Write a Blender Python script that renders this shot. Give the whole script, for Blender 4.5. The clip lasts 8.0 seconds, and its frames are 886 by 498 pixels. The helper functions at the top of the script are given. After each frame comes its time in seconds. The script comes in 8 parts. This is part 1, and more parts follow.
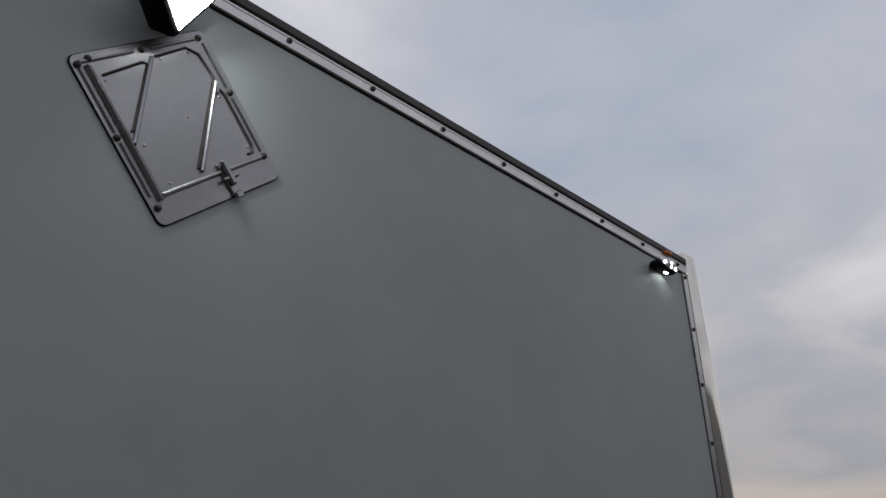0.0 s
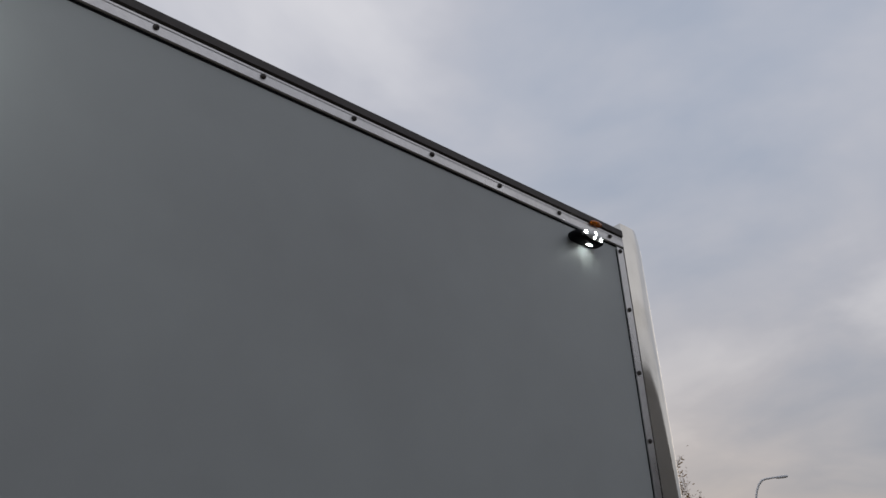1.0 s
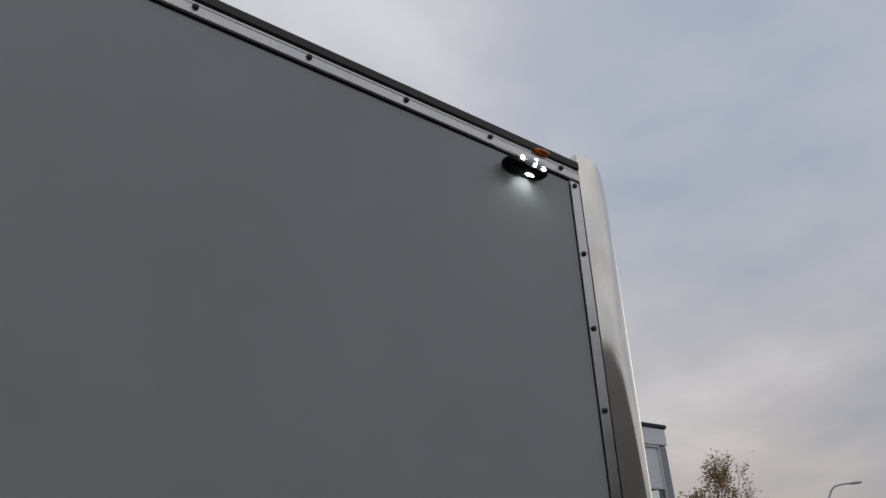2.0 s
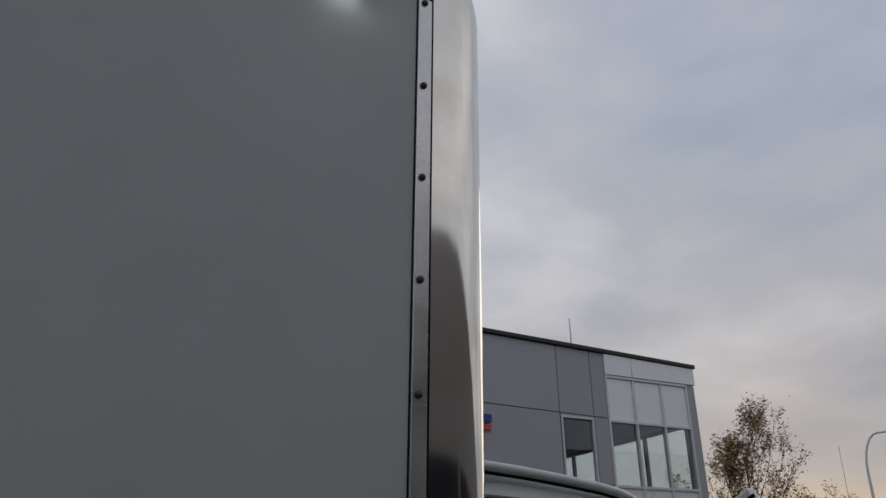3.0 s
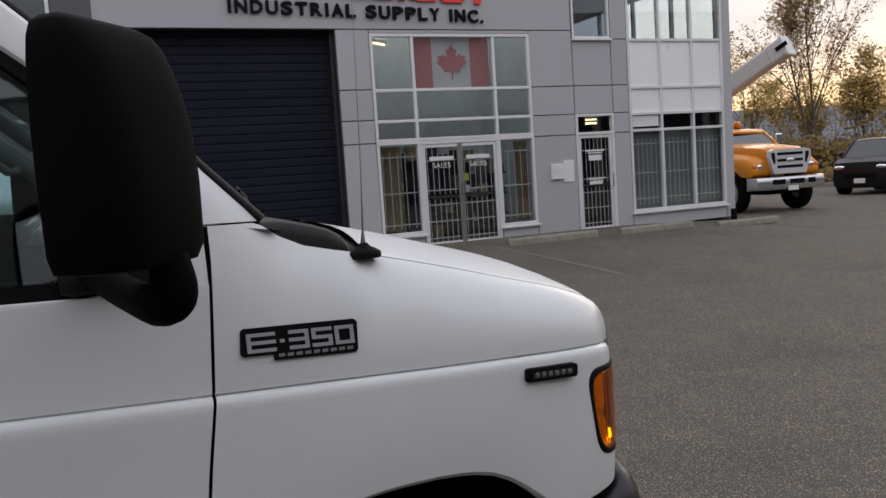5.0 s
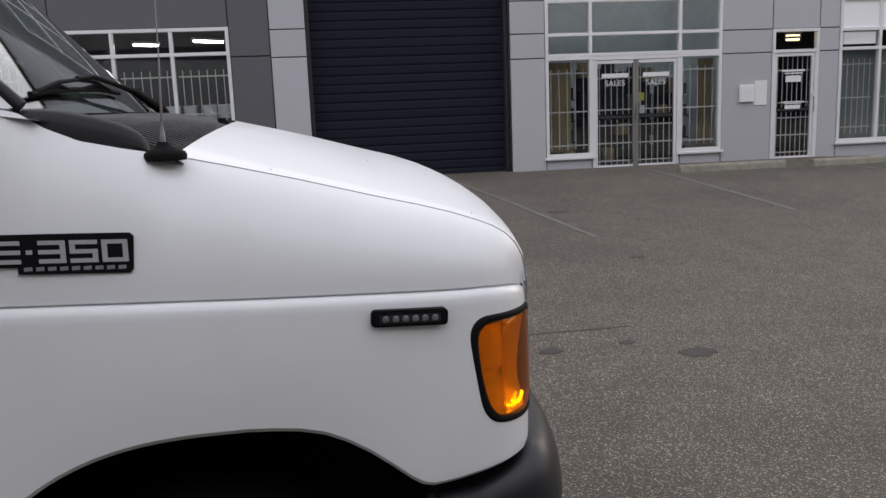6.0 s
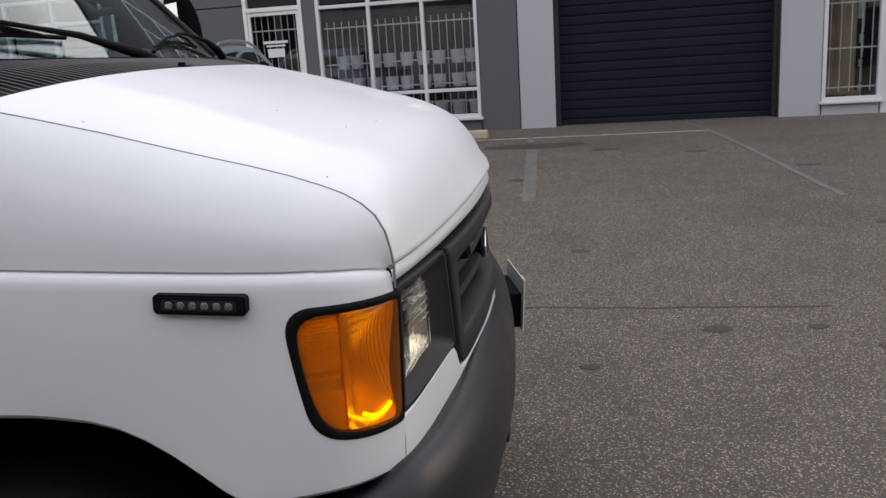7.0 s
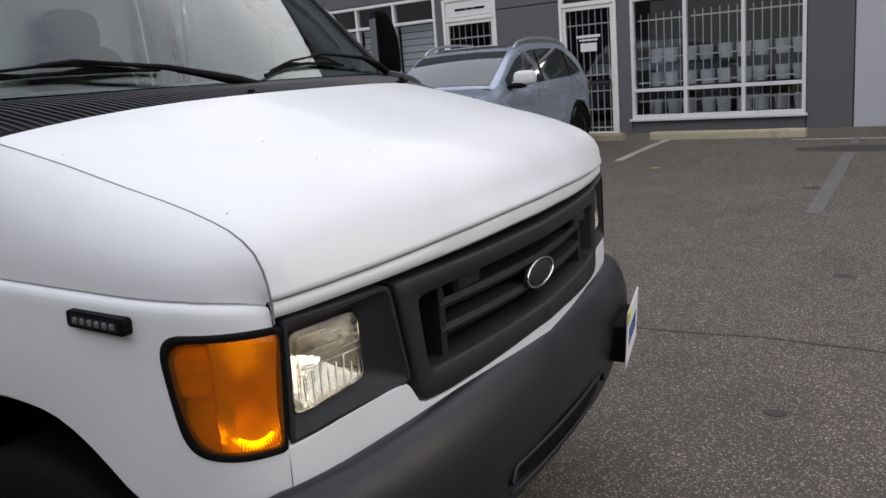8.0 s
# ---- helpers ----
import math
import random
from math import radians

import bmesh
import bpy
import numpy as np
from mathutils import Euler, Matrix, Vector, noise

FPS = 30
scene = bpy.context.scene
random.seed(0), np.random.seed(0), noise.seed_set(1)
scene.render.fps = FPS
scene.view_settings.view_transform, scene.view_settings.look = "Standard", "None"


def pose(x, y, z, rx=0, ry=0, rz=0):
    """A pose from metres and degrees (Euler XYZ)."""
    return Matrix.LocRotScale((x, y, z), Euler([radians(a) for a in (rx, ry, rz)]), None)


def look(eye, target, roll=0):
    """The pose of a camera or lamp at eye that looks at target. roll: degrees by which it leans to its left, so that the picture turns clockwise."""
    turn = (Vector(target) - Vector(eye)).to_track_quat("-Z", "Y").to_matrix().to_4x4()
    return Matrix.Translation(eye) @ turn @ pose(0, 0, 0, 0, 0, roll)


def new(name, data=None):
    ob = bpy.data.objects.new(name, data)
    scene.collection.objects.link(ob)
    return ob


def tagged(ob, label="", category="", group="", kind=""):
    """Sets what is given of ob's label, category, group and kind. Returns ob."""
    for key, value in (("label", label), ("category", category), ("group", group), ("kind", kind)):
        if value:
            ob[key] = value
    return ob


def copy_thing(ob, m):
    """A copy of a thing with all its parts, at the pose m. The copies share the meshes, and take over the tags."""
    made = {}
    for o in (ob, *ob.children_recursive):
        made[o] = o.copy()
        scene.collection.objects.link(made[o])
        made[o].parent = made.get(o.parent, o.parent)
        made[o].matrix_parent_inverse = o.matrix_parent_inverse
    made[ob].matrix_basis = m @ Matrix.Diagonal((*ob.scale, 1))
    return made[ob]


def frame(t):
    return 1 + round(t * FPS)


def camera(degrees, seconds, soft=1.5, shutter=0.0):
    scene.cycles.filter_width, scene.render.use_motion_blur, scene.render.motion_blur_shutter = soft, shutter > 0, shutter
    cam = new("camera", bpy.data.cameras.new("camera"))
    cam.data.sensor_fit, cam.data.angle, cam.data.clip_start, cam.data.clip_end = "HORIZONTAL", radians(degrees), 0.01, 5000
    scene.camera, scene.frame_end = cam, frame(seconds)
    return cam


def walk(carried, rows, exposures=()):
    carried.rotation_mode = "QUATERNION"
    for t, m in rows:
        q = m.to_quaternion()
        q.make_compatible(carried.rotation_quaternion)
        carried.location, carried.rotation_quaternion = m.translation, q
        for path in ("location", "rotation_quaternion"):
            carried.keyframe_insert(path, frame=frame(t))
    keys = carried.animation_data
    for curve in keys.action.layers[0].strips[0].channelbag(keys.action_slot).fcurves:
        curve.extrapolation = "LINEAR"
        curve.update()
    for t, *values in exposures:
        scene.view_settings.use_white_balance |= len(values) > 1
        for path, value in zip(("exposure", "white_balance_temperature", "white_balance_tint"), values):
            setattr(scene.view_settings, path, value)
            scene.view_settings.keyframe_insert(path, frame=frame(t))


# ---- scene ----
cam = camera(56.7, 8.0)
PATH = [
    (0, (-4.652, -1.31, 1.837), (-3.3, -0.084, 2.656), -2.7),
    (0.5, (-4.349, -1.385, 1.798), (-3.065, -0.128, 2.678), -2.2),
    (1, (-4.086, -1.394, 1.829), (-2.853, -0.09, 2.712), -4.0),
    (1.5, (-3.835, -1.343, 1.819), (-2.704, 0.007, 2.766), -3.3),
    (1.7, (-3.738, -1.312, 1.83), (-2.592, 0.039, 2.759), -4.2),
    (2.8, (-3.085, -1.235, 1.812), (-2.046, 0.249, 2.66), -1.3),
    (3, (-2.97, -1.197, 1.822), (-1.902, 0.3, 2.608), -1.3),
    (3.5, (-2.631, -1.183, 1.804), (-1.755, 0.484, 2.478), -1.3),
    (4, (-2.272, -1.359, 1.709), (-1.271, 0.331, 2.086), -2.7),
    (4.5, (-1.818, -1.356, 1.594), (-0.674, 0.283, 1.646), -4.0),
    (5, (-1.398, -1.479, 1.53), (-0.429, 0.261, 1.345), -3.8),
    (5.2, (-1.234, -1.5, 1.511), (-0.327, 0.26, 1.23), -4.0),
    (6.3, (-0.384, -1.349, 1.434), (-0.099, 0.592, 1.048), -3.1),
    (6.5, (-0.222, -1.312, 1.434), (-0.094, 0.636, 1.0), -4.5),
    (7, (0.148, -1.131, 1.395), (-0.029, 0.81, 0.947), -3.6),
    (7.2, (0.363, -1.093, 1.421), (0.064, 0.828, 0.952), -5.1),
    (7.5, (0.509, -0.997, 1.409), (-0.056, 0.876, 0.99), -4.2),
    (8, (0.843, -0.876, 1.426), (-0.113, 0.831, 1.011), -4.6),
]
walk(cam, [(t, look(eye, target, roll)) for t, eye, target, roll in PATH],
     exposures=[(0.0, 0.10, 6550, 11), (2.8, 0.04, 6520, 10), (3.5, -0.14, 6500, 10), (4.0, -0.03, 6500, 10), (4.5, 0.49, 6650, 11), (5.0, 1.21, 6900, 12), (5.2, 1.30, 6900, 13), (6.3, 1.55, 6850, 13), (8.0, 1.51, 6800, 13)])

# ---- light: an overcast dusk sky with a warm break low in the east, and a weak wide sun ----
SUN_YAW, SUN_UP = 33.0, 7.0
world = bpy.data.worlds.new("overcast_dusk")
scene.world = world
world.use_nodes = True
wn, wl = world.node_tree.nodes, world.node_tree.links
wn.clear()


def wnode(kind, **values):
    n = wn.new(kind)
    for key, value in values.items():
        n.inputs[key].default_value = value
    return n


w_out, w_bg = wn.new("ShaderNodeOutputWorld"), wn.new("ShaderNodeBackground")
wl.new(w_bg.outputs[0], w_out.inputs[0])
w_bg.inputs["Strength"].default_value = 1.0
sky = wn.new("ShaderNodeTexSky")
sky.sky_type, sky.sun_disc = "NISHITA", False
sky.sun_elevation, sky.sun_rotation = radians(SUN_UP), radians(90 - SUN_YAW)
w_tc = wn.new("ShaderNodeTexCoord")
w_xyz = wn.new("ShaderNodeSeparateXYZ")
wl.new(w_tc.outputs["Generated"], w_xyz.inputs[0])
# clouds lie on a flat sheet: the direction divided by its height
w_h = wn.new("ShaderNodeMath"); w_h.operation = "ADD"; w_h.inputs[1].default_value = 0.22
wl.new(w_xyz.outputs["Z"], w_h.inputs[0])
w_hm = wn.new("ShaderNodeMath"); w_hm.operation = "MAXIMUM"; w_hm.inputs[1].default_value = 0.12
wl.new(w_h.outputs[0], w_hm.inputs[0])
w_div = wn.new("ShaderNodeVectorMath"); w_div.operation = "DIVIDE"
w_cmb = wn.new("ShaderNodeCombineXYZ")
for k in range(3):
    wl.new(w_hm.outputs[0], w_cmb.inputs[k])
wl.new(w_tc.outputs["Generated"], w_div.inputs[0]); wl.new(w_cmb.outputs[0], w_div.inputs[1])
w_n1 = wnode("ShaderNodeTexNoise", Scale=2.0, Detail=5.0, Roughness=0.5, Distortion=0.25)
w_n2 = wnode("ShaderNodeTexNoise", Scale=0.7, Detail=3.0, Roughness=0.5)
wl.new(w_div.outputs[0], w_n1.inputs["Vector"]); wl.new(w_div.outputs[0], w_n2.inputs["Vector"])
w_mix = wn.new("ShaderNodeMath"); w_mix.operation = "MULTIPLY_ADD"; w_mix.inputs[1].default_value = 0.50
wl.new(w_n2.outputs["Fac"], w_mix.inputs[0]); 
w_half = wn.new("ShaderNodeMath"); w_half.operation = "MULTIPLY"; w_half.inputs[1].default_value = 0.50
wl.new(w_n1.outputs["Fac"], w_half.inputs[0]); wl.new(w_half.outputs[0], w_mix.inputs[2])
w_ramp = wn.new("ShaderNodeValToRGB")
wl.new(w_mix.outputs[0], w_ramp.inputs[0])
w_ramp.color_ramp.elements[0].position, w_ramp.color_ramp.elements[0].color = 0.375, (0.31, 0.355, 0.44, 1)
w_ramp.color_ramp.elements[1].position, w_ramp.color_ramp.elements[1].color = 0.635, (0.63, 0.63, 0.66, 1)
mid = w_ramp.color_ramp.elements.new(0.5); mid.color = (0.43, 0.445, 0.50, 1)
# warm low band towards the sunrise side
w_dir = wn.new("ShaderNodeVectorMath"); w_dir.operation = "DOT_PRODUCT"
w_dir.inputs[1].default_value = (math.cos(radians(SUN_YAW)), math.sin(radians(SUN_YAW)), 0.0)
wl.new(w_tc.outputs["Generated"], w_dir.inputs[0])
w_face = wn.new("ShaderNodeMapRange"); w_face.inputs[1].default_value, w_face.inputs[2].default_value = 0.0, 1.0
wl.new(w_dir.outputs["Value"], w_face.inputs[0])
w_low = wn.new("ShaderNodeMapRange"); w_low.interpolation_type = "SMOOTHSTEP"
w_low.inputs[1].default_value, w_low.inputs[2].default_value = 0.0, 0.13
w_low.inputs[3].default_value, w_low.inputs[4].default_value = 1.0, 0.0
wl.new(w_xyz.outputs["Z"], w_low.inputs[0])
w_glow = wn.new("ShaderNodeMath"); w_glow.operation = "MULTIPLY"
wl.new(w_face.outputs[0], w_glow.inputs[0]); wl.new(w_low.outputs[0], w_glow.inputs[1])
w_warm = wn.new("ShaderNodeMixRGB"); w_warm.inputs[2].default_value = (0.66, 0.44, 0.22, 1)
w_deep = wn.new("ShaderNodeMapRange"); w_deep.interpolation_type = "SMOOTHSTEP"
w_deep.inputs[1].default_value, w_deep.inputs[2].default_value = 0.02, 0.60
w_deep.inputs[3].default_value, w_deep.inputs[4].default_value = 0.70, 1.06
wl.new(w_xyz.outputs["Z"], w_deep.inputs[0])
w_shade = wn.new("ShaderNodeMixRGB"); w_shade.blend_type = "MULTIPLY"; w_shade.inputs[0].default_value = 1.0
wl.new(w_ramp.outputs[0], w_shade.inputs[1]); wl.new(w_deep.outputs[0], w_shade.inputs[2])
wl.new(w_glow.outputs[0], w_warm.inputs[0]); wl.new(w_shade.outputs[0], w_warm.inputs[1])
# a share of the clear sky above the clouds
w_skys = wn.new("ShaderNodeMixRGB"); w_skys.blend_type = "ADD"; w_skys.inputs[0].default_value = 0.005
wl.new(w_warm.outputs[0], w_skys.inputs[1]); wl.new(sky.outputs[0], w_skys.inputs[2])
wl.new(w_skys.outputs[0], w_bg.inputs["Color"])

sun = new("sun", bpy.data.lights.new("sun", "SUN"))
sun.data.energy, sun.data.angle, sun.data.color = 0.2, radians(30), (1.0, 0.86, 0.68)
sun.matrix_world = look((0, 0, 0), (-math.cos(radians(SUN_YAW)), -math.sin(radians(SUN_YAW)), -math.tan(radians(12))))


# ---- materials ----
def mat(name, color, rough=0.6, metal=0.0, vary=0.12, grain=40.0, patch=1.5, bump=0.0, bump_scale=None, coat=0.0,
        dirt=None, dirt_amount=0.0, transmission=0.0, ior=1.45, emit=None, emit_strength=0.0, island=False, spec=0.5, rough_vary=0.1):
    """A surface with colour variation at two scales, uneven gloss and fine relief, in metres of the object's own space."""
    m = bpy.data.materials.new(name)
    m.use_nodes = True
    n, l = m.node_tree.nodes, m.node_tree.links
    p = n["Principled BSDF"]
    tc = n.new("ShaderNodeTexCoord")
    fine, wide = n.new("ShaderNodeTexNoise"), n.new("ShaderNodeTexNoise")
    fine.inputs["Scale"].default_value, fine.inputs["Detail"].default_value = grain, 4
    wide.inputs["Scale"].default_value, wide.inputs["Detail"].default_value = patch, 5
    l.new(tc.outputs["Object"], fine.inputs["Vector"]); l.new(tc.outputs["Object"], wide.inputs["Vector"])
    add = n.new("ShaderNodeMath"); add.operation = "ADD"
    l.new(fine.outputs["Fac"], add.inputs[0]); l.new(wide.outputs["Fac"], add.inputs[1])
    fac = add.outputs[0]
    lo, hi = (0.6, 1.4)
    if island:
        info = n.new("ShaderNodeObjectInfo")
        more = n.new("ShaderNodeMath"); more.operation = "ADD"
        l.new(info.outputs["Random"], more.inputs[0]); l.new(fac, more.inputs[1])
        fac, lo, hi = more.outputs[0], 0.8, 2.2
    rng = n.new("ShaderNodeMapRange")
    rng.inputs[1].default_value, rng.inputs[2].default_value = lo, hi
    rng.inputs[3].default_value, rng.inputs[4].default_value = 1 - vary, 1 + vary
    l.new(fac, rng.inputs[0])
    mul = n.new("ShaderNodeMixRGB"); mul.blend_type = "MULTIPLY"; mul.inputs[0].default_value = 1
    mul.inputs[1].default_value = (*color, 1)
    l.new(rng.outputs[0], mul.inputs[2])
    col = mul.outputs[0]
    if dirt:
        dn = n.new("ShaderNodeTexNoise"); dn.inputs["Scale"].default_value, dn.inputs["Detail"].default_value = patch * 2.3, 8
        l.new(tc.outputs["Object"], dn.inputs["Vector"])
        dr = n.new("ShaderNodeMapRange"); dr.inputs[1].default_value, dr.inputs[2].default_value = 0.5, 0.72
        dr.inputs[4].default_value = dirt_amount
        l.new(dn.outputs["Fac"], dr.inputs[0])
        dm = n.new("ShaderNodeMixRGB"); dm.inputs[2].default_value = (*dirt, 1)
        l.new(dr.outputs[0], dm.inputs[0]); l.new(col, dm.inputs[1])
        col = dm.outputs[0]
    l.new(col, p.inputs["Base Color"])
    rr = n.new("ShaderNodeMapRange")
    rr.inputs[1].default_value, rr.inputs[2].default_value = 0.3, 0.7
    rr.inputs[3].default_value, rr.inputs[4].default_value = max(rough * (1 - rough_vary), 0), min(rough * (1 + rough_vary), 1)
    l.new(wide.outputs["Fac"], rr.inputs[0]); l.new(rr.outputs[0], p.inputs["Roughness"])
    p.inputs["Metallic"].default_value = metal
    p.inputs["IOR"].default_value = ior
    p.inputs["Specular IOR Level"].default_value = spec
    p.inputs["Coat Weight"].default_value = coat
    p.inputs["Coat Roughness"].default_value = 0.06
    p.inputs["Transmission Weight"].default_value = transmission
    if bump:
        b = n.new("ShaderNodeBump"); b.inputs["Strength"].default_value = bump; b.inputs["Distance"].default_value = 0.01
        src = fine
        if bump_scale:
            src = n.new("ShaderNodeTexNoise"); src.inputs["Scale"].default_value, src.inputs["Detail"].default_value = bump_scale, 3
            l.new(tc.outputs["Object"], src.inputs["Vector"])
        l.new(src.outputs["Fac"], b.inputs["Height"]); l.new(b.outputs[0], p.inputs["Normal"])
    if emit:
        p.inputs["Emission Color"].default_value = (*emit, 1)
        p.inputs["Emission Strength"].default_value = emit_strength
    return m


M_WHITE = mat("white_vehicle_paint", (0.745, 0.768, 0.778), 0.38, vary=0.03, grain=900, patch=2.5, coat=0.25, dirt=(0.55, 0.54, 0.52), dirt_amount=0.12)
M_PANEL = mat("box_side_panel", (0.555, 0.588, 0.580), 0.45, vary=0.05, grain=6, patch=0.9, bump=0.02, bump_scale=14, dirt=(0.36, 0.36, 0.36), dirt_amount=0.2)
M_ALU = mat("rolled_aluminium", (0.62, 0.61, 0.60), 0.32, metal=1.0, vary=0.1, grain=80, patch=6, bump=0.03, rough_vary=0.35)
M_DARKALU = mat("dark_weathered_rail", (0.085, 0.074, 0.068), 0.55, metal=0.2, vary=0.2, grain=60, patch=4)
M_STEEL = mat("polished_stainless", (0.75, 0.72, 0.66), 0.07, metal=1.0, vary=0.08, grain=9, patch=3, bump=0.05, bump_scale=3.5, rough_vary=0.3, dirt=(0.45, 0.40, 0.30), dirt_amount=0.35)
M_HATCH = mat("stamped_hatch_metal", (0.40, 0.40, 0.405), 0.34, metal=0.9, vary=0.08, grain=60, patch=7, bump=0.04, bump_scale=9, rough_vary=0.4)
M_BLACK = mat("black_moulded_plastic", (0.007, 0.007, 0.008), 0.6, vary=0.15, grain=700, patch=5, bump=0.12, spec=0.08)
M_RUBBER = mat("black_rubber", (0.006, 0.006, 0.006), 0.7, vary=0.2, grain=90, patch=4, bump=0.1, spec=0.12)
M_MIRROR = mat("matt_black_mirror_shell", (0.0035, 0.0035, 0.004), 0.75, vary=0.15, grain=700, patch=5, bump=0.1, spec=0.04)
M_SAIL = mat("satin_black_plastic", (0.0085, 0.0085, 0.0095), 0.5, vary=0.12, grain=500, patch=6, bump=0.05, spec=0.35)
M_SEAM = mat("grey_hood_seam", (0.20, 0.20, 0.215), 0.7, vary=0.15, grain=200, patch=9)
M_DIODE = mat("unlit_diode_lens", (0.13, 0.13, 0.135), 0.3, vary=0.2, grain=300, patch=20, coat=0.4)
M_BUMPER = mat("grey_bumper_plastic", (0.0125, 0.013, 0.0165), 0.40, vary=0.15, grain=600, patch=3, bump=0.08, spec=0.5, rough_vary=0.25)
M_GRILLE = mat("dark_grey_grille", (0.018, 0.018, 0.020), 0.5, spec=0.35, vary=0.12, grain=400, patch=4, bump=0.06)
M_GLASS = mat("green_tinted_glass", (0.62, 0.72, 0.69), 0.0, vary=0.02, grain=3, patch=1, transmission=1.0)
M_SIDEGLASS = mat("dark_tinted_glass", (0.50, 0.67, 0.68), 0.0, vary=0.02, grain=3, patch=1, transmission=1.0)
M_ENDPANE = mat("grey_tinted_glass", (0.30, 0.36, 0.41), 0.0, vary=0.02, grain=3, patch=1, transmission=1.0, ior=1.6)
M_PANE = mat("window_glass", (0.80, 0.84, 0.86), 0.0, vary=0.02, grain=3, patch=1, transmission=1.0, ior=1.62)
M_CLEAR = mat("lamp_glass", (0.95, 0.95, 0.93), 0.02, vary=0.02, grain=200, patch=40, transmission=1.0, bump=0.06, bump_scale=90)
M_CHROME = mat("chrome", (0.82, 0.82, 0.83), 0.08, metal=1.0, vary=0.04, grain=50, patch=5)
M_LAMPBOWL = mat("warm_lamp_bowl", (0.93, 0.86, 0.70), 0.12, metal=1.0, vary=0.08, grain=60, patch=12, bump=0.25, bump_scale=45)
M_BULB = mat("lamp_lit", (1, 1, 1), 0.4, emit=(1.0, 0.90, 0.70), emit_strength=1.0)
# glow of the tube added inside the amber corner lamp
M_BOWLGLOW = mat("added_lamp_glow", (1, 1, 1), 0.4, emit=(1.0, 0.72, 0.36), emit_strength=1.7)
M_LED = mat("led_lit", (1, 1, 1), 0.4, emit=(0.93, 1.0, 0.98), emit_strength=28.0)
M_FLOOD = mat("flood_lit", (1, 1, 1), 0.4, emit=(0.80, 1.0, 0.55), emit_strength=1.3)
M_TUBE = mat("tube_lit", (1, 1, 1), 0.4, emit=(1.0, 0.985, 0.94), emit_strength=6.0)
M_TUBEWARM = mat("warm_tube_lit", (1, 1, 1), 0.4, emit=(1.0, 0.80, 0.42), emit_strength=1.1)
M_BADGE = mat("pale_grey_badge_face", (0.36, 0.36, 0.37), 0.5, vary=0.05, grain=300, patch=9)
M_CABIN = mat("grey_cabin_plastic", (0.105, 0.118, 0.117), 0.7, vary=0.1, grain=300, patch=4, bump=0.05)
# dark lining, deepened further to hold the shade inside the cab
M_CABIN_DARK = mat("shaded_cabin_fabric", (0.012, 0.012, 0.013), 0.85, vary=0.2, grain=200, patch=4, bump=0.1)


def asphalt_material():
    m = mat("worn_asphalt", (0.112, 0.100, 0.083), 0.9, vary=0.20, grain=3, patch=0.25, dirt=(0.062, 0.056, 0.049), dirt_amount=0.5)
    n, l = m.node_tree.nodes, m.node_tree.links
    p = n["Principled BSDF"]
    tc = n.new("ShaderNodeTexCoord")
    # aggregate: pale and dark stones in a dark binder
    vo = n.new("ShaderNodeTexVoronoi"); vo.inputs["Scale"].default_value = 175
    l.new(tc.outputs["Object"], vo.inputs["Vector"])
    pale = n.new("ShaderNodeValToRGB")
    pale.color_ramp.elements[0].position, pale.color_ramp.elements[0].color = 0.25, (0.61, 0.61, 0.61, 1)
    pale.color_ramp.elements[1].position, pale.color_ramp.elements[1].color = 0.99, (3.5, 3.3, 3.0, 1)
    half = pale.color_ramp.elements.new(0.82); half.color = (0.95, 0.94, 0.92, 1)
    sp = n.new("ShaderNodeSeparateColor")
    l.new(vo.outputs["Color"], sp.inputs[0]); l.new(sp.outputs[0], pale.inputs[0])
    old = p.inputs["Base Color"].links[0].from_socket
    mx = n.new("ShaderNodeMixRGB"); mx.blend_type = "MULTIPLY"; mx.inputs[0].default_value = 1.0
    l.new(old, mx.inputs[1]); l.new(pale.outputs[0], mx.inputs[2])
    l.new(mx.outputs[0], p.inputs["Base Color"])
    b = n.new("ShaderNodeBump"); b.inputs["Strength"].default_value = 0.5; b.inputs["Distance"].default_value = 0.006
    l.new(vo.outputs["Distance"], b.inputs["Height"]); l.new(b.outputs[0], p.inputs["Normal"])
    return m


M_ASPHALT = asphalt_material()
M_STAIN = mat("oil_stain", (0.047, 0.043, 0.038), 0.75, vary=0.3, grain=90, patch=4, bump=0.3)
M_SPOT = mat("dried_oil_spot", (0.050, 0.045, 0.040), 0.8, vary=0.35, grain=120, patch=6, bump=0.4)
M_LINEFRESH = mat("pale_road_paint", (0.34, 0.33, 0.30), 0.85, vary=0.3, grain=60, patch=3, dirt=(0.13, 0.12, 0.105), dirt_amount=0.9, bump=0.3)
M_LINE = mat("worn_road_paint", (0.138, 0.131, 0.118), 0.85, vary=0.35, grain=90, patch=5, dirt=(0.10, 0.097, 0.092), dirt_amount=1.0, bump=0.3)
M_KERB = mat("weathered_concrete", (0.26, 0.245, 0.20), 0.9, vary=0.22, grain=50, patch=3, bump=0.35, dirt=(0.13, 0.13, 0.09), dirt_amount=0.6)
M_STOPTAN = mat("tan_painted_concrete", (0.40, 0.35, 0.235), 0.9, vary=0.18, grain=50, patch=3, bump=0.35, dirt=(0.22, 0.19, 0.13), dirt_amount=0.6)
M_WALL = mat("light_grey_painted_concrete", (0.435, 0.438, 0.462), 0.8, vary=0.06, grain=30, patch=0.7, bump=0.06, island=True)
M_WALLDARK = mat("dark_grey_painted_concrete", (0.115, 0.118, 0.127), 0.8, vary=0.08, grain=30, patch=0.8, bump=0.06, island=True)
M_JOINT = mat("dark_joint", (0.06, 0.06, 0.063), 0.9, vary=0.15)
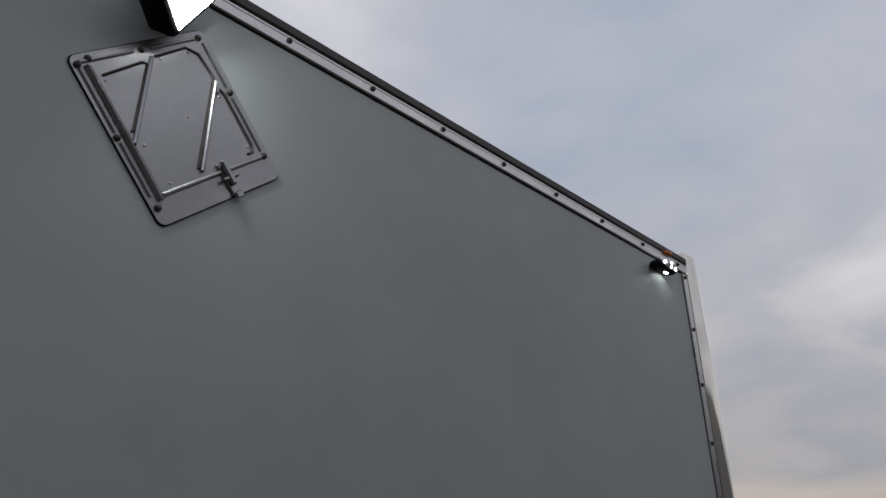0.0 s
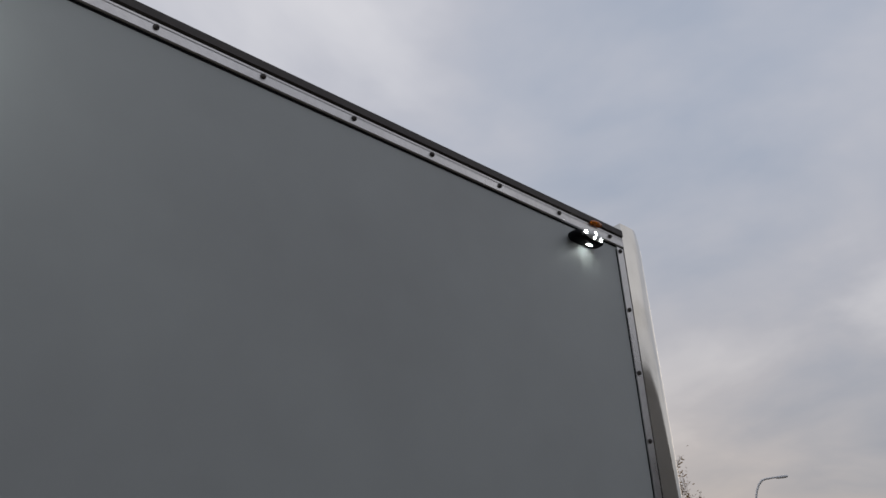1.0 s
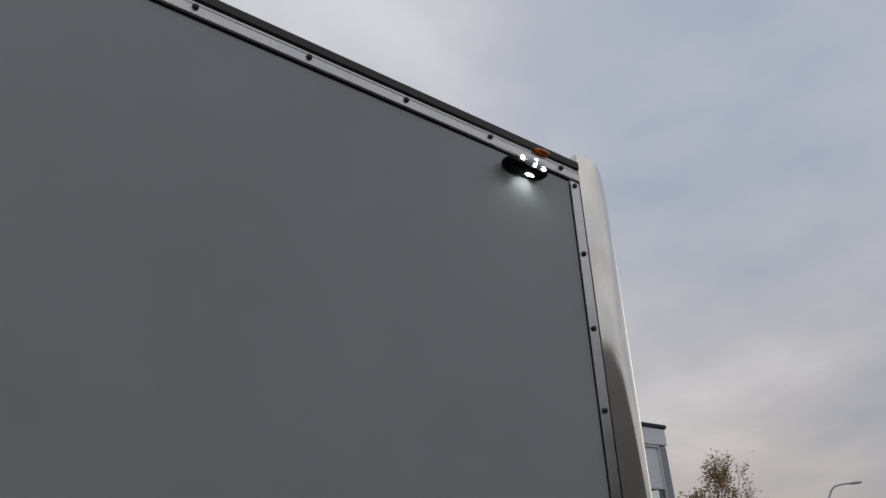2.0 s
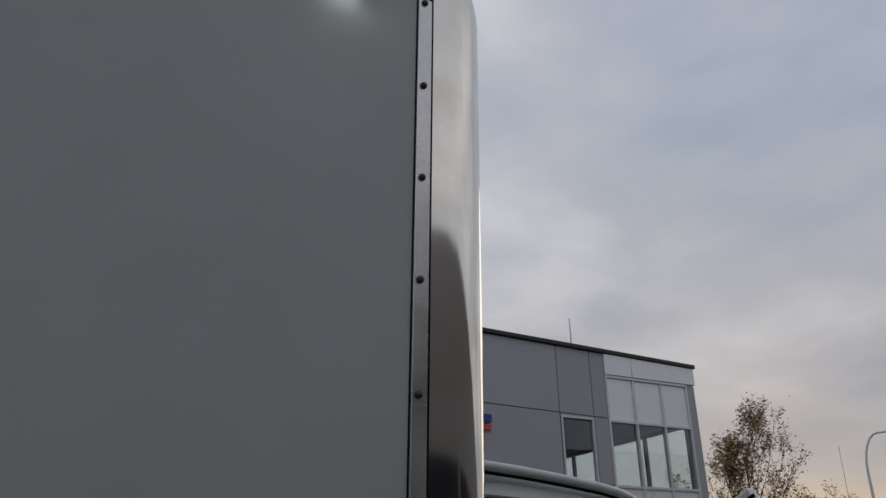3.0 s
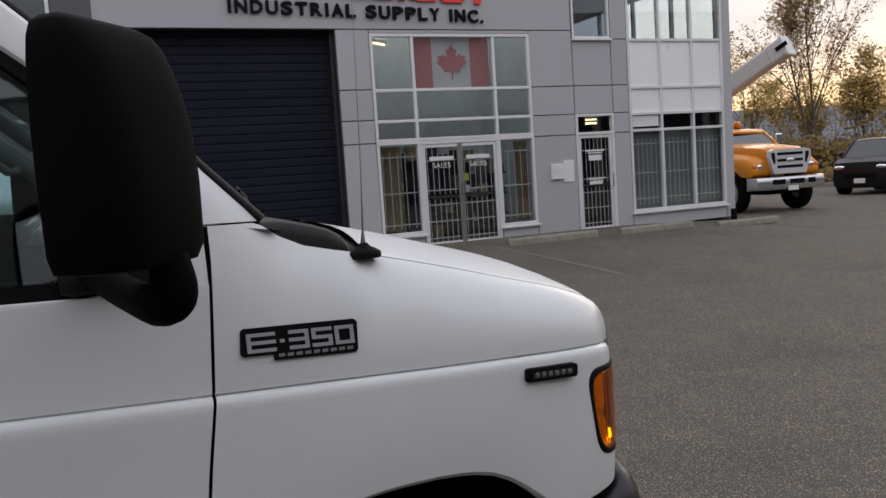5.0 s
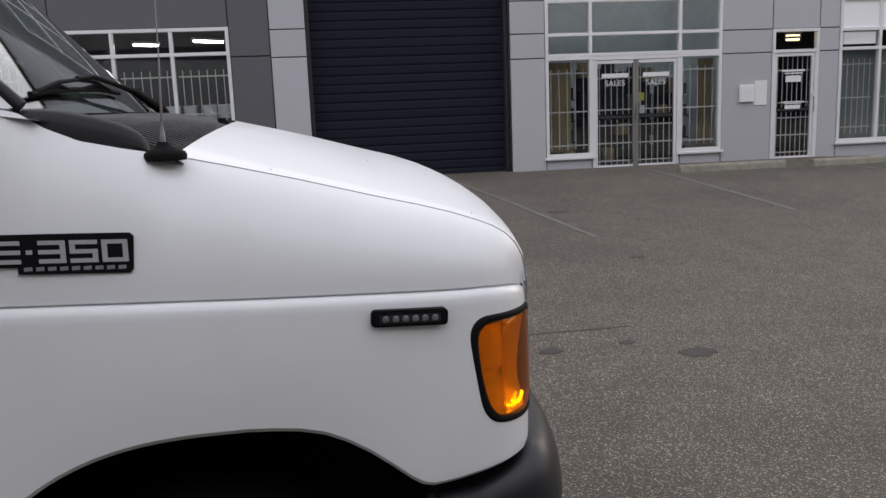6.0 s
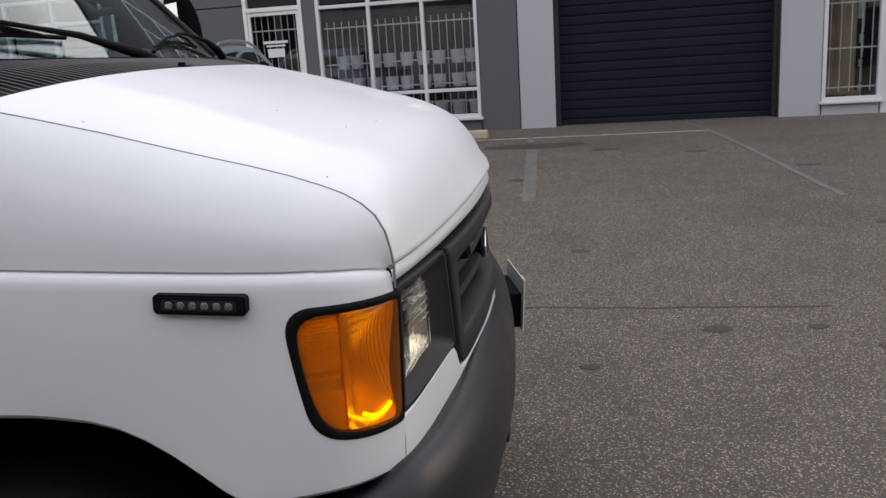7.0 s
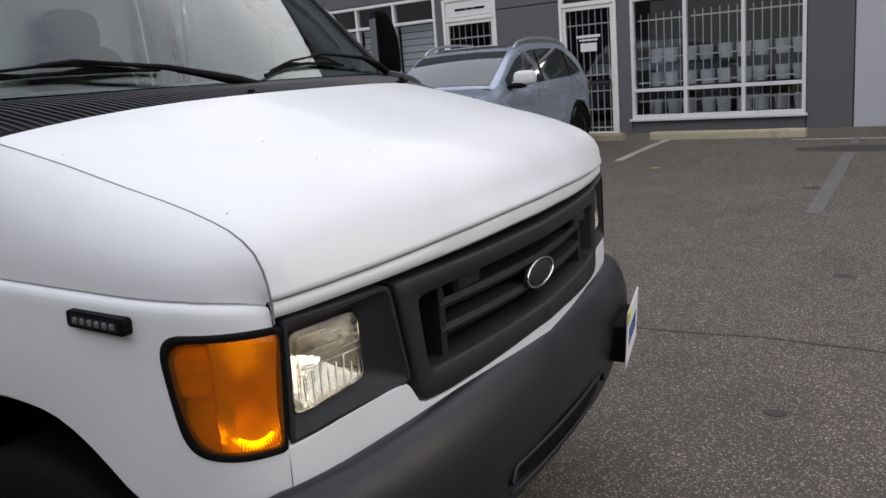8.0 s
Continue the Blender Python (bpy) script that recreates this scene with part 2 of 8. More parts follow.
M_FRAME = mat("brushed_window_frame", (0.74, 0.74, 0.74), 0.4, metal=0.15, vary=0.05, grain=70, patch=3)
M_SPANDREL = mat("white_spandrel_panel", (0.93, 0.935, 0.94), 0.3, metal=0.12, vary=0.03, grain=12, patch=1.2)
M_STILE = mat("grey_bronze_stile", (0.24, 0.23, 0.215), 0.45, metal=0.3, vary=0.1)
M_CAP = mat("black_roof_cap", (0.03, 0.03, 0.032), 0.5, vary=0.1)
M_SHUTTER = mat("black_blue_rolling_door", (0.013, 0.015, 0.024), 0.7, spec=0.15, vary=0.12, grain=30, patch=1.5, island=True)
M_BARS = mat("white_security_bars", (0.80, 0.79, 0.75), 0.5, vary=0.1, grain=60, patch=3)
M_BLUE = mat("blue_sign_face", (0.025, 0.075, 0.30), 0.45, vary=0.06, grain=20, patch=2)
M_RED = mat("red_sign_face", (0.80, 0.060, 0.035), 0.45, vary=0.06, grain=20, patch=2)
M_SIGNBLACK = mat("black_sign_letters", (0.008, 0.008, 0.009), 0.6, vary=0.1, spec=0.1)
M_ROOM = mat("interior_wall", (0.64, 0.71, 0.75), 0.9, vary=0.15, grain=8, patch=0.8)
# dimness of the rooms and shelves indoors is put into this dark colour
M_ROOMDARK = mat("dim_interior_tone", (0.05, 0.05, 0.052), 0.9, vary=0.3, grain=8, patch=0.8)
M_BLIND = mat("grey_green_blind_slat", (0.30, 0.32, 0.30), 0.7, vary=0.08, grain=20, patch=1, island=True)
M_PAPER = mat("white_paper", (0.75, 0.75, 0.74), 0.8, vary=0.04)
M_PAIL = mat("white_pail_plastic", (0.84, 0.85, 0.86), 0.5, vary=0.06, grain=12, patch=2)
M_YELLOW = mat("yellow_truck_paint", (0.80, 0.27, 0.008), 0.35, vary=0.06, grain=30, patch=2, coat=0.4, dirt=(0.4, 0.2, 0.03), dirt_amount=0.2)
M_AMBER = mat("amber_lens", (0.80, 0.19, 0.004), 0.16, vary=0.35, grain=60, patch=26, bump=0.5, bump_scale=110, coat=0.6)


def facet_material(name, cells, strength, rough, metal):
    """A lamp's bright bowl behind its amber cover, pressed into small facets."""
    m = mat(name, (0.95, 0.93, 0.90), rough, metal=metal, vary=0.12, grain=160, patch=34)
    n, l = m.node_tree.nodes, m.node_tree.links
    tc, vo, b = n.new("ShaderNodeTexCoord"), n.new("ShaderNodeTexVoronoi"), n.new("ShaderNodeBump")
    vo.inputs["Scale"].default_value = cells
    b.inputs["Strength"].default_value, b.inputs["Distance"].default_value = strength, 0.004
    l.new(tc.outputs["Object"], vo.inputs["Vector"]); l.new(vo.outputs["Distance"], b.inputs["Height"]); l.new(b.outputs[0], n["Principled BSDF"].inputs["Normal"])
    return m


def dyed_material(name, color, rough=0.03, gloss=0.9, scatter=0.16):
    """A thin clear plastic cover dyed through: it lets dyed light straight on and mirrors the rest by angle."""
    m = bpy.data.materials.new(name)
    m.use_nodes = True
    n, l = m.node_tree.nodes, m.node_tree.links
    n.remove(n["Principled BSDF"])
    clear, shine, mixed, fres = n.new("ShaderNodeBsdfTransparent"), n.new("ShaderNodeBsdfGlossy"), n.new("ShaderNodeMixShader"), n.new("ShaderNodeFresnel")
    tc, no, hue = n.new("ShaderNodeTexCoord"), n.new("ShaderNodeTexNoise"), n.new("ShaderNodeMixRGB")
    no.inputs["Scale"].default_value = 30
    l.new(tc.outputs["Object"], no.inputs["Vector"]); l.new(no.outputs["Fac"], hue.inputs[0])
    hue.inputs[1].default_value, hue.inputs[2].default_value = (*color, 1), (color[0], color[1] * 0.9, color[2] * 0.8, 1)
    l.new(hue.outputs[0], clear.inputs["Color"])
    shine.inputs["Roughness"].default_value, shine.inputs["Color"].default_value = rough, (gloss, gloss, gloss, 1)
    fres.inputs["IOR"].default_value = 1.45
    l.new(fres.outputs[0], mixed.inputs[0]); l.new(clear.outputs[0], mixed.inputs[1]); l.new(shine.outputs[0], mixed.inputs[2])
    # moulded prisms on its inner face scatter a share
    soft, back, both_ways, whole = n.new("ShaderNodeBsdfDiffuse"), n.new("ShaderNodeBsdfTranslucent"), n.new("ShaderNodeMixShader"), n.new("ShaderNodeMixShader")
    for b in (soft, back):
        b.inputs["Color"].default_value = (color[0], color[1] * 0.62, color[2], 1)
    both_ways.inputs[0].default_value, whole.inputs[0].default_value = 0.4, scatter
    l.new(soft.outputs[0], both_ways.inputs[1]); l.new(back.outputs[0], both_ways.inputs[2])
    l.new(mixed.outputs[0], whole.inputs[1]); l.new(both_ways.outputs[0], whole.inputs[2])
    l.new(whole.outputs[0], n["Material Output"].inputs["Surface"])
    return m


M_AMBERLENS = dyed_material("clear_amber_cover", (1.0, 0.43, 0.005))
M_FACET = facet_material("honeycomb_reflector", 420, 0.28, 0.20, 0.85)
M_FACETDIM = facet_material("curved_lamp_bowl", 120, 0.08, 0.24, 0.70)


# ---- mesh tools ----
def bm_new():
    return bmesh.new()


def finish(bm, smooth=None):
    bmesh.ops.recalc_face_normals(bm, faces=bm.faces)
    if smooth is not None:
        for face in bm.faces:
            face.smooth = True
        for e in bm.edges:
            if len(e.link_faces) == 2 and e.calc_face_angle(0) > radians(smooth):
                e.smooth = False


def part(name, bm, material, parent, label="", smooth=None):
    """Links a bmesh as one mesh object under a thing or a part."""
    finish(bm, smooth)
    me = bpy.data.meshes.new(name)
    bm.to_mesh(me)
    bm.free()
    me.materials.append(material)
    ob = new(name, me)
    if parent is not None:
        ob.parent = parent
    if label:
        ob["label"] = label
    return ob


def piece(name, mesh, parent, m):
    """One more object on a mesh that its like share."""
    ob = new(name, mesh)
    ob.parent = parent
    ob.matrix_basis = m
    return ob


def mesh_of(name, bm, material, smooth=None):
    finish(bm, smooth)
    me = bpy.data.meshes.new(name)
    bm.to_mesh(me)
    bm.free()
    me.materials.append(material)
    return me


def thing(name, label, category, m=None, group="", kind=""):
    ob = new(name)
    ob.empty_display_size = 0.2
    if m is not None:
        ob.matrix_basis = m
    return tagged(ob, label, category, group, kind)


def solo(name, bm, material, label, category, group="", kind="", smooth=None, m=None):
    ob = part(name, bm, material, None, label, smooth)
    if m is not None:
        ob.matrix_basis = m
    return tagged(ob, label, category, group, kind)


def box(bm, x0, x1, y0, y1, z0, z1, bevel=0.0, m=None, seg=1):
    """A box between two corners, its edges rounded by bevel."""
    r = bmesh.ops.create_cube(bm, size=1.0)
    vs = r["verts"]
    for v in vs:
        v.co = Vector(((x0 + x1) / 2 + v.co.x * (x1 - x0), (y0 + y1) / 2 + v.co.y * (y1 - y0), (z0 + z1) / 2 + v.co.z * (z1 - z0)))
    if bevel:
        es = list({e for v in vs for e in v.link_edges})
        out = bmesh.ops.bevel(bm, geom=es, offset=bevel, segments=seg, profile=0.5, affect="EDGES")
        vs = list({v for f in out["faces"] for v in f.verts} | {v for v in vs if v.is_valid})
    if m is not None:
        bmesh.ops.transform(bm, matrix=m, verts=[v for v in vs if v.is_valid])
    return bm


def loft(bm, rings, closed=True, caps=True):
    """Skins rows of points; closed joins each row's end to its start."""
    rows = [[bm.verts.new(p) for p in ring] for ring in rings]
    for a, b in zip(rows, rows[1:]):
        n = len(a)
        for i in range(n if closed else n - 1):
            j = (i + 1) % n
            try:
                bm.faces.new((a[i], a[j], b[j], b[i]))
            except ValueError:
                pass
    if caps and closed:
        for row in (rows[0], rows[-1]):
            try:
                bm.faces.new(row)
            except ValueError:
                pass
    return rows


def tube(bm, points, r, n=8, caps=True):
    """A round bar along a line of points; r may be one radius or one per point."""
    pts = [Vector(p) for p in points]
    rs = r if isinstance(r, (list, tuple)) else [r] * len(pts)
    rings, side = [], None
    for i, p in enumerate(pts):
        d = (pts[min(i + 1, len(pts) - 1)] - pts[max(i - 1, 0)]).normalized()
        if side is None:
            side = d.cross(Vector((0, 0, 1)) if abs(d.z) < 0.9 else Vector((1, 0, 0))).normalized()
        side = (side - d * side.dot(d)).normalized()
        up = d.cross(side)
        rings.append([p + rs[i] * (math.cos(2 * math.pi * k / n) * side + math.sin(2 * math.pi * k / n) * up) for k in range(n)])
    loft(bm, rings, True, caps)
    return bm


def slab(bm, poly, to3, depth):
    """A plate: the 2D outline poly taken to 3D by to3(a, b, d), with d from 0 to depth."""
    lo = [bm.verts.new(to3(a, b, 0.0)) for a, b in poly]
    hi = [bm.verts.new(to3(a, b, depth)) for a, b in poly]
    bm.faces.new(lo)
    bm.faces.new(hi)
    for i in range(len(poly)):
        j = (i + 1) % len(poly)
        bm.faces.new((lo[i], lo[j], hi[j], hi[i]))
    return bm


def blob(bm, c, h, power=3.0, nu=20, nv=12, m=None):
    """A rounded block: a superellipsoid of half sizes h round c."""
    def s(v, e):
        return math.copysign(abs(v) ** e, v)
    e = 2.0 / power
    rings = []
    for j in range(nv + 1):
        v = -math.pi / 2 + math.pi * j / nv
        v = max(min(v, math.pi / 2 - 0.02), -math.pi / 2 + 0.02)
        ring = []
        for i in range(nu):
            u = 2 * math.pi * i / nu
            p = Vector((c[0] + h[0] * s(math.cos(v), e) * s(math.cos(u), e), c[1] + h[1] * s(math.cos(v), e) * s(math.sin(u), e), c[2] + h[2] * s(math.sin(v), e)))
            ring.append(m @ p if m is not None else p)
        rings.append(ring)
    loft(bm, rings)
    return bm


def grid(bm, rows):
    return loft(bm, rows, closed=False, caps=False)


def thick(bm, rows, depth):
    """A sheet with thickness: rows of points and the same rows moved by depth(p) inwards, closed at the rim."""
    n = len(rows[0])
    front = [[bm.verts.new(p) for p in r] for r in rows]
    back = [[bm.verts.new(Vector(p) + Vector(depth)) for p in r] for r in rows]
    for g in (front, back):
        for a, b in zip(g, g[1:]):
            for i in range(n - 1):
                bm.faces.new((a[i], a[i + 1], b[i + 1], b[i]))
    k = len(rows)
    rim = [(0, i) for i in range(n)] + [(j, n - 1) for j in range(1, k)] + [(k - 1, i) for i in range(n - 2, -1, -1)] + [(j, 0) for j in range(k - 2, 0, -1)]
    for (a, b), (c, d) in zip(rim, rim[1:] + rim[:1]):
        bm.faces.new((front[a][b], front[c][d], back[c][d], back[a][b]))
    return bm


def interp(x, table):
    """Straight-line reading of a table of (x, value)."""
    xs = [a for a, _ in table]
    return float(np.interp(x, xs, [b for _, b in table]))


def text_mesh(string, size, depth, material, spacing=1.0, bold=0.0):
    cu = bpy.data.curves.new("text", "FONT")
    cu.body, cu.size, cu.extrude, cu.align_x, cu.align_y = string, size, depth / 2, "CENTER", "CENTER"
    cu.space_character = spacing
    cu.offset = bold
    tmp = bpy.data.objects.new("text", cu)
    scene.collection.objects.link(tmp)
    me = bpy.data.meshes.new_from_object(tmp.evaluated_get(bpy.context.evaluated_depsgraph_get()))
    bpy.data.objects.remove(tmp)
    bpy.data.curves.remove(cu)
    me.materials.clear()
    me.materials.append(material)
    return me



# ---- ground ----
def smooth01(v):
    v = min(max(v, 0.0), 1.0)
    return v * v * (3 - 2 * v)


def ground_z(x, y):
    """The lot: level by the parked van, rising gently to the shop front, falling off towards the road."""
    return 0.22 * smooth01((y - 3.5) / 8.0) * (1 - 0.75 * smooth01((x - 9.5) / 5.0))


def build_ground():
    xs = [-900, -300, -100, -50] + [-30 + 1.0 * i for i in range(71)] + [60, 100, 300, 900]
    ys = [-900, -300, -100, -40] + [-14 + 1.0 * i for i in range(45)] + [45, 70, 110, 300, 900]
    bm = bm_new()
    grid(bm, [[(x, y, ground_z(x, y)) for x in xs] for y in ys])
    solo("ground", bm, M_ASPHALT, "worn grey asphalt parking lot with pale aggregate", "ground", kind="structure", smooth=60)


build_ground()

B_AT, B_TURN = (8.6, 11.495), -6.574
B = pose(B_AT[0], B_AT[1], 0, 0, 0, B_TURN)


def on_front(u, back, z):
    """A place by the shop front: along it, behind it, and above its foot."""
    return B @ Vector((u, back, z))


def ground_strip(name, pts, width, material, label, category, lift=0.004, thickness=0.006):
    """A band of paint or tar that follows the ground."""
    bm = bm_new()
    rows_l, rows_r = [], []
    n = len(pts)
    for i, (x, y) in enumerate(pts):
        a, b = Vector(pts[max(i - 1, 0)]), Vector(pts[min(i + 1, n - 1)])
        d = (b - a).normalized()
        s = Vector((-d.y, d.x)) * width / 2
        w = s * (1 + 0.10 * noise.noise((x * 3, y * 3, 0.5)))
        rows_l.append((x + w.x, y + w.y, ground_z(x + w.x, y + w.y) + lift))
        rows_r.append((x - w.x, y - w.y, ground_z(x - w.x, y - w.y) + lift))
    thick(bm, [rows_l, rows_r], (0, 0, -thickness))
    return solo(name, bm, material, label, category, kind="structure")


def line_points(a, b, n=24):
    return [(a[0] + (b[0] - a[0]) * i / (n - 1), a[1] + (b[1] - a[1]) * i / (n - 1)) for i in range(n)]


def front_xy(u, back):
    p = on_front(u, back, 0)
    return (p.x, p.y)


for a_, b_, w in [((-0.35, 10.93), (2.92, 10.63), 0.06), ((2.87, 11.95), (2.97, 6.05), 0.07), ((0.41, 9.6), (0.28, 6.40), 0.13), ((0.43, 11.0), (0.42, 10.3), 0.10), ((-2.09, 11.5), (-2.22, 9.3), 0.10),
                  (front_xy(-14.0, -0.6), front_xy(-14.1, -5.6), 0.10), (front_xy(-2.3, -1.0), front_xy(-2.3, -5.2), 0.09), (front_xy(0.7, -0.95), front_xy(0.9, -2.4), 0.09),
                  (front_xy(3.2, -0.9), front_xy(3.6, -3.0), 0.09), (front_xy(4.7, -1.5), front_xy(7.2, -1.7), 0.09)]:
    ground_strip("parking_line", line_points(a_, b_, 40), w, M_LINEFRESH if w < 0.065 or a_[0] == -2.09 else M_LINE, "worn pale parking line painted on the asphalt", "parking line", lift=0.005)
crack = [(x, 3.31 - 0.06 * (x - 0.4) * (0.5 if x < 0.4 else 1.6) + 0.05 * noise.noise((x * 1.7, 0, 3)) + 0.02 * noise.noise((x * 9, 0, 7))) for x in [-6 + 0.12 * i for i in range(66)]]
ground_strip("asphalt_crack", crack, 0.016, M_STAIN, "dark open crack across the asphalt", "crack", lift=0.0035)


def oil_stain(x, y, rx, ry, seed):
    bm = bm_new()
    ring_o = []
    n = 96
    for k in range(n):
        a = 2 * math.pi * k / n
        r = 1 + sum(h * noise.noise((math.cos(a) * f + seed, math.sin(a) * f, seed)) for h, f in ((0.25, 1.5), (0.16, 5.0), (0.10, 13.0)))
        px, py = x + rx * r * math.cos(a), y + ry * r * math.sin(a)
        ring_o.append((px, py, ground_z(px, py) - 0.001))
    inner = [(x + (p[0] - x) * 0.9, y + (p[1] - y) * 0.9, p[2] + 0.005) for p in ring_o]
    loft(bm, [ring_o, inner])
    solo("oil_stain", bm, M_STAIN if rx > 0.3 else M_SPOT, "dark oil stain on the asphalt", "stain", kind="structure")


for sx, sy, rx, ry, sd in [(1.14, 2.87, 0.075, 0.055, 1), (1.89, 2.546, 0.11, 0.085, 2), (0.47, 9.95, 0.72, 0.26, 3), (0.46, 2.41, 0.05, 0.035, 4), (1.62, 2.86, 0.05, 0.035, 5), (0.2, 7.5, 0.10, 0.06, 6),
                            (2.34, 8.8, 0.13, 0.06, 7), (3.2, 7.6, 0.13, 0.06, 8), (0.6, 4.6, 0.07, 0.04, 10), (2.9, 5.1, 0.07, 0.04, 11), (1.3, 9.3, 0.2, 0.07, 12)]:
    oil_stain(sx, sy, rx, ry, sd)


def wheel_stop(u0, u1, back):
    bm = bm_new()
    prof = [(-0.09, 0.0), (0.09, 0.0), (0.075, 0.085), (0.055, 0.115), (-0.055, 0.115), (-0.075, 0.085)]
    n = 10
    rings = []
    for i in range(n + 1):
        u = u0 + (u1 - u0) * i / n
        rings.append([(u, b * (1 + 0.05 * noise.noise((u * 4, b * 9, z * 9 + back))), z * (1 + 0.05 * noise.noise((u * 3, z * 20, back)))) for b, z in prof])
    loft(bm, rings)
    p = on_front((u0 + u1) / 2, back, 0)
    m = pose(p.x, p.y, ground_z(p.x, p.y) - 0.004, 0, 0, B_TURN) @ pose(-(u0 + u1) / 2, 0, 0)
    solo("wheel_stop", bm, M_STOPTAN if u1 < -5 else M_KERB, "tan weathered wheel stop on the asphalt" if u1 < -5 else "weathered concrete wheel stop on the asphalt", "wheel stop", "wheel stops along the shop front", m=m)


for u0, u1, back in [(-16.6, -14.4, -1.2), (-13.4, -11.35, -1.2), (-10.9, -8.72, -1.2), (-2.0, -0.2, -1.42), (0.28, 1.9, -1.46), (2.4, 3.9, -1.6)]:
    wheel_stop(u0, u1, back)



# ---- the shop building: light grey unit and darker, taller unit, one long front ----
FOOT = 0.16
building = thing("building", "two-storey grey concrete industrial building with shop windows", "building", B)


def fall(u, z):
    """The light unit's upper joints and roof line fall a little towards the corner, the roof most."""
    if u < -8.35 or (u > 1.66 and z < 6.6):
        return z
    return z + interp(z, [(4.2, 0.0), (5.45, -0.0225), (6.86, -0.028)]) * (u - interp(z, [(5.45, -1.9), (6.86, 0.4)]))


def panel(u0, u1, z0, z1, material, y0=0.0, y1=0.16, gap=0.009):
    bm = bm_new()
    box(bm, u0 + gap, u1 - gap, y0, y1, z0 + gap, z1 - gap, 0.006)
    if material is M_WALL:
        for v in bm.verts:
            v.co.z = fall(v.co.x, v.co.z)
    return part("wall_panel", bm, material, building)


LIGHT = [(-8.34, 0.38, 5.45, 6.86), (0.38, 1.28, 5.45, 6.86), (1.28, 1.67, 5.45, 6.86), (-8.34, 0.38, 4.12, 5.45),
         (-8.34, -7.76, 3.27, 4.12), (-8.34, -7.76, 2.71, 3.27), (-8.34, -7.76, 2.27, 2.71), (-8.34, -7.76, FOOT, 2.27),
         (-4.38, -3.77, 3.07, 4.12), (-4.38, -3.77, 2.53, 3.07), (-4.38, -3.77, 2.12, 2.53), (-4.38, -3.77, FOOT, 2.12),
         (-0.57, 0.38, 3.05, 4.12), (-0.57, 0.38, 2.5, 3.05), (-0.57, 0.38, 2.1, 2.5), (-0.57, 0.38, FOOT, 2.1),
         (0.38, 1.28, 3.05, 3.96), (0.38, 1.28, 2.5, 3.05), (1.28, 1.67, 3.96, 5.45), (1.28, 1.67, 3.05, 3.96), (1.28, 1.67, 2.5, 3.05), (1.28, 1.67, 2.1, 2.5), (1.28, 1.67, FOOT, 2.1),
         (1.67, 4.10, FOOT, 0.46), (4.10, 4.34, FOOT, 6.33), (-3.77, -2.95, FOOT, 0.43), (-1.34, -0.57, FOOT, 0.41), (0.38, 1.28, 5.35, 5.45), (-3.77, -0.57, 4.05, 4.12)]
for u0, u1, z0, z1 in LIGHT:
    panel(u0, u1, z0, z1, M_WALL)
DARK = [(-30.0, -20.0, FOOT, 7.9), (-20.0, -18.35, FOOT, 7.42), (-18.35, -15.55, FOOT, 0.5), (-18.35, -15.55, 2.88, 3.9), (-15.55, -15.38, FOOT, 2.88), (-14.22, -12.96, FOOT, 2.48), (-14.22, -12.96, 2.48, 2.78),
        (-15.55, -11.68, 2.78, 3.9), (-11.92, -11.68, FOOT, 2.78), (-11.68, -8.98, FOOT, 0.45), (-11.68, -8.98, 2.77, 3.9), (-8.98, -8.34, FOOT, 2.3), (-8.98, -8.34, 2.3, 3.9),
        (-20.0, -11.65, 3.9, 5.8), (-8.84, -8.24, 3.9, 5.8), (-20.0, -11.65, 5.8, 7.42), (-11.65, -8.84, 5.8, 7.42), (-8.84, -8.24, 5.8, 7.42), (-20.0, -8.84, 7.42, 7.9), (-8.84, -8.24, 7.42, 7.9)]
for u0, u1, z0, z1 in DARK:
    panel(u0, u1, z0, z1, M_WALLDARK, -0.02 if u1 > -8.5 and z0 > 3.8 else 0.0)


def white_panel(u0, u1, z0, z1):
    bm = bm_new()
    box(bm, u0 + 0.006, u1 - 0.006, -0.03, 0.14, z0, z1, 0.005)
    for v in bm.verts:
        v.co.z = fall(v.co.x, v.co.z) if v.co.z > 6.6 else v.co.z
    part("fascia_panel", bm, M_SPANDREL, building, "white metal fascia panel")


white_panel(1.67, 2.45, 6.35, 6.85)
white_panel(2.45, 4.36, 6.35, 6.85)
# joints seen behind the panels, side and back walls, roof, roof edge
bm = bm_new()
for u0, u1, z0, z1 in LIGHT:
    box(bm, u0, u1, 0.03, 0.13, z0, z1)
for v in bm.verts:
    v.co.z = fall(v.co.x, v.co.z)
for u0, u1, z0, z1 in DARK[1:]:
    box(bm, u0, u1, 0.03, 0.13, z0, z1)
part("joint_backing", bm, M_JOINT, building)
bm = bm_new()
box(bm, 4.08, 4.32, 0.17, 24, FOOT - 0.3, 3.86)
box(bm, 4.08, 4.32, 0.17, 24, 5.44, 6.8)
box(bm, 4.08, 4.32, 9.0, 24, 3.86, 5.44)
box(bm, -30, 4.3, 24, 24.2, FOOT - 0.3, 6.8)
box(bm, -30, -29.8, 0.2, 24, FOOT - 0.3, 6.8)
part("rear_wall", bm, M_WALL, building)
bm = bm_new()
box(bm, -29.7, 4.05, 0.17, 23.9, 6.5, 6.7)
part("roof", bm, M_CAP, building)
bm = bm_new()
box(bm, -8.22, 4.40, -0.07, 0.2, 6.86, 6.95, 0.01)
for v in bm.verts:
    v.co.z = fall(v.co.x, v.co.z)
part("roof_edge", bm, M_CAP, building, "black metal roof edge")
bm = bm_new()
box(bm, -30.0, -8.20, -0.07, 0.2, 7.90, 7.97, 0.01)
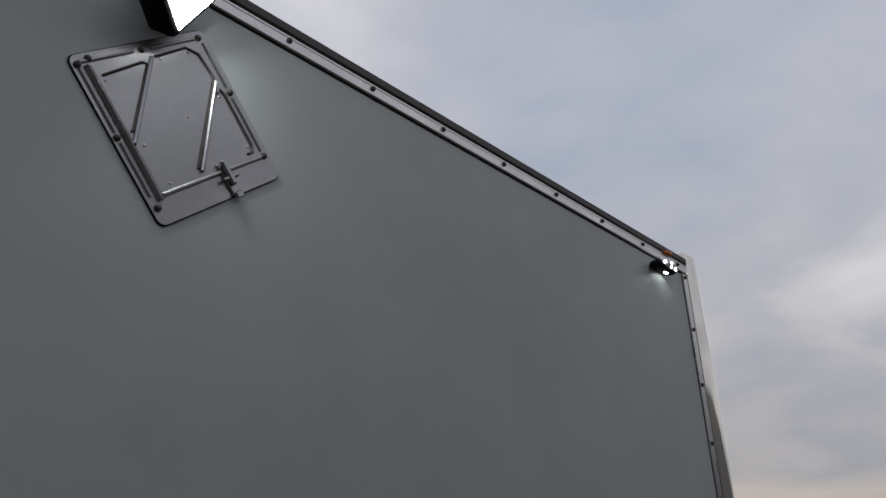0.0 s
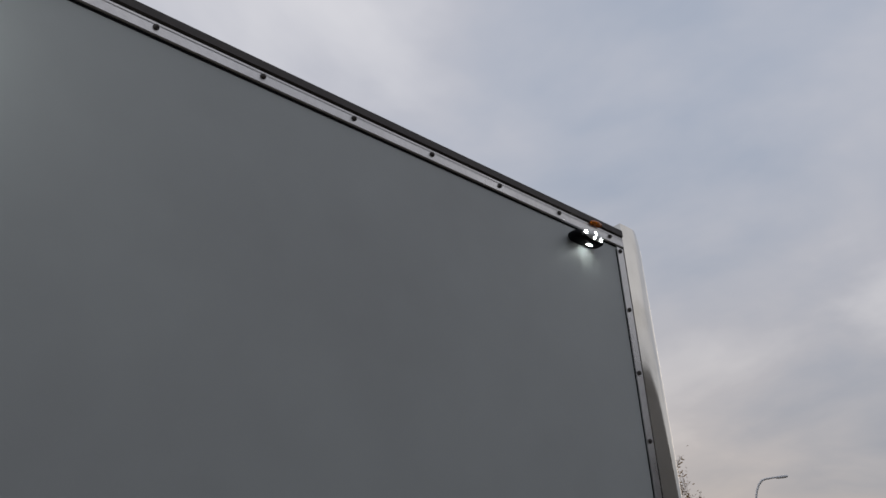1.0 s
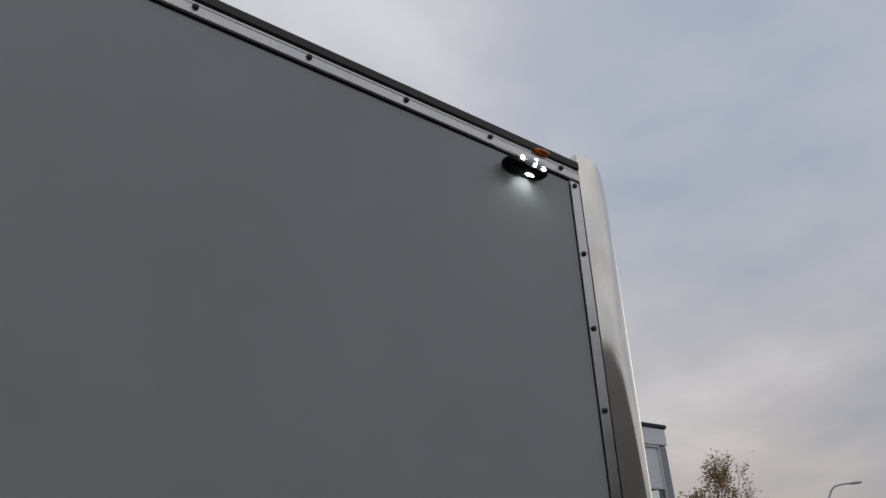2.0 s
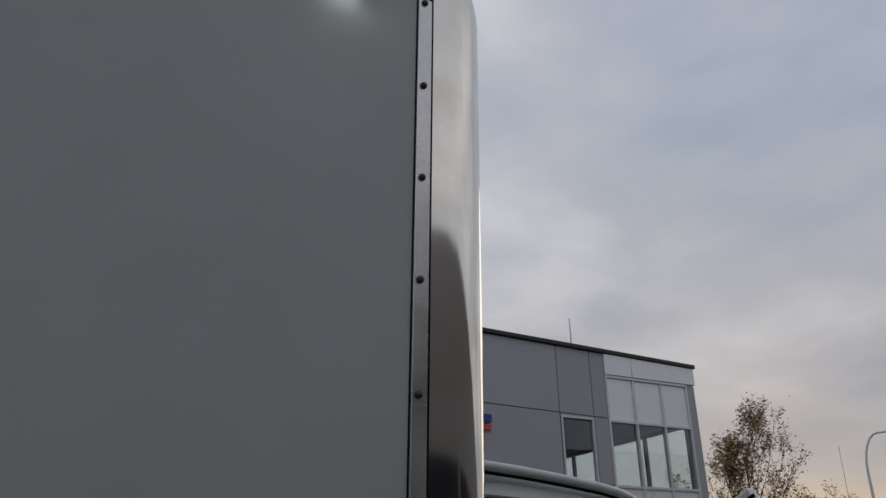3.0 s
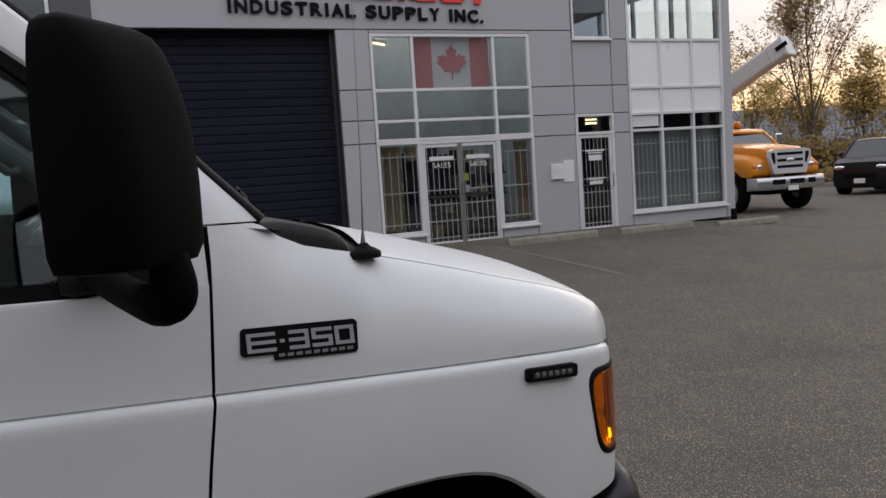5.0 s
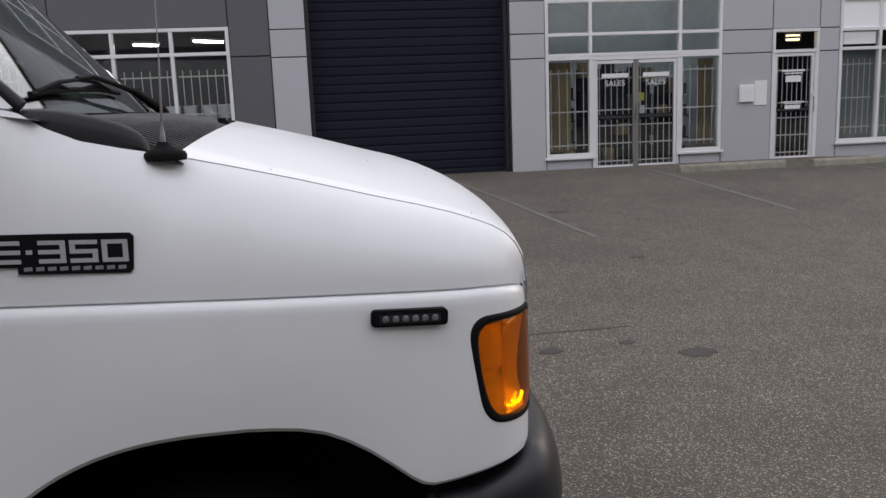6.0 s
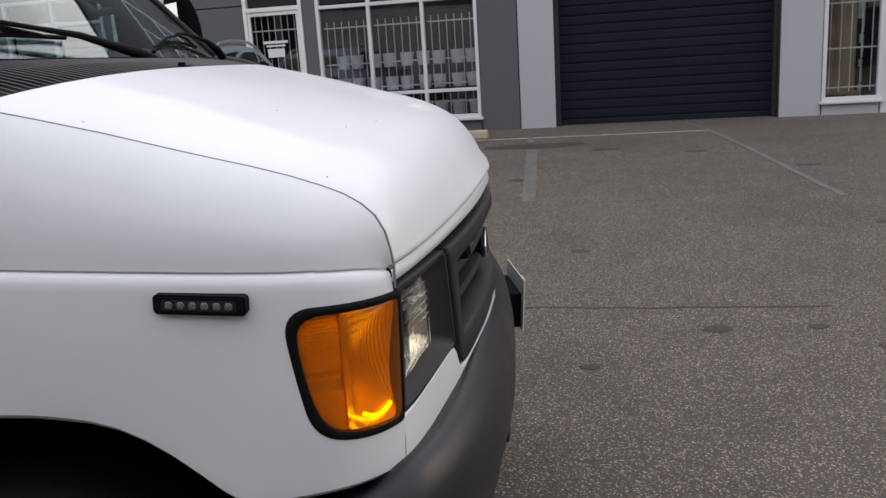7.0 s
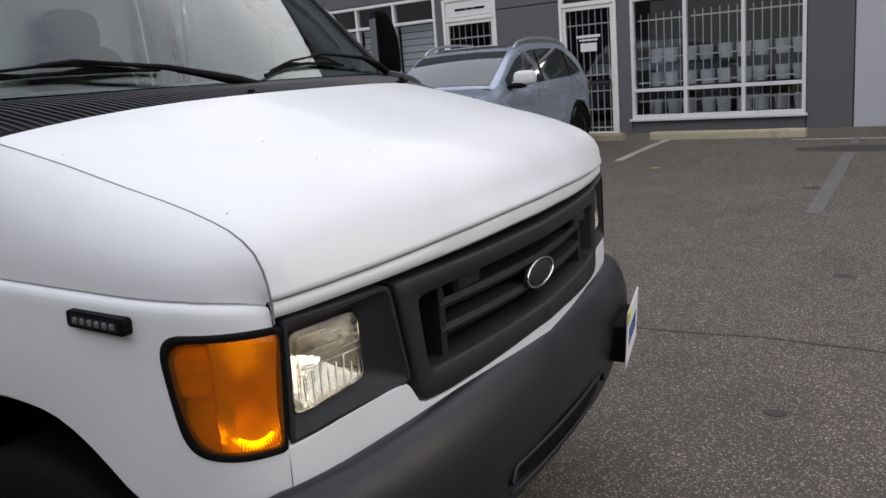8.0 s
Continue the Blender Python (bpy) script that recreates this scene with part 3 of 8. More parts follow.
part("roof_edge", bm, M_CAP, building, "black metal roof edge")
bm = bm_new()
tube(bm, [(1.22, 0.5, 6.6), (1.22, 0.5, 7.75)], [0.022, 0.012], 8)
part("roof_mast", bm, M_FRAME, building, "thin metal roof mast")
# rooms behind the glass; the dim ones carry their shade in the wall colour
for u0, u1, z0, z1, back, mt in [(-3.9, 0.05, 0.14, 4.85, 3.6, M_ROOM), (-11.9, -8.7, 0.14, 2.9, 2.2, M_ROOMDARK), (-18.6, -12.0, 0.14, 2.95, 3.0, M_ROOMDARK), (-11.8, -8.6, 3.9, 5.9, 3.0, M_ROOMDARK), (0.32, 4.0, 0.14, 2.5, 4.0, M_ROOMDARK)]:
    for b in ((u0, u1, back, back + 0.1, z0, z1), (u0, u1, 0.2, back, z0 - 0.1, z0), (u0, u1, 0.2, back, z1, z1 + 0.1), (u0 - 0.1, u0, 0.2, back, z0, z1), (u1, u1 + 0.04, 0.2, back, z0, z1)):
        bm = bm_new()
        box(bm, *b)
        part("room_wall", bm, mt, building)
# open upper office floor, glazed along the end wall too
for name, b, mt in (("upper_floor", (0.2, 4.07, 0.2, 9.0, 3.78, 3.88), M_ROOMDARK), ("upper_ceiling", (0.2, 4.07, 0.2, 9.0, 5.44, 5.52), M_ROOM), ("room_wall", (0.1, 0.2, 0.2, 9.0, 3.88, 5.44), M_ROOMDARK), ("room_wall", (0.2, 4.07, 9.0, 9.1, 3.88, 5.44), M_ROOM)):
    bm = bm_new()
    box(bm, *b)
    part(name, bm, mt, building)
bm = bm_new()
box(bm, 4.10, 4.20, 0.2, 8.98, 3.86, 3.93)
box(bm, 4.10, 4.20, 0.2, 8.98, 5.38, 5.44)
end_frame = part("window", bm, M_FRAME, building, "upper glazing of the end wall")
for k in range(7):
    bm = bm_new()
    box(bm, 4.10, 4.20, 0.2 + 1.45 * k, 0.26 + 1.45 * k, 3.93, 5.38)
    part("mullion", bm, M_FRAME, end_frame)
    if k < 6:
        bm = bm_new()
        box(bm, 4.145, 4.151, 0.262 + 1.45 * k, 1.648 + 1.45 * k, 3.93, 5.38)
        part("pane", bm, M_ENDPANE, end_frame).visible_shadow = False


def window(name, u0, u1, z0, z1, us, zs, kinds, sill=True, frame_w=0.055, label=""):
    """A window of panes: us and zs are the inner bar lines; kinds names what fills each row from the bottom."""
    bm = bm_new()
    w = frame_w
    box(bm, u0, u1, -0.015, 0.09, z0, z0 + w, 0.004)
    box(bm, u0, u1, -0.015, 0.09, z1 - w, z1, 0.004)
    box(bm, u0, u0 + w, -0.014, 0.09, z0 + w, z1 - w, 0.004)
    box(bm, u1 - w, u1, -0.014, 0.09, z0 + w, z1 - w, 0.004)
    fr = part(name, bm, M_FRAME, building, label)
    ul, zl = [u0 + w / 2, *us, u1 - w / 2], [z0 + w / 2, *zs, z1 - w / 2]
    for u in us:
        bm = bm_new()
        box(bm, u - w / 2, u + w / 2, -0.012, 0.09, z0 + w, z1 - w, 0.004)
        part("mullion", bm, M_FRAME, fr)
    for z in zs:
        bm = bm_new()
        box(bm, u0 + w, u1 - w, -0.010, 0.085, z - w / 2, z + w / 2, 0.004)
        part("transom", bm, M_FRAME, fr)
    for j, kind in enumerate(kinds):
        for i in range(len(ul) - 1):
            bm = bm_new()
            a, b, c, d = ul[i] + w / 2, ul[i + 1] - w / 2, zl[j] + w / 2, zl[j + 1] - w / 2
            if kind == "glass":
                box(bm, a - 0.01, b + 0.01, 0.045, 0.051, c - 0.01, d + 0.01)
                g = part("pane", bm, M_PANE, fr)
                g.visible_shadow = False
            elif kind == "panel":
                box(bm, a - 0.01, b + 0.01, 0.03, 0.06, c - 0.01, d + 0.01)
                part("spandrel", bm, M_SPANDREL, fr, "white opaque infill panel")
    if sill:
        bm = bm_new()
        box(bm, u0 - 0.03, u1 + 0.03, -0.07, 0.05, z0 - 0.045, z0 - 0.002, 0.006)
        part("window_sill", bm, M_FRAME, fr)
    return fr


def bars(parent, u0, u1, z0, z1, n, y=0.10, rails=(), r=0.0075):
    """A grille of upright bars with cross rails, just inside the glass."""
    bm = bm_new()
    tube(bm, [(0, 0, 0), (0, 0, z1 - z0)], r, 6)
    me = mesh_of("security_bar", bm, M_BARS)
    for i in range(n):
        piece("security_bar", me, parent, pose(u0 + (u1 - u0) * (i + 0.5) / n, y, z0))
    for z in rails:
        bm = bm_new()
        box(bm, u0, u1, y + 0.004, y + 0.014, z - 0.011, z + 0.011)
        part("cross_rail", bm, M_BARS, parent)


def shop_door(name, u0, u1, z0, z1, material, bar_n=6, label="", hinge_left=True, meeting=False):
    """A glazed metal door: slim stiles and rails, panes, two grilles of bars behind, pull handle; meeting: a dark stile on the handle side."""
    w = 0.048
    bm = bm_new()
    sides = ((u0, u0 + w), (u1 - w, u1))
    for k, (a, b) in enumerate(sides):
        if not (meeting and k == (1 if hinge_left else 0)):
            box(bm, a, b, 0.0, 0.06, z0, z1, 0.004)
    box(bm, u0 + w, u1 - w, 0.002, 0.058, z1 - 0.06, z1, 0.004)
    box(bm, u0 + w, u1 - w, 0.002, 0.058, z0, z0 + 0.07, 0.004)
    d = part(name, bm, material, building, label)
    if meeting:
        a, b = sides[1 if hinge_left else 0]
        bm = bm_new()
        box(bm, a, b, 0.0, 0.06, z0, z1, 0.004)
        part("meeting_stile", bm, M_STILE, d, "grey bronze meeting stile")
    bm = bm_new()
    box(bm, u0 + w, u1 - w, 0.030, 0.056, z0 + 0.875, z0 + 0.935, 0.004)
    part("mid_rail", bm, M_CAP, d, "dark mid rail")
    for a, b in ((z0 + 0.07, z0 + 0.875), (z0 + 0.935, z1 - 0.06)):
        bm = bm_new()
        box(bm, u0 + w - 0.01, u1 - w + 0.01, 0.022, 0.028, a - 0.01, b + 0.01)
        g = part("pane", bm, M_PANE, d)
        g.visible_shadow = False
    bars(d, u0 + w, u1 - w, z0 + 0.06, z0 + 0.86, bar_n, 0.068, (z0 + 0.14, z0 + 0.45, z0 + 0.76), 0.0078)
    bars(d, u0 + w, u1 - w, z0 + 0.95, z1 - 0.06, bar_n, 0.068, (z0 + 1.03, z1 - 0.30), 0.0078)
    bm = bm_new()
    uh = u1 - 0.025 if hinge_left else u0 + 0.025
    tube(bm, [(uh, -0.005, z0 + 0.84), (uh, -0.06, z0 + 0.86), (uh, -0.06, z0 + 1.12), (uh, -0.005, z0 + 1.14)], 0.011, 8)
    part("door_handle", bm, M_CHROME, d, smooth=40)
    return d


# sales window with double door
window("window", -3.77, -0.57, 2.13, 4.05, (-2.97, -1.345), (2.50, 3.05), ("glass", "glass", "glass"), sill=False, label="tall shop window above the sales doors")
for u0, u1 in ((-3.77, -2.94), (-1.36, -0.57)):
    w = window("window", u0, u1, 0.43, 2.13, (), (), ("glass",), label="narrow barred shop window beside the doors")
    bars(w, u0 + 0.05, u1 - 0.05, 0.55, 1.93, 5, 0.12, (0.62, 1.2, 1.86))
bm = bm_new()
box(bm, -2.94, -1.36, -0.012, 0.09, 2.06, 2.13, 0.004)
box(bm, -2.94, -2.90, -0.012, 0.09, FOOT, 2.06, 0.004)
box(bm, -1.40, -1.36, -0.012, 0.09, FOOT, 2.06, 0.004)
part("door_frame", bm, M_FRAME, building)
shop_door("door", -2.895, -2.155, FOOT + 0.02, 2.055, M_FRAME, 6, "glazed sales door with white security bars", True, True)
shop_door("door", -2.150, -1.405, FOOT + 0.02, 2.055, M_FRAME, 6, "glazed sales door with white security bars", False, True)
# upper window and corner glazing
window("window", 0.40, 1.26, 3.97, 5.34, (), (), ("glass",), frame_w=0.04, label="single upper window")
corner = window("window", 1.67, 4.10, 0.46, 6.34, (2.47, 3.285), (2.125, 2.46, 2.99, 3.945, 5.325), ("glass", "glass", "panel", "panel", "glass", "panel"), label="tall corner glazing with white infill panels")
for a, b in ((1.75, 2.42), (2.53, 3.23), (3.34, 4.03)):
    bars(corner, a, b, 0.6, 1.95, 6, 0.11, (0.72, 1.25, 1.85))
    for i in range(9):
        bm = bm_new()
        box(bm, a - 0.06 + (b - a + 0.12) * i / 9, a - 0.06 + (b - a + 0.12) * (i + 0.96) / 9, 0.16, 0.166, 0.5, 2.12)
        part("blind_slat", bm, M_BLIND, corner, "grey-green vertical blind slat")
# office door with transom
fr = window("window", 0.38, 1.28, 2.085, 2.50, (), (), ("glass",), sill=False, label="small window over the office door")
bm = bm_new()
box(bm, 0.38, 0.43, -0.012, 0.09, FOOT, 2.085, 0.004)
box(bm, 1.20, 1.28, -0.012, 0.09, FOOT, 2.085, 0.004)
part("door_frame", bm, M_FRAME, building)
shop_door("door", 0.435, 1.195, FOOT + 0.02, 2.08, M_FRAME, 7, "glazed office door with white security bars")
# dark unit: windows and doors
w3 = window("window", -11.68, -8.98, 0.45, 2.77, (-10.78, -9.88), (0.905, 2.36), ("glass", "glass", "glass"), label="wide barred shop window of the dark unit")
for a, b in ((-11.6, -10.83), (-10.72, -9.93), (-9.82, -9.05)):
    bars(w3, a, b, 0.95, 2.12, 6, 0.11, (1.02, 1.42, 2.02))
    bars(w3, a, b, 0.50, 0.86, 6, 0.11, (0.72,))
window("window", -11.65, -8.84, 3.92, 5.79, (-10.7, -9.8), (4.9,), ("glass", "glass"), label="upper window of the dark unit")
window("window", -18.35, -15.55, 0.5, 2.87, (-17.5, -16.55), (2.44,), ("glass", "glass"), label="wide shop window of the dark unit")
for u0, u1 in ((-12.96, -11.92), (-15.38, -14.22)):
    bm = bm_new()
    box(bm, u0, u0 + 0.06, -0.02, 0.1, FOOT, 2.77, 0.005)
    box(bm, u1 - 0.06, u1, -0.02, 0.1, FOOT, 2.77, 0.005)
    box(bm, u0 + 0.06, u1 - 0.06, -0.018, 0.1, 2.36, 2.43, 0.005)
    box(bm, u0 + 0.06, u1 - 0.06, -0.018, 0.1, 2.72, 2.77, 0.005)
    part("door_frame", bm, M_BARS, building, "white door frame")
    shop_door("door", u0 + 0.065, u1 - 0.065, FOOT + 0.02, 2.355, M_BARS, 7, "white-framed glazed door with security bars")
bm = bm_new()
box(bm, -12.9, -11.98, 0.045, 0.051, 2.44, 2.71)
g = part("pane", bm, M_PANE, building)
bm = bm_new()
box(bm, -15.31, -14.29, 0.0, 0.03, 2.44, 2.71)
sign_plate = part("sign_plate", bm, M_PAPER, building, "white sign over the door with small dark writing")
for i, (a, b) in enumerate(((-15.1, -14.86), (-14.84, -14.72), (-14.70, -14.45))):
    bm = bm_new()
    box(bm, a, b, -0.006, 0.0, 2.545, 2.585)
    part("writing_bar", bm, M_SIGNBLACK, sign_plate)

# rolling door of horizontal slats
bm = bm_new()
box(bm, -7.76, -4.38, 0.34, 0.36, FOOT, 4.12)
shutter = part("rolling_door", bm, M_SHUTTER, building, "closed black rolling door of ribbed slats")
bm = bm_new()
prof = [(0.0, 0.0), (-0.012, 0.008), (-0.018, 0.03), (-0.018, 0.122), (-0.012, 0.142), (0.0, 0.148)]
loft(bm, [[(u, y, z) for y, z in prof] for u in (-7.72, -4.42)])
slat = mesh_of("slat", bm, M_SHUTTER)
for i in range(27):
    piece("slat", slat, shutter, pose(0, 0.335, FOOT + 0.005 + i * 0.149))
for u in (-7.76, -4.44):
    bm = bm_new()
    box(bm, u, u + 0.06, 0.165, 0.33, FOOT, 4.12, 0.004)
    part("door_track", bm, M_CAP, building)


# ---- things on the front ----
def at_front(u, y, z, rx=0, ry=0, rz=0):
    return B @ pose(u, y, z, rx, ry, rz)


sign = thing("shop_sign", "raised blue, red and black shop sign fixed to the wall", "sign", B)
bm = bm_new()
slab(bm, [(-6.42, 5.17), (-6.36, 5.325), (-1.345, 5.20), (-1.36, 5.045)], lambda a, b, d: (a, -0.002 - d, b), 0.06)
part("top_bar", bm, M_BLUE, sign, "long blue bar")


def sign_shape(u0, u1, z0, z1, material, shape):
    """One raised leaning shape of the mark: a plain block, a stem, or a block cut by level or upright notches."""
    bm = bm_new()
    h, w = z1 - z0, u1 - u0
    parts_ = {"block": [(0, 1, 0, 1)], "comb": [(0, 0.26, 0, 1), (0.26, 1, 0, 0.24), (0.26, 0.94, 0.40, 0.60), (0.26, 1, 0.76, 1)], "open": [(0, 0.27, 0.06, 0.94), (0.27, 1, 0, 0.25), (0.27, 1, 0.75, 1), (0.80, 1, 0.25, 0.36), (0.80, 1, 0.64, 0.75)],
              "cup": [(0, 0.27, 0.12, 1), (0.73, 1, 0.12, 1), (0.10, 0.90, 0, 0.12), (0.27, 0.73, 0.12, 0.26)], "gate": [(0, 0.27, 0, 1), (0.73, 1, 0, 1), (0.27, 0.73, 0.38, 0.62)], "post": [(0.30, 0.62, 0, 0.78), (0, 1, 0.78, 1)]}[shape]
    for a, b, p, q in parts_:
        lp_, lq = 0.10 * h * p, 0.10 * h * q
        slab(bm, [(u0 + w * a + lp_, z0 + h * p), (u0 + w * b + lp_, z0 + h * p), (u0 + w * b + lq, z0 + h * q), (u0 + w * a + lq, z0 + h * q)], lambda x, y, d: (x, -0.002 - d, y), 0.05)
    part("letter_shape", bm, material, sign)


def zrow(u):
    """The sign hangs a touch low towards its far end."""
    return 4.715 - 0.135 * (u + 6.2) / 4.85, 5.135 - 0.16 * (u + 6.2) / 4.85


for u0, u1, mt, shape in [(-6.12, -5.86, M_BLUE, "block"), (-5.78, -5.30, M_BLUE, "comb"), (-5.22, -4.72, M_BLUE, "open"), (-4.64, -4.13, M_BLUE, "gate"), (-4.05, -3.70, M_BLUE, "block"),
                          (-3.66, -3.28, M_RED, "block"), (-3.20, -3.04, M_RED, "block"), (-2.96, -2.46, M_RED, "open"), (-2.38, -1.88, M_RED, "cup"), (-1.82, -1.40, M_RED, "post")]:
    sign_shape(u0, u1, *zrow((u0 + u1) / 2), mt, shape)
words = "INDUSTRIAL SUPPLY INC."
widths = {"I": 0.45, " ": 0.55, ".": 0.4, "L": 0.85, "S": 0.95, "P": 0.95, "Y": 0.95}
total = sum(widths.get(ch, 1.0) for ch in words)
u_at = -6.20
for ch in words:
    w_ch = 4.70 * widths.get(ch, 1.0) / total
    if ch != " ":
        me = text_mesh(ch, 0.30, 0.05, M_SIGNBLACK, bold=0.009)
        xs = [v.co.x for v in me.vertices]
        lo_x, hi_x = min(xs), max(xs)
        for v in me.vertices:
            v.co.x = ((v.co.x - lo_x) / (hi_x - lo_x) - 0.5) * (w_ch * (0.80 if ch not in "I." else 0.45))
            v.co.y -= 0.0
        ob = new("letter", me)
        ob.parent = sign
        ob.matrix_basis = pose(u_at + w_ch / 2, -0.03, 4.475 - 0.0285 * (u_at + 6.2), 90)
    u_at += w_ch

lamp = thing("wall_flood_lamp", "lit black wall flood lamp under the roof edge", "wall lamp", at_front(-2.10, 0, 6.03))
bm = bm_new()
box(bm, -0.08, 0.08, -0.06, -0.002, -0.06, 0.1, 0.008)
tube(bm, [(0, -0.04, 0.02), (0, -0.16, 0.04)], 0.03, 8)
part("bracket", bm, M_CAP, lamp)
tilt = pose(0, -0.2, 0.03, 28, 0, 0)
bm = bm_new()
box(bm, -0.19, 0.19, -0.09, 0.09, -0.08, 0.10, 0.02, tilt)
part("housing", bm, M_CAP, lamp)
bm = bm_new()
box(bm, -0.16, 0.16, -0.096, -0.091, -0.06, 0.075, 0.0, tilt)
part("lens", bm, M_FLOOD, lamp, "glowing greenish lens")

box_ = thing("intercom_box", "small cream wall box beside the office door", "wall box", at_front(-0.11, 0, 1.40))
bm = bm_new()
box(bm, -0.135, 0.135, -0.06, -0.002, -0.15, 0.15, 0.01)
part("case", bm, M_PAPER, box_)
bm = bm_new()
box(bm, -0.07, 0.07, -0.066, -0.0605, -0.03, 0.07)
part("screen", bm, M_FRAME, box_)
bm = bm_new()
box(bm, -0.12, 0.12, -0.014, -0.002, -0.215, 0.215, 0.003)
solo("paper_notice", bm, M_PAPER, "white notice fixed to the wall", "notice", m=at_front(0.17, 0, 1.40))

flag = thing("flag", "red and white leaf flag hung inside the shop window", "flag", at_front(-2.16, 0.13, 3.56))


def flag_piece(name, poly, material, y):
    bm = bm_new()
    n = 10
    u0, u1 = poly
    rows = []
    for z in (-0.49, 0.46):
        rows.append([(u0 + (u1 - u0) * i / n, y + 0.018 * math.sin(6 * (u0 + (u1 - u0) * i / n)), z) for i in range(n + 1)])
    thick(bm, rows, (0, 0.004, 0))
    part(name, bm, material, flag)


M_FLAGRED = mat("red_cloth", (0.68, 0.26, 0.26), 0.85, vary=0.08, grain=150, patch=3)
M_FLAGWHITE = mat("white_cloth", (0.80, 0.79, 0.79), 0.85, vary=0.05, grain=150, patch=3)
flag_piece("red_band", (-0.76, -0.39), M_FLAGRED, 0)
flag_piece("white_band", (-0.39, 0.39), M_FLAGWHITE, 0)
flag_piece("red_band", (0.39, 0.76), M_FLAGRED, 0)
leaf_half = [(0, 0.34), (0.06, 0.22), (0.11, 0.25), (0.095, 0.08), (0.17, 0.16), (0.19, 0.11), (0.29, 0.12), (0.26, 0.04), (0.31, 0.0), (0.16, -0.13), (0.17, -0.18), (0.015, -0.16), (0.015, -0.32)]
bm = bm_new()
slab(bm, leaf_half + [(-a, b) for a, b in reversed(leaf_half[1:])], lambda a, b, d: (a, -0.022 - d, b - 0.01), 0.003)
part("leaf_emblem", bm, M_FLAGRED, flag)

guard = thing("corner_guard", "small black rubber guard at the foot of the wall corner", "guard", at_front(4.26, -0.02, 0.04))
bm = bm_new()
tube(bm, [(0, 0, 0), (0, 0, 0.30)], [0.07, 0.065], 12)
part("guard_body", bm, M_RUBBER, guard, smooth=50)
# room fittings seen through the glass
# the four tubes at 4.72 are added out of view to brighten the shop
for u, y, z, ln in [(-3.42, 0.5, 3.95, 0.42), (1.0, 0.4, 2.40, 0.3), (1.0, 0.4, 2.33, 0.3), (-2.6, 1.3, 4.72, 1.2), (-0.9, 1.3, 4.72, 1.2), (-2.6, 2.7, 4.72, 1.2), (-0.9, 2.7, 4.72, 1.2), (-9.4, 0.9, 2.62, 0.6), (-10.5, 1.3, 2.62, 0.5)]:
    lt = thing("ceiling_light", "lit yellowish strip light inside the shop", "ceiling light", at_front(u, y, z) @ pose(0, 0, 0, 0, 0, 38 if u < -3.4 else 0), "strip lights indoors")
    bm = bm_new()
    box(bm, -ln / 2, ln / 2, -0.05, 0.05, 0.02, 0.06, 0.008)
    part("housing", bm, M_FRAME, lt)
    bm = bm_new()
    tube(bm, [(-ln / 2 + 0.02, 0, 0), (ln / 2 - 0.02, 0, 0)], 0.018, 8)
    part("light_tube", bm, M_TUBEWARM if ln < 0.5 else M_TUBE, lt)


pail_first = None
for row, (z, n) in enumerate(((0.50, 9), (0.95, 9), (1.34, 9))):
    bm = bm_new()
    box(bm, -11.6, -9.0, 0.35, 0.75, z - 0.035, z - 0.005)
    solo("shelf_board", bm, M_ROOMDARK, "long dark shelf board behind the shop window", "shelf", m=B)
    for i in range(n):
        m = at_front(-11.45 + 2.3 * i / (n - 1) + 0.02 * math.sin(9 * i + row), 0.52, z - 0.004)
        if pail_first is None:
            pail_first = thing("plastic_pail", "white plastic pail on a dark shop shelf", "pail", m, "pails behind the window")
            bm = bm_new()
            rs = [(0.100, 0.0), (0.112, 0.20), (0.119, 0.205), (0.119, 0.222), (0.114, 0.228)]
            loft(bm, [[(r * math.cos(2 * math.pi * k / 14), r * math.sin(2 * math.pi * k / 14), z2) for k in range(14)] for r, z2 in rs])
            part("body", bm, M_PAIL, pail_first, smooth=50)
            bm = bm_new()
            tube(bm, [(-0.115, -0.02, 0.18), (-0.075, -0.118, 0.10), (0.075, -0.118, 0.10), (0.115, -0.02, 0.18)], 0.004, 5)
            part("handle", bm, M_FRAME, pail_first)
        else:
            copy_thing(pail_first, m)
for k in range(4):
    bm = bm_new()
    box(bm, -3.6 + k * 0.75, -3.0 + k * 0.75, 2.2, 2.6, 0.14, 1.0 + 0.25 * (k % 2), 0.01)
    solo("shop_counter", bm, M_ROOM, "pale shop counter unit behind the sales window", "counter", "counters in the shop", m=B)

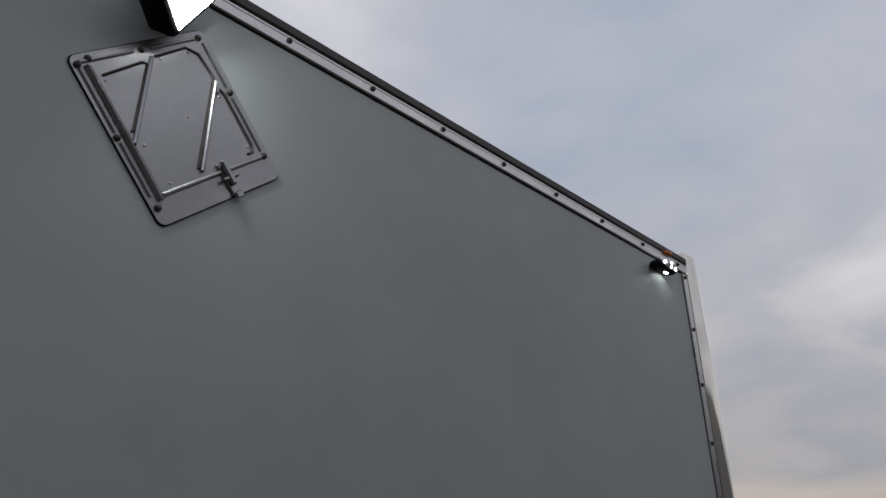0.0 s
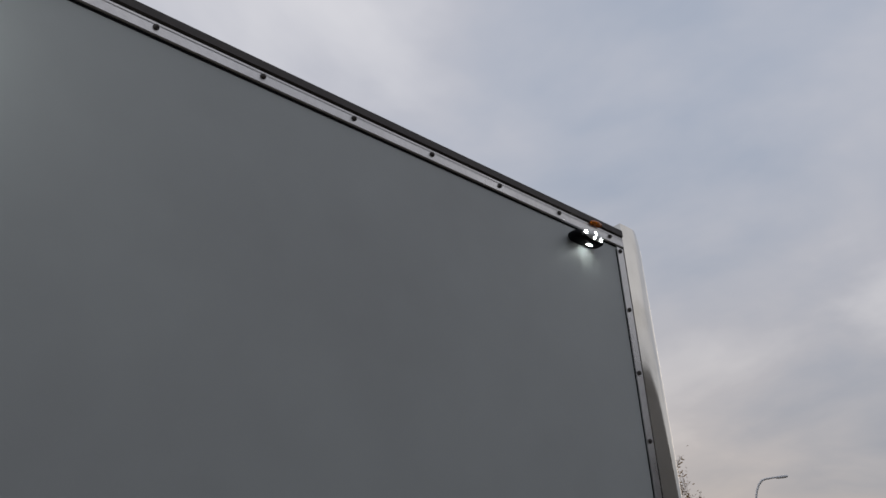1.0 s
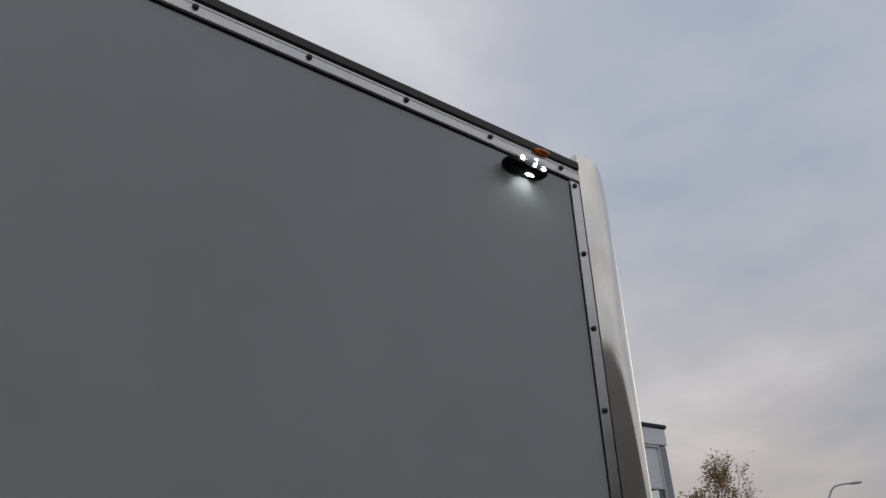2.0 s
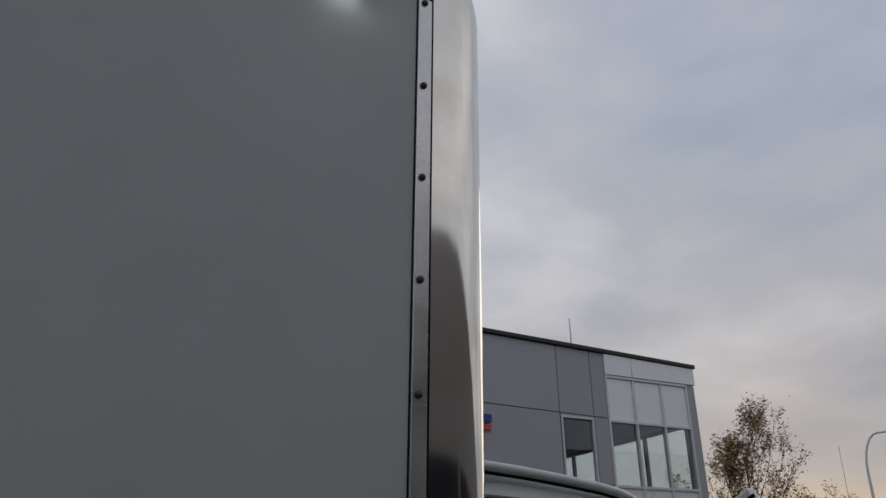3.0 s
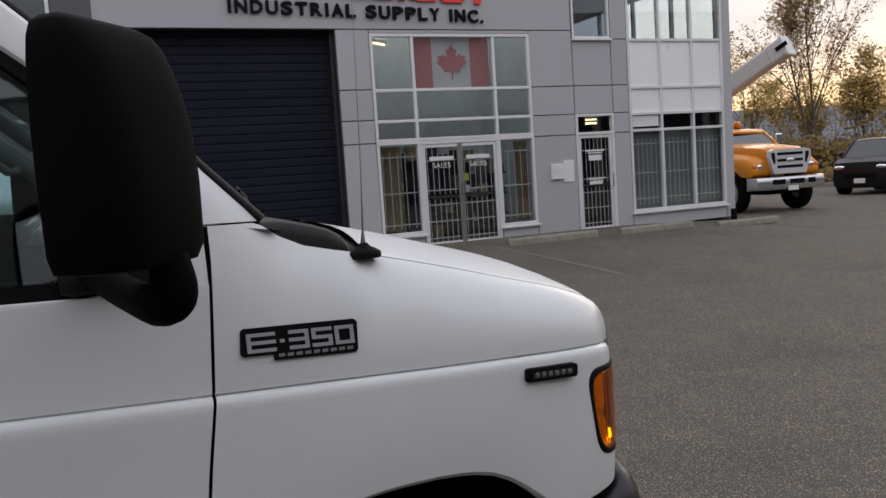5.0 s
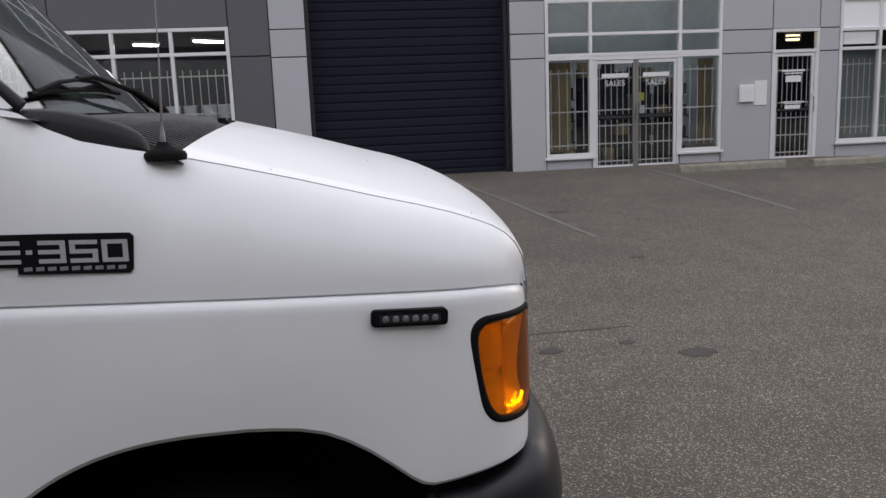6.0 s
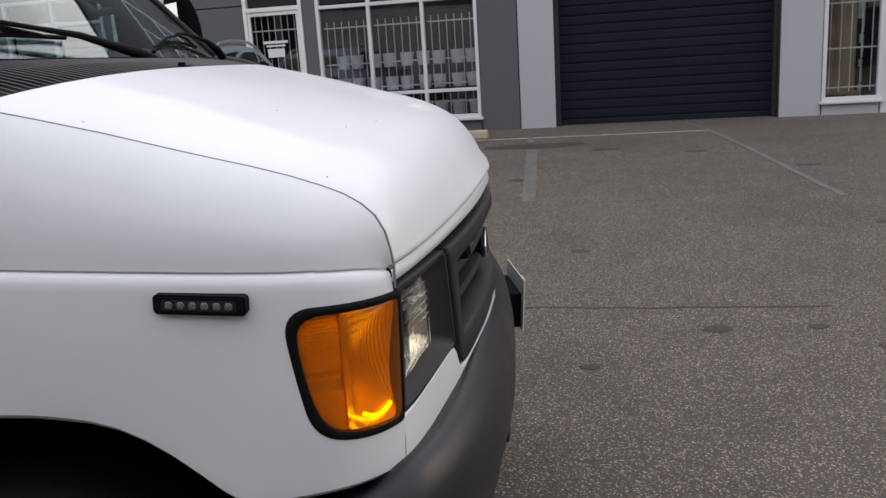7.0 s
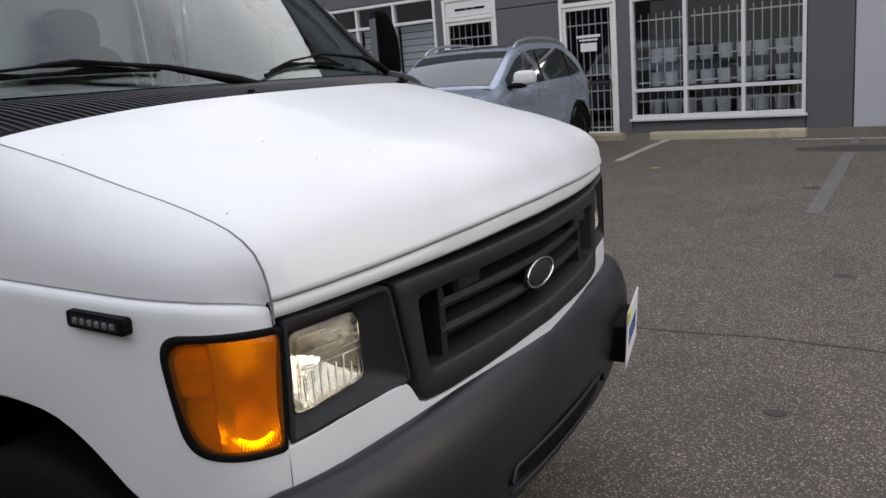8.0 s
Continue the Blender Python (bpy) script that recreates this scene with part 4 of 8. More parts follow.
# dark stock shelves and curtains just inside the sales windows
M_CURTAIN = mat("tan_curtain", (0.36, 0.27, 0.15), 0.9, vary=0.15, grain=20, patch=3)
M_SHOPYELLOW = mat("yellow_notice", (0.62, 0.58, 0.12), 0.8, vary=0.1)
for u0, u1, y0, z1 in ((-3.55, -2.95, 0.9, 1.55), (-2.9, -2.2, 0.8, 1.95), (-2.15, -1.4, 0.9, 1.85), (-1.35, -0.8, 0.8, 1.6)):
    rack = thing("stock_shelf", "dark stock shelf filled with boxes inside the shop", "shelf", B, "stock shelves in the shop")
    bm = bm_new()
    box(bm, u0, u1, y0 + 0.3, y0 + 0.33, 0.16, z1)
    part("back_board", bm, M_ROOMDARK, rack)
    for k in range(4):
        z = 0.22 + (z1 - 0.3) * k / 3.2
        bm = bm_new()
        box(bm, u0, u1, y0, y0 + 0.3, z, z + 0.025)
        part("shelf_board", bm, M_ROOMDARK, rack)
        for i in range(3):
            w = (u1 - u0) / 3
            bm = bm_new()
            h = 0.16 + 0.12 * abs(math.sin(7 * u0 + 3 * k + 5 * i))
            box(bm, u0 + w * i + 0.03, u0 + w * (i + 1) - 0.03, y0 + 0.05, y0 + 0.28, z + 0.026, z + 0.026 + h, 0.006)
            part("carton", bm, [M_ROOMDARK, M_CURTAIN, M_ROOMDARK, M_JOINT, M_ROOMDARK][(k * 2 + i * 3 + int(-u0 * 2)) % 5 if (k, i) != (0, 2) or u0 > -2.5 else 1], rack)
for u in (-3.66, -0.70):
    bm = bm_new()
    rows = [[(u - 0.08 + (0.50 if u < -2 else 0.30) * i / 24 - (0 if u < -2 else 0.12), 0.26 + 0.02 * math.sin(i * 1.6), z) for i in range(25)] for z in (0.5, 1.3, 2.05)]
    thick(bm, rows, (0, 0.004, 0))
    solo("curtain", bm, M_CURTAIN, "tan curtain beside the barred shop window", "curtain", "curtains in the shop", m=B)
for u, z, w, h, mt, nm in ((-2.02, 1.42, 0.10, 0.14, M_SHOPYELLOW, "yellow notice inside the glazed sales door"), (-2.02, 1.20, 0.12, 0.14, M_PAPER, "white notice inside the glazed sales door")):
    bm = bm_new()
    box(bm, u - w, u + w * 0.4, 0.056, 0.059, z - h / 2, z + h / 2)
    solo("paper_notice", bm, mt, nm, "notice", m=B)
# pale blinds behind the far window
for a, b in ((-18.28, -17.54), (-17.46, -16.59), (-16.51, -15.62)):
    for k in range(14):
        bm = bm_new()
        box(bm, a, b, 0.16, 0.19, 0.62 + 0.128 * k, 0.62 + 0.128 * k + 0.112, m=None)
        part("blind_slat", bm, M_PAPER, building)

# writing on the doors: bars for what cannot be given, words where they can be read
for u, zt in ((-2.525, 1.78), (-1.78, 1.78)):
    me = text_mesh("SALES", 0.135, 0.004, M_PAPER, 1.05)
    ob = new("door_writing", me)
    ob.matrix_basis = B @ pose(u, 0.022, zt - 0.12, 90)
    tagged(ob, "white words on the sales door glass", "lettering")
    bm = bm_new()
    box(bm, u - 0.24, u + 0.24, 0.020, 0.024, zt - 0.02, zt + 0.05)
    solo("writing_bar", bm, M_PAPER, "white bar of unreadable writing on door glass", "lettering", m=B)
for u, zt, s in ((0.81, 1.66, 0.8), (-12.44, 1.72, 1.0), (0.81, 1.15, 0.5)):
    for dz, hw, hh in ((0.14, 0.22, 0.022), (0.08, 0.17, 0.014), (-0.04, 0.15, 0.07)):
        bm = bm_new()
        box(bm, u - hw, u + hw, 0.020, 0.024, zt + dz * s - hh * s, zt + dz * s + hh * s)
        solo("writing_bar", bm, M_PAPER, "white bar of writing on door glass", "lettering", m=B)
bm = bm_new()
box(bm, 1.76, 2.40, 0.03, 0.036, 2.2, 2.42)
notice = solo("paper_notice", bm, M_PAPER, "white card with a number behind the glass", "notice", m=B)
bm = bm_new()
box(bm, 1.78, 2.1, 0.024, 0.0295, 2.31, 2.39)
part("writing_bar", bm, M_FRAME, notice)



# ---- the white cutaway van with a cargo box ----
van = thing("box_truck", "white cutaway van with a tall grey cargo box parked on asphalt", "truck")
BOX_Y, BOX_X0, POST_R = -0.222, -8.2, 0.155
RAIL_Z, RIV_X = 2.837, -2.3045  # the rivet line of the top rail, and of the corner flange
FAR_Y = 2 - BOX_Y  # the box is as far out on the other side
# the van stands nose down a little: the box leans with it
LEAN = Matrix.Translation((-2.345, 0, RAIL_Z)) @ pose(0, 0, 0, 0, 1.75, 0) @ Matrix.Translation((2.345, 0, -RAIL_Z))


def box_part(name, bm, material, label="", smooth=None, parent=None):
    ob = part(name, bm, material, parent or van, label, smooth)
    if parent is None:
        ob.matrix_basis = LEAN
    return ob


X1 = RIV_X - 0.0115
bm = bm_new()
box(bm, BOX_X0, X1 + 0.02, BOX_Y, BOX_Y + 0.03, 0.75, RAIL_Z - 0.01)
side_panel = box_part("side_panel", bm, M_PANEL, "flat grey cargo box side")
bm = bm_new()
box(bm, BOX_X0, X1, FAR_Y - 0.03, FAR_Y, 0.75, RAIL_Z - 0.01)
box_part("side_panel", bm, M_PANEL, "flat grey cargo box side")
bm = bm_new()
box(bm, BOX_X0, BOX_X0 + 0.04, BOX_Y + 0.03, FAR_Y - 0.03, 0.75, RAIL_Z - 0.01)
box_part("rear_panel", bm, M_PANEL)
bm = bm_new()
box(bm, BOX_X0, X1 + 0.05, BOX_Y + 0.02, FAR_Y - 0.02, RAIL_Z, RAIL_Z + 0.03)
box_part("box_roof", bm, M_PANEL)
bm = bm_new()
box(bm, BOX_X0, X1, BOX_Y + 0.03, FAR_Y - 0.03, 0.68, 0.75)
box_part("box_floor", bm, M_DARKALU)
# top rail: a bright riveted flange with a groove, and a dark cap
bm = bm_new()
prof = [(0.02, -0.0175), (-0.003, -0.0175), (-0.006, -0.015), (-0.006, 0.004), (-0.005, 0.006), (-0.0055, 0.008), (-0.0055, 0.012), (-0.004, 0.014), (0.02, 0.014)]
loft(bm, [[(x, BOX_Y + y, RAIL_Z + z) for y, z in prof] for x in (BOX_X0, RIV_X + 0.019)])
rail = box_part("top_rail", bm, M_ALU, "bright riveted aluminium top rail")
bm = bm_new()
prof = [(0.03, 0.014), (-0.004, 0.0145), (-0.009, 0.018), (-0.009, 0.036), (-0.002, 0.043), (0.03, 0.045)]
loft(bm, [[(x, BOX_Y + y, RAIL_Z + z) for y, z in prof] for x in (BOX_X0, RIV_X + 0.019)])
box_part("rail_cap", bm, M_DARKALU, "dark roof edge")
bm = bm_new()
box(bm, BOX_X0, X1, BOX_Y - 0.0015, BOX_Y, RAIL_Z - 0.0225, RAIL_Z - 0.018)
box_part("rail_sealant", bm, M_RUBBER, "dark sealant line under the rail")
# corner post: polished, wrapped round the front corner, with a riveted flange
bm = bm_new()
box(bm, X1, RIV_X + 0.0165, BOX_Y - 0.005, BOX_Y - 0.001, 0.75, RAIL_Z - 0.022, 0.001)
flange = box_part("post_flange", bm, M_ALU, "riveted aluminium flange")
bm = bm_new()
box(bm, X1 - 0.002, X1 - 0.0003, BOX_Y - 0.0015, BOX_Y, 0.75, RAIL_Z - 0.03)
box_part("flange_sealant", bm, M_RUBBER, "dark sealant line beside the flange")


def post(y_side):
    bm = bm_new()
    sgn = 1 if y_side < 1 else -1
    flat, r, reach = 0.030, POST_R, 0.1445
    cx, cy = RIV_X + 0.0205, y_side + sgn * (POST_R - 0.006)
    rings = []
    top = RAIL_Z + 0.062
    for z in [0.70, 0.9, 1.2, 1.5, 1.8, 2.1, 2.4, 2.6, 2.75, top - 0.07, top - 0.045, top - 0.025, top - 0.01, top - 0.003, top]:
        # the top rolls over towards the front
        k = max(0.0, (z - (top - 0.075)) / 0.075)
        cut = 0.065 * (1 - math.sqrt(max(0.0, 1 - k * k)))
        ring = [(cx - 0.002, cy - sgn * r, z), (cx + flat * 0.5, cy - sgn * r, z)]
        for i in range(23):
            a = math.pi / 2 * i / 22
            ring.append((cx + flat + (reach - flat - cut * math.sin(a)) * math.sin(a) ** (2 / 3), cy - sgn * r * abs(math.cos(a)) ** (2 / 3), z))
        ring += [(cx + reach - cut, cy + sgn * 0.25, z), (cx, cy + sgn * 0.25, z), (cx - 0.002, cy, z)]
        rings.append(ring)
    loft(bm, rings)
    return box_part("corner_post", bm, M_STEEL, "polished stainless corner post", smooth=50)


post(BOX_Y)
post(FAR_Y)
bm = bm_new()
box(bm, RIV_X + 0.08, RIV_X + 0.15, BOX_Y + 0.36, FAR_Y - 0.36, 0.75, 2.88)
box_part("front_panel", bm, M_PANEL)
# rivets
bm = bm_new()
loft(bm, [[(r * math.cos(2 * math.pi * k / 10), -d, r * math.sin(2 * math.pi * k / 10)) for k in range(10)] for r, d in ((0.0062, 0.0), (0.0060, 0.0025), (0.0044, 0.005), (0.0016, 0.006))])
rivet = mesh_of("rivet", bm, M_DARKALU, smooth=60)
x = -2.345
for i in range(26):
    piece("rivet", rivet, rail, pose(x, BOX_Y - 0.006, RAIL_Z))
    x -= 0.212 if i == 0 else 0.2204
for i in range(12):
    piece("rivet", rivet, flange, pose(RIV_X, BOX_Y - 0.005, 2.8035 - 0.1773 * i))

# clearance lamp at the top front corner
lamp_x, lamp_z = -2.477, 2.788
bm = bm_new()
blob(bm, (lamp_x, BOX_Y - 0.020, lamp_z - 0.004), (0.060, 0.022, 0.013), 3.4, 26, 10)
clamp = part("clearance_lamp", bm, M_BLACK, van, "black marker lamp with lit white diodes", smooth=50)
for dx, dz in ((-0.026, 0.008), (0.014, 0.014), (0.006, -0.001), (0.034, -0.002), (0.012, 0.004)):
    bm = bm_new()
    blob(bm, (lamp_x + dx, BOX_Y - 0.043, lamp_z + dz - 0.006), (0.0050, 0.003, 0.0042), 2.2, 8, 6)
    part("diode", bm, M_LED, clamp)
bm = bm_new()
blob(bm, (lamp_x + 0.012, BOX_Y - 0.020, lamp_z - 0.0175), (0.012, 0.004, 0.0015), 2.2, 10, 6)
part("diode", bm, M_LED, clamp, "diode shining down the panel")
bm = bm_new()
blob(bm, (lamp_x + 0.008, BOX_Y - 0.028, lamp_z), (0.044, 0.018, 0.014), 3, 18, 8)
part("lens", bm, M_FRAME, clamp, "clear faceted lens", smooth=50)
bm = bm_new()
blob(bm, (-2.405, BOX_Y - 0.008, RAIL_Z + 0.020), (0.024, 0.010, 0.006), 2.6, 18, 8)
part("marker_lens", bm, M_AMBER, van, "small amber marker lens", smooth=50)

# access hatch with a stamped frame, fixed askew
HW, HH = 0.276, 0.292
HM = Matrix.Translation((-4.084, BOX_Y, 2.606)) @ pose(0, 0, 0, 0, -38.3, 0)


def rounded(x0, x1, z0, z1, r, n=5):
    pts = []
    for cx, cz, a0 in ((x1 - r, z1 - r, 0), (x0 + r, z1 - r, 90), (x0 + r, z0 + r, 180), (x1 - r, z0 + r, 270)):
        for k in range(n + 1):
            a = radians(a0 + 90 * k / n)
            pts.append((cx + r * math.cos(a), cz + r * math.sin(a)))
    return pts


bm = bm_new()
slab(bm, rounded(-HW / 2, HW / 2, -HH / 2, HH / 2, 0.014), lambda a, b, d: (a, -0.001 - d, b), 0.003)
hatch = part("access_hatch", bm, M_HATCH, van, "stamped bright metal access hatch with a latch")
hatch.matrix_basis = HM
bm = bm_new()
slab(bm, rounded(-HW / 2 - 0.002, HW / 2 + 0.002, -HH / 2 - 0.002, HH / 2 + 0.002, 0.015), lambda a, b, d: (a, -0.0005 - d, b), 0.001)
part("hatch_seal", bm, M_RUBBER, hatch)


def hp(a, b):
    return (-HW / 2 + HW * a, -HH / 2 + HH * b)


def bead(pts, r=0.006, h=0.006, material=M_HATCH):
    bm = bm_new()
    tube(bm, [(a, -0.0035, b) for a, b in pts], r, 8)
    for v in bm.verts:
        v.co.y = -0.0035 + (v.co.y + 0.0035) * h / r
    part("stamped_rib", bm, material, hatch, smooth=50)


bead([hp(0.085, 0.13), hp(0.085, 0.93)], 0.0055, 0.007)
bead([hp(0.105, 0.13), hp(0.105, 0.93)], 0.0022, 0.003, material=M_DARKALU)
bead([hp(0.055, 0.955), hp(0.42, 0.955)], 0.0038, 0.004)
bead([hp(0.55, 0.955), hp(0.90, 0.955)], 0.0038, 0.004)
bead([hp(0.955, 0.92), hp(0.955, 0.62)], 0.0038, 0.004)
bead([hp(0.955, 0.55), hp(0.955, 0.19)], 0.0038, 0.004)
bead([hp(0.035, 0.92), hp(0.035, 0.55)], 0.0038, 0.004)
bead([hp(0.035, 0.49), hp(0.035, 0.17)], 0.0038, 0.004)
bead([hp(0.11, 0.155), hp(0.93, 0.155)], 0.0045, 0.005)
bead([hp(0.15, 0.86), hp(0.44, 0.885), hp(0.47, 0.865), hp(0.15, 0.53), hp(0.135, 0.53)], 0.0028, 0.004, material=M_DARKALU)
bead([hp(0.525, 0.90), hp(0.11, 0.46)], 0.0042, 0.006)
bead([hp(0.55, 0.90), hp(0.80, 0.915), hp(0.87, 0.86), hp(0.895, 0.70), hp(0.43, 0.22)], 0.0028, 0.004, material=M_DARKALU)
bead([hp(0.885, 0.67), hp(0.445, 0.20)], 0.0042, 0.006)
bead([hp(0.85, 0.60), hp(0.89, 0.62), hp(0.905, 0.58), hp(0.905, 0.24), hp(0.88, 0.20), hp(0.84, 0.20)], 0.0028, 0.004, material=M_DARKALU)
for a, b in ((0.035, 0.945), (0.03, 0.52), (0.04, 0.10), (0.115, 0.965), (0.485, 0.955), (0.935, 0.955), (0.955, 0.585), (0.955, 0.155)):
    piece("bolt", rivet, hatch, pose(hp(a, b)[0], -0.004, hp(a, b)[1]))
bm = bm_new()
blob(bm, (0, -0.0042, 0), (0.0026, 0.0016, 0.0026), 2, 8, 6)
dimple = mesh_of("dimple", bm, M_CHROME, smooth=60)
for a, b in ((0.15, 0.83), (0.42, 0.82), (0.17, 0.44), (0.55, 0.52), (0.58, 0.88), (0.80, 0.88), (0.20, 0.20), (0.57, 0.20), (0.87, 0.24), (0.86, 0.58)):
    piece("dimple", dimple, hatch, pose(hp(a, b)[0], 0, hp(a, b)[1]))
bm = bm_new()
lx, lz = hp(0.60, 0.105)
box(bm, lx - 0.010, lx + 0.010, -0.009, -0.004, lz - 0.030, lz + 0.026, 0.002)
box(bm, lx - 0.006, lx + 0.006, -0.017, -0.008, lz - 0.014, lz + 0.032, 0.003)
tube(bm, [(lx - 0.016, -0.012, lz), (lx + 0.016, -0.012, lz)], 0.0035, 8)
box(bm, lx - 0.008, lx + 0.008, -0.014, -0.007, lz - 0.038, lz - 0.025, 0.002)
part("latch", bm, M_HATCH, hatch, "small metal draw latch")
# work lamp above the hatch
wlm = Matrix.Translation((-4.150, BOX_Y - 0.060, 2.808)) @ pose(0, 0, 0, 0, -44, 0) @ pose(0, 0, 0, 46, 0, 0) @ pose(0, 0, 0, 0, -22, 0)
bm = bm_new()
box(bm, -0.060, 0.060, -0.030, 0.030, -0.052, 0.052, 0.012, wlm, 3)
box(bm, -0.02, 0.02, 0.028, 0.075, -0.012, 0.012, 0.004, wlm)
work = part("work_lamp", bm, M_BLACK, van, "lit square black work lamp", smooth=50)
bm = bm_new()
box(bm, -0.045, 0.045, -0.0325, -0.0305, -0.038, 0.038, 0.0, wlm)
part("lens", bm, M_LED, work, "glowing white lens")
# frame rails below the box
for y0 in (0.55, 1.35):
    bm = bm_new()
    box(bm, -8.1, -0.35, y0, y0 + 0.10, 0.45, 0.62)
    part("chassis_rail", bm, M_DARKALU, van)

# ---- cab: outline in plan, shared by fender, lamps, strips and bumper ----
SIDE = [(-1.10, 0.0), (-0.90, 0.0), (-0.60, 0.0), (-0.35, 0.003), (-0.26, 0.007), (-0.20, 0.014), (-0.15, 0.028), (-0.115, 0.046), (-0.085, 0.071), (-0.062, 0.100), (-0.045, 0.135),
        (-0.028, 0.19), (-0.004, 0.30), (0.020, 0.42), (0.046, 0.58), (0.072, 0.78), (0.085, 1.0)]


def chain(points, step=0.02):
    """The outline as even steps, with outward directions."""
    pts = [Vector(p) for p in points]
    # rounded by repeated corner cutting
    for _ in range(2):
        cut = [pts[0]]
        for a, b in zip(pts, pts[1:]):
            cut += [a * 0.75 + b * 0.25, a * 0.25 + b * 0.75]
        pts = cut + [pts[-1]]
    out, left = [pts[0]], step
    for a, b in zip(pts, pts[1:]):
        d = (b - a).length
        while d >= left and d > 1e-9:
            a = a + (b - a) * (left / d)
            out.append(a)
            d, left = (b - a).length, step
        left -= d
    out.append(pts[-1])
    return out


OUT = chain(SIDE, 0.00625)
NRM = []
for i in range(len(OUT)):
    d = (OUT[min(i + 1, len(OUT) - 1)] - OUT[max(i - 1, 0)]).normalized()
    NRM.append(Vector((d.y, -d.x)))
NRM[-1] = Vector((1, 0))
# where on the outline: by x on the side, by y on the front
I_NOSE = min(range(len(OUT)), key=lambda i: abs(OUT[i].y - 0.122) + (0 if OUT[i].x > -0.1 else 1))


def i_at_x(xv):
    return min(range(len(OUT)), key=lambda i: abs(OUT[i].x - xv) + (1 if OUT[i].y > 0.12 else 0))


def i_at_y(yv):
    return min(range(len(OUT)), key=lambda i: abs(OUT[i].y - yv) + (1 if OUT[i].x < -0.2 else 0))


def on_out(i, off, z):
    p = OUT[i] + NRM[i] * off
    return Vector((p.x, p.y, z))


def both(rows):
    """The same rows on the other side of the van."""
    return [[(p[0], 2 - p[1], p[2]) for p in r] for r in rows]


def sheet(name, rows, material, label="", mirror=False, depth=None, smooth=35, joined=False, parent=None):
    bm = bm_new()
    sets = [rows, both(rows)] if (mirror or joined) else [rows]
    obs = []
    for k, rs in enumerate(sets):
        if depth:
            thick(bm, rs, depth if k == 0 else (depth[0], -depth[1], depth[2]))
        else:
            grid(bm, rs)
        if mirror and not joined:
            obs.append(part(name, bm, material, parent or van, label, smooth))
            bm = bm_new()
    if joined:
        bmesh.ops.remove_doubles(bm, verts=bm.verts, dist=0.0008)
    if joined or not mirror:
        obs.append(part(name, bm, material, parent or van, label, smooth))
    return obs


def crease_z(p):
    """Height of the crease along the side, falling slightly to the nose."""
    if p.y < 0.03 and p.x < -0.14:
        return interp(p.x, [(-2.2, 1.225), (-1.29, 1.168), (-1.063, 1.153), (-0.58, 1.122), (-0.16, 1.098)])
    return interp(p.y, [(0.0, 1.098), (0.03, 1.096), (0.08, 1.086), (0.122, 1.076)])


ARCH = [(-0.70, 0.889), (-0.615, 0.886), (-0.57, 0.881), (-0.524, 0.874), (-0.48, 0.861), (-0.44, 0.841), (-0.40, 0.814), (-0.36, 0.781), (-0.325, 0.750), (-0.302, 0.734), (-0.281, 0.728), (-0.24, 0.729), (-0.20, 0.732), (-0.15, 0.735), (-0.10, 0.736), (-0.04, 0.734)]


def arch_z(xv):
    """Lower edge of the fender: the wheel opening, then the edge above the bumper."""
    if xv < -0.70:
        a = abs(xv + 0.70) / 0.47
        return 0.36 + 0.529 * max(0.0, 1 - a ** 2.5) ** (1 / 2.2) if a < 1 else 0.36
    return interp(xv, ARCH)


def groove(i):
    """How deep the crease is cut: full along the side, shallower at the nose."""
    return 1 - 0.45 * smooth01((i - (I_NOSE - 10)) / 10)


def fender():
    rows_low = []
    idx = list(range(0, I_NOSE + 1))
    for i in idx:
        p = OUT[i]
        zb = arch_z(p.x) if p.y < 0.12 else 0.733
        zc = crease_z(p)
        col = [on_out(i, -0.05, zb), on_out(i, -0.012, zb), on_out(i, -0.001, zb + 0.010)]
        n = 40
        for k in range(n + 1):
            z = zb + 0.02 + (zc - 0.028 - zb - 0.02) * k / n
            bulge = 0.004 * math.sin(math.pi * k / n)
            col.append(on_out(i, bulge, z))
        g = groove(i)
        col += [on_out(i, -0.001, zc - 0.016), on_out(i, -0.005 * g, zc - 0.007), on_out(i, -0.010 * g, zc - 0.0025), on_out(i, -0.019 * g, zc - 0.001), on_out(i, -0.019 * g, zc + 0.001), on_out(i, -0.0135 * g, zc + 0.003)]
        rows_low.append([Vector((max(p.x, door_front(p.z) + 0.003), p.y if p.x < -0.2 else min(p.y, 0.1222), p.z)) for p in col])
    return rows_low


def door_front(z):
    return interp(z, [(0.4, -1.12), (0.9, -1.100), (1.03, -1.083), (1.15, -1.064), (1.34, -1.050), (1.40, -1.046), (1.46, -1.045)])




# hood edge seam, in plan and height
SEAM = [(-0.70, 0.112, 1.370), (-0.60, 0.116, 1.345), (-0.49, 0.119, 1.316), (-0.35, 0.120, 1.276), (-0.26, 0.120, 1.252), (-0.20, 0.120, 1.234), (-0.15, 0.120, 1.216), (-0.117, 0.120, 1.202), (-0.090, 0.120, 1.185), (-0.070, 0.121, 1.165),
        (-0.056, 0.121, 1.138), (-0.050, 0.122, 1.111), (-0.046, 0.122, 1.085)]
TOP_EDGE = [(-1.05, 0.036, 1.461), (-0.99, 0.054, 1.4595), (-0.95, 0.067, 1.4585), (-0.93, 0.075, 1.452), (-0.897, 0.08, 1.428), (-0.846, 0.082, 1.404), (-0.78, 0.085, 1.388), (-0.746, 0.09, 1.381), (-0.715, 0.105, 1.373)] + SEAM[0:1]


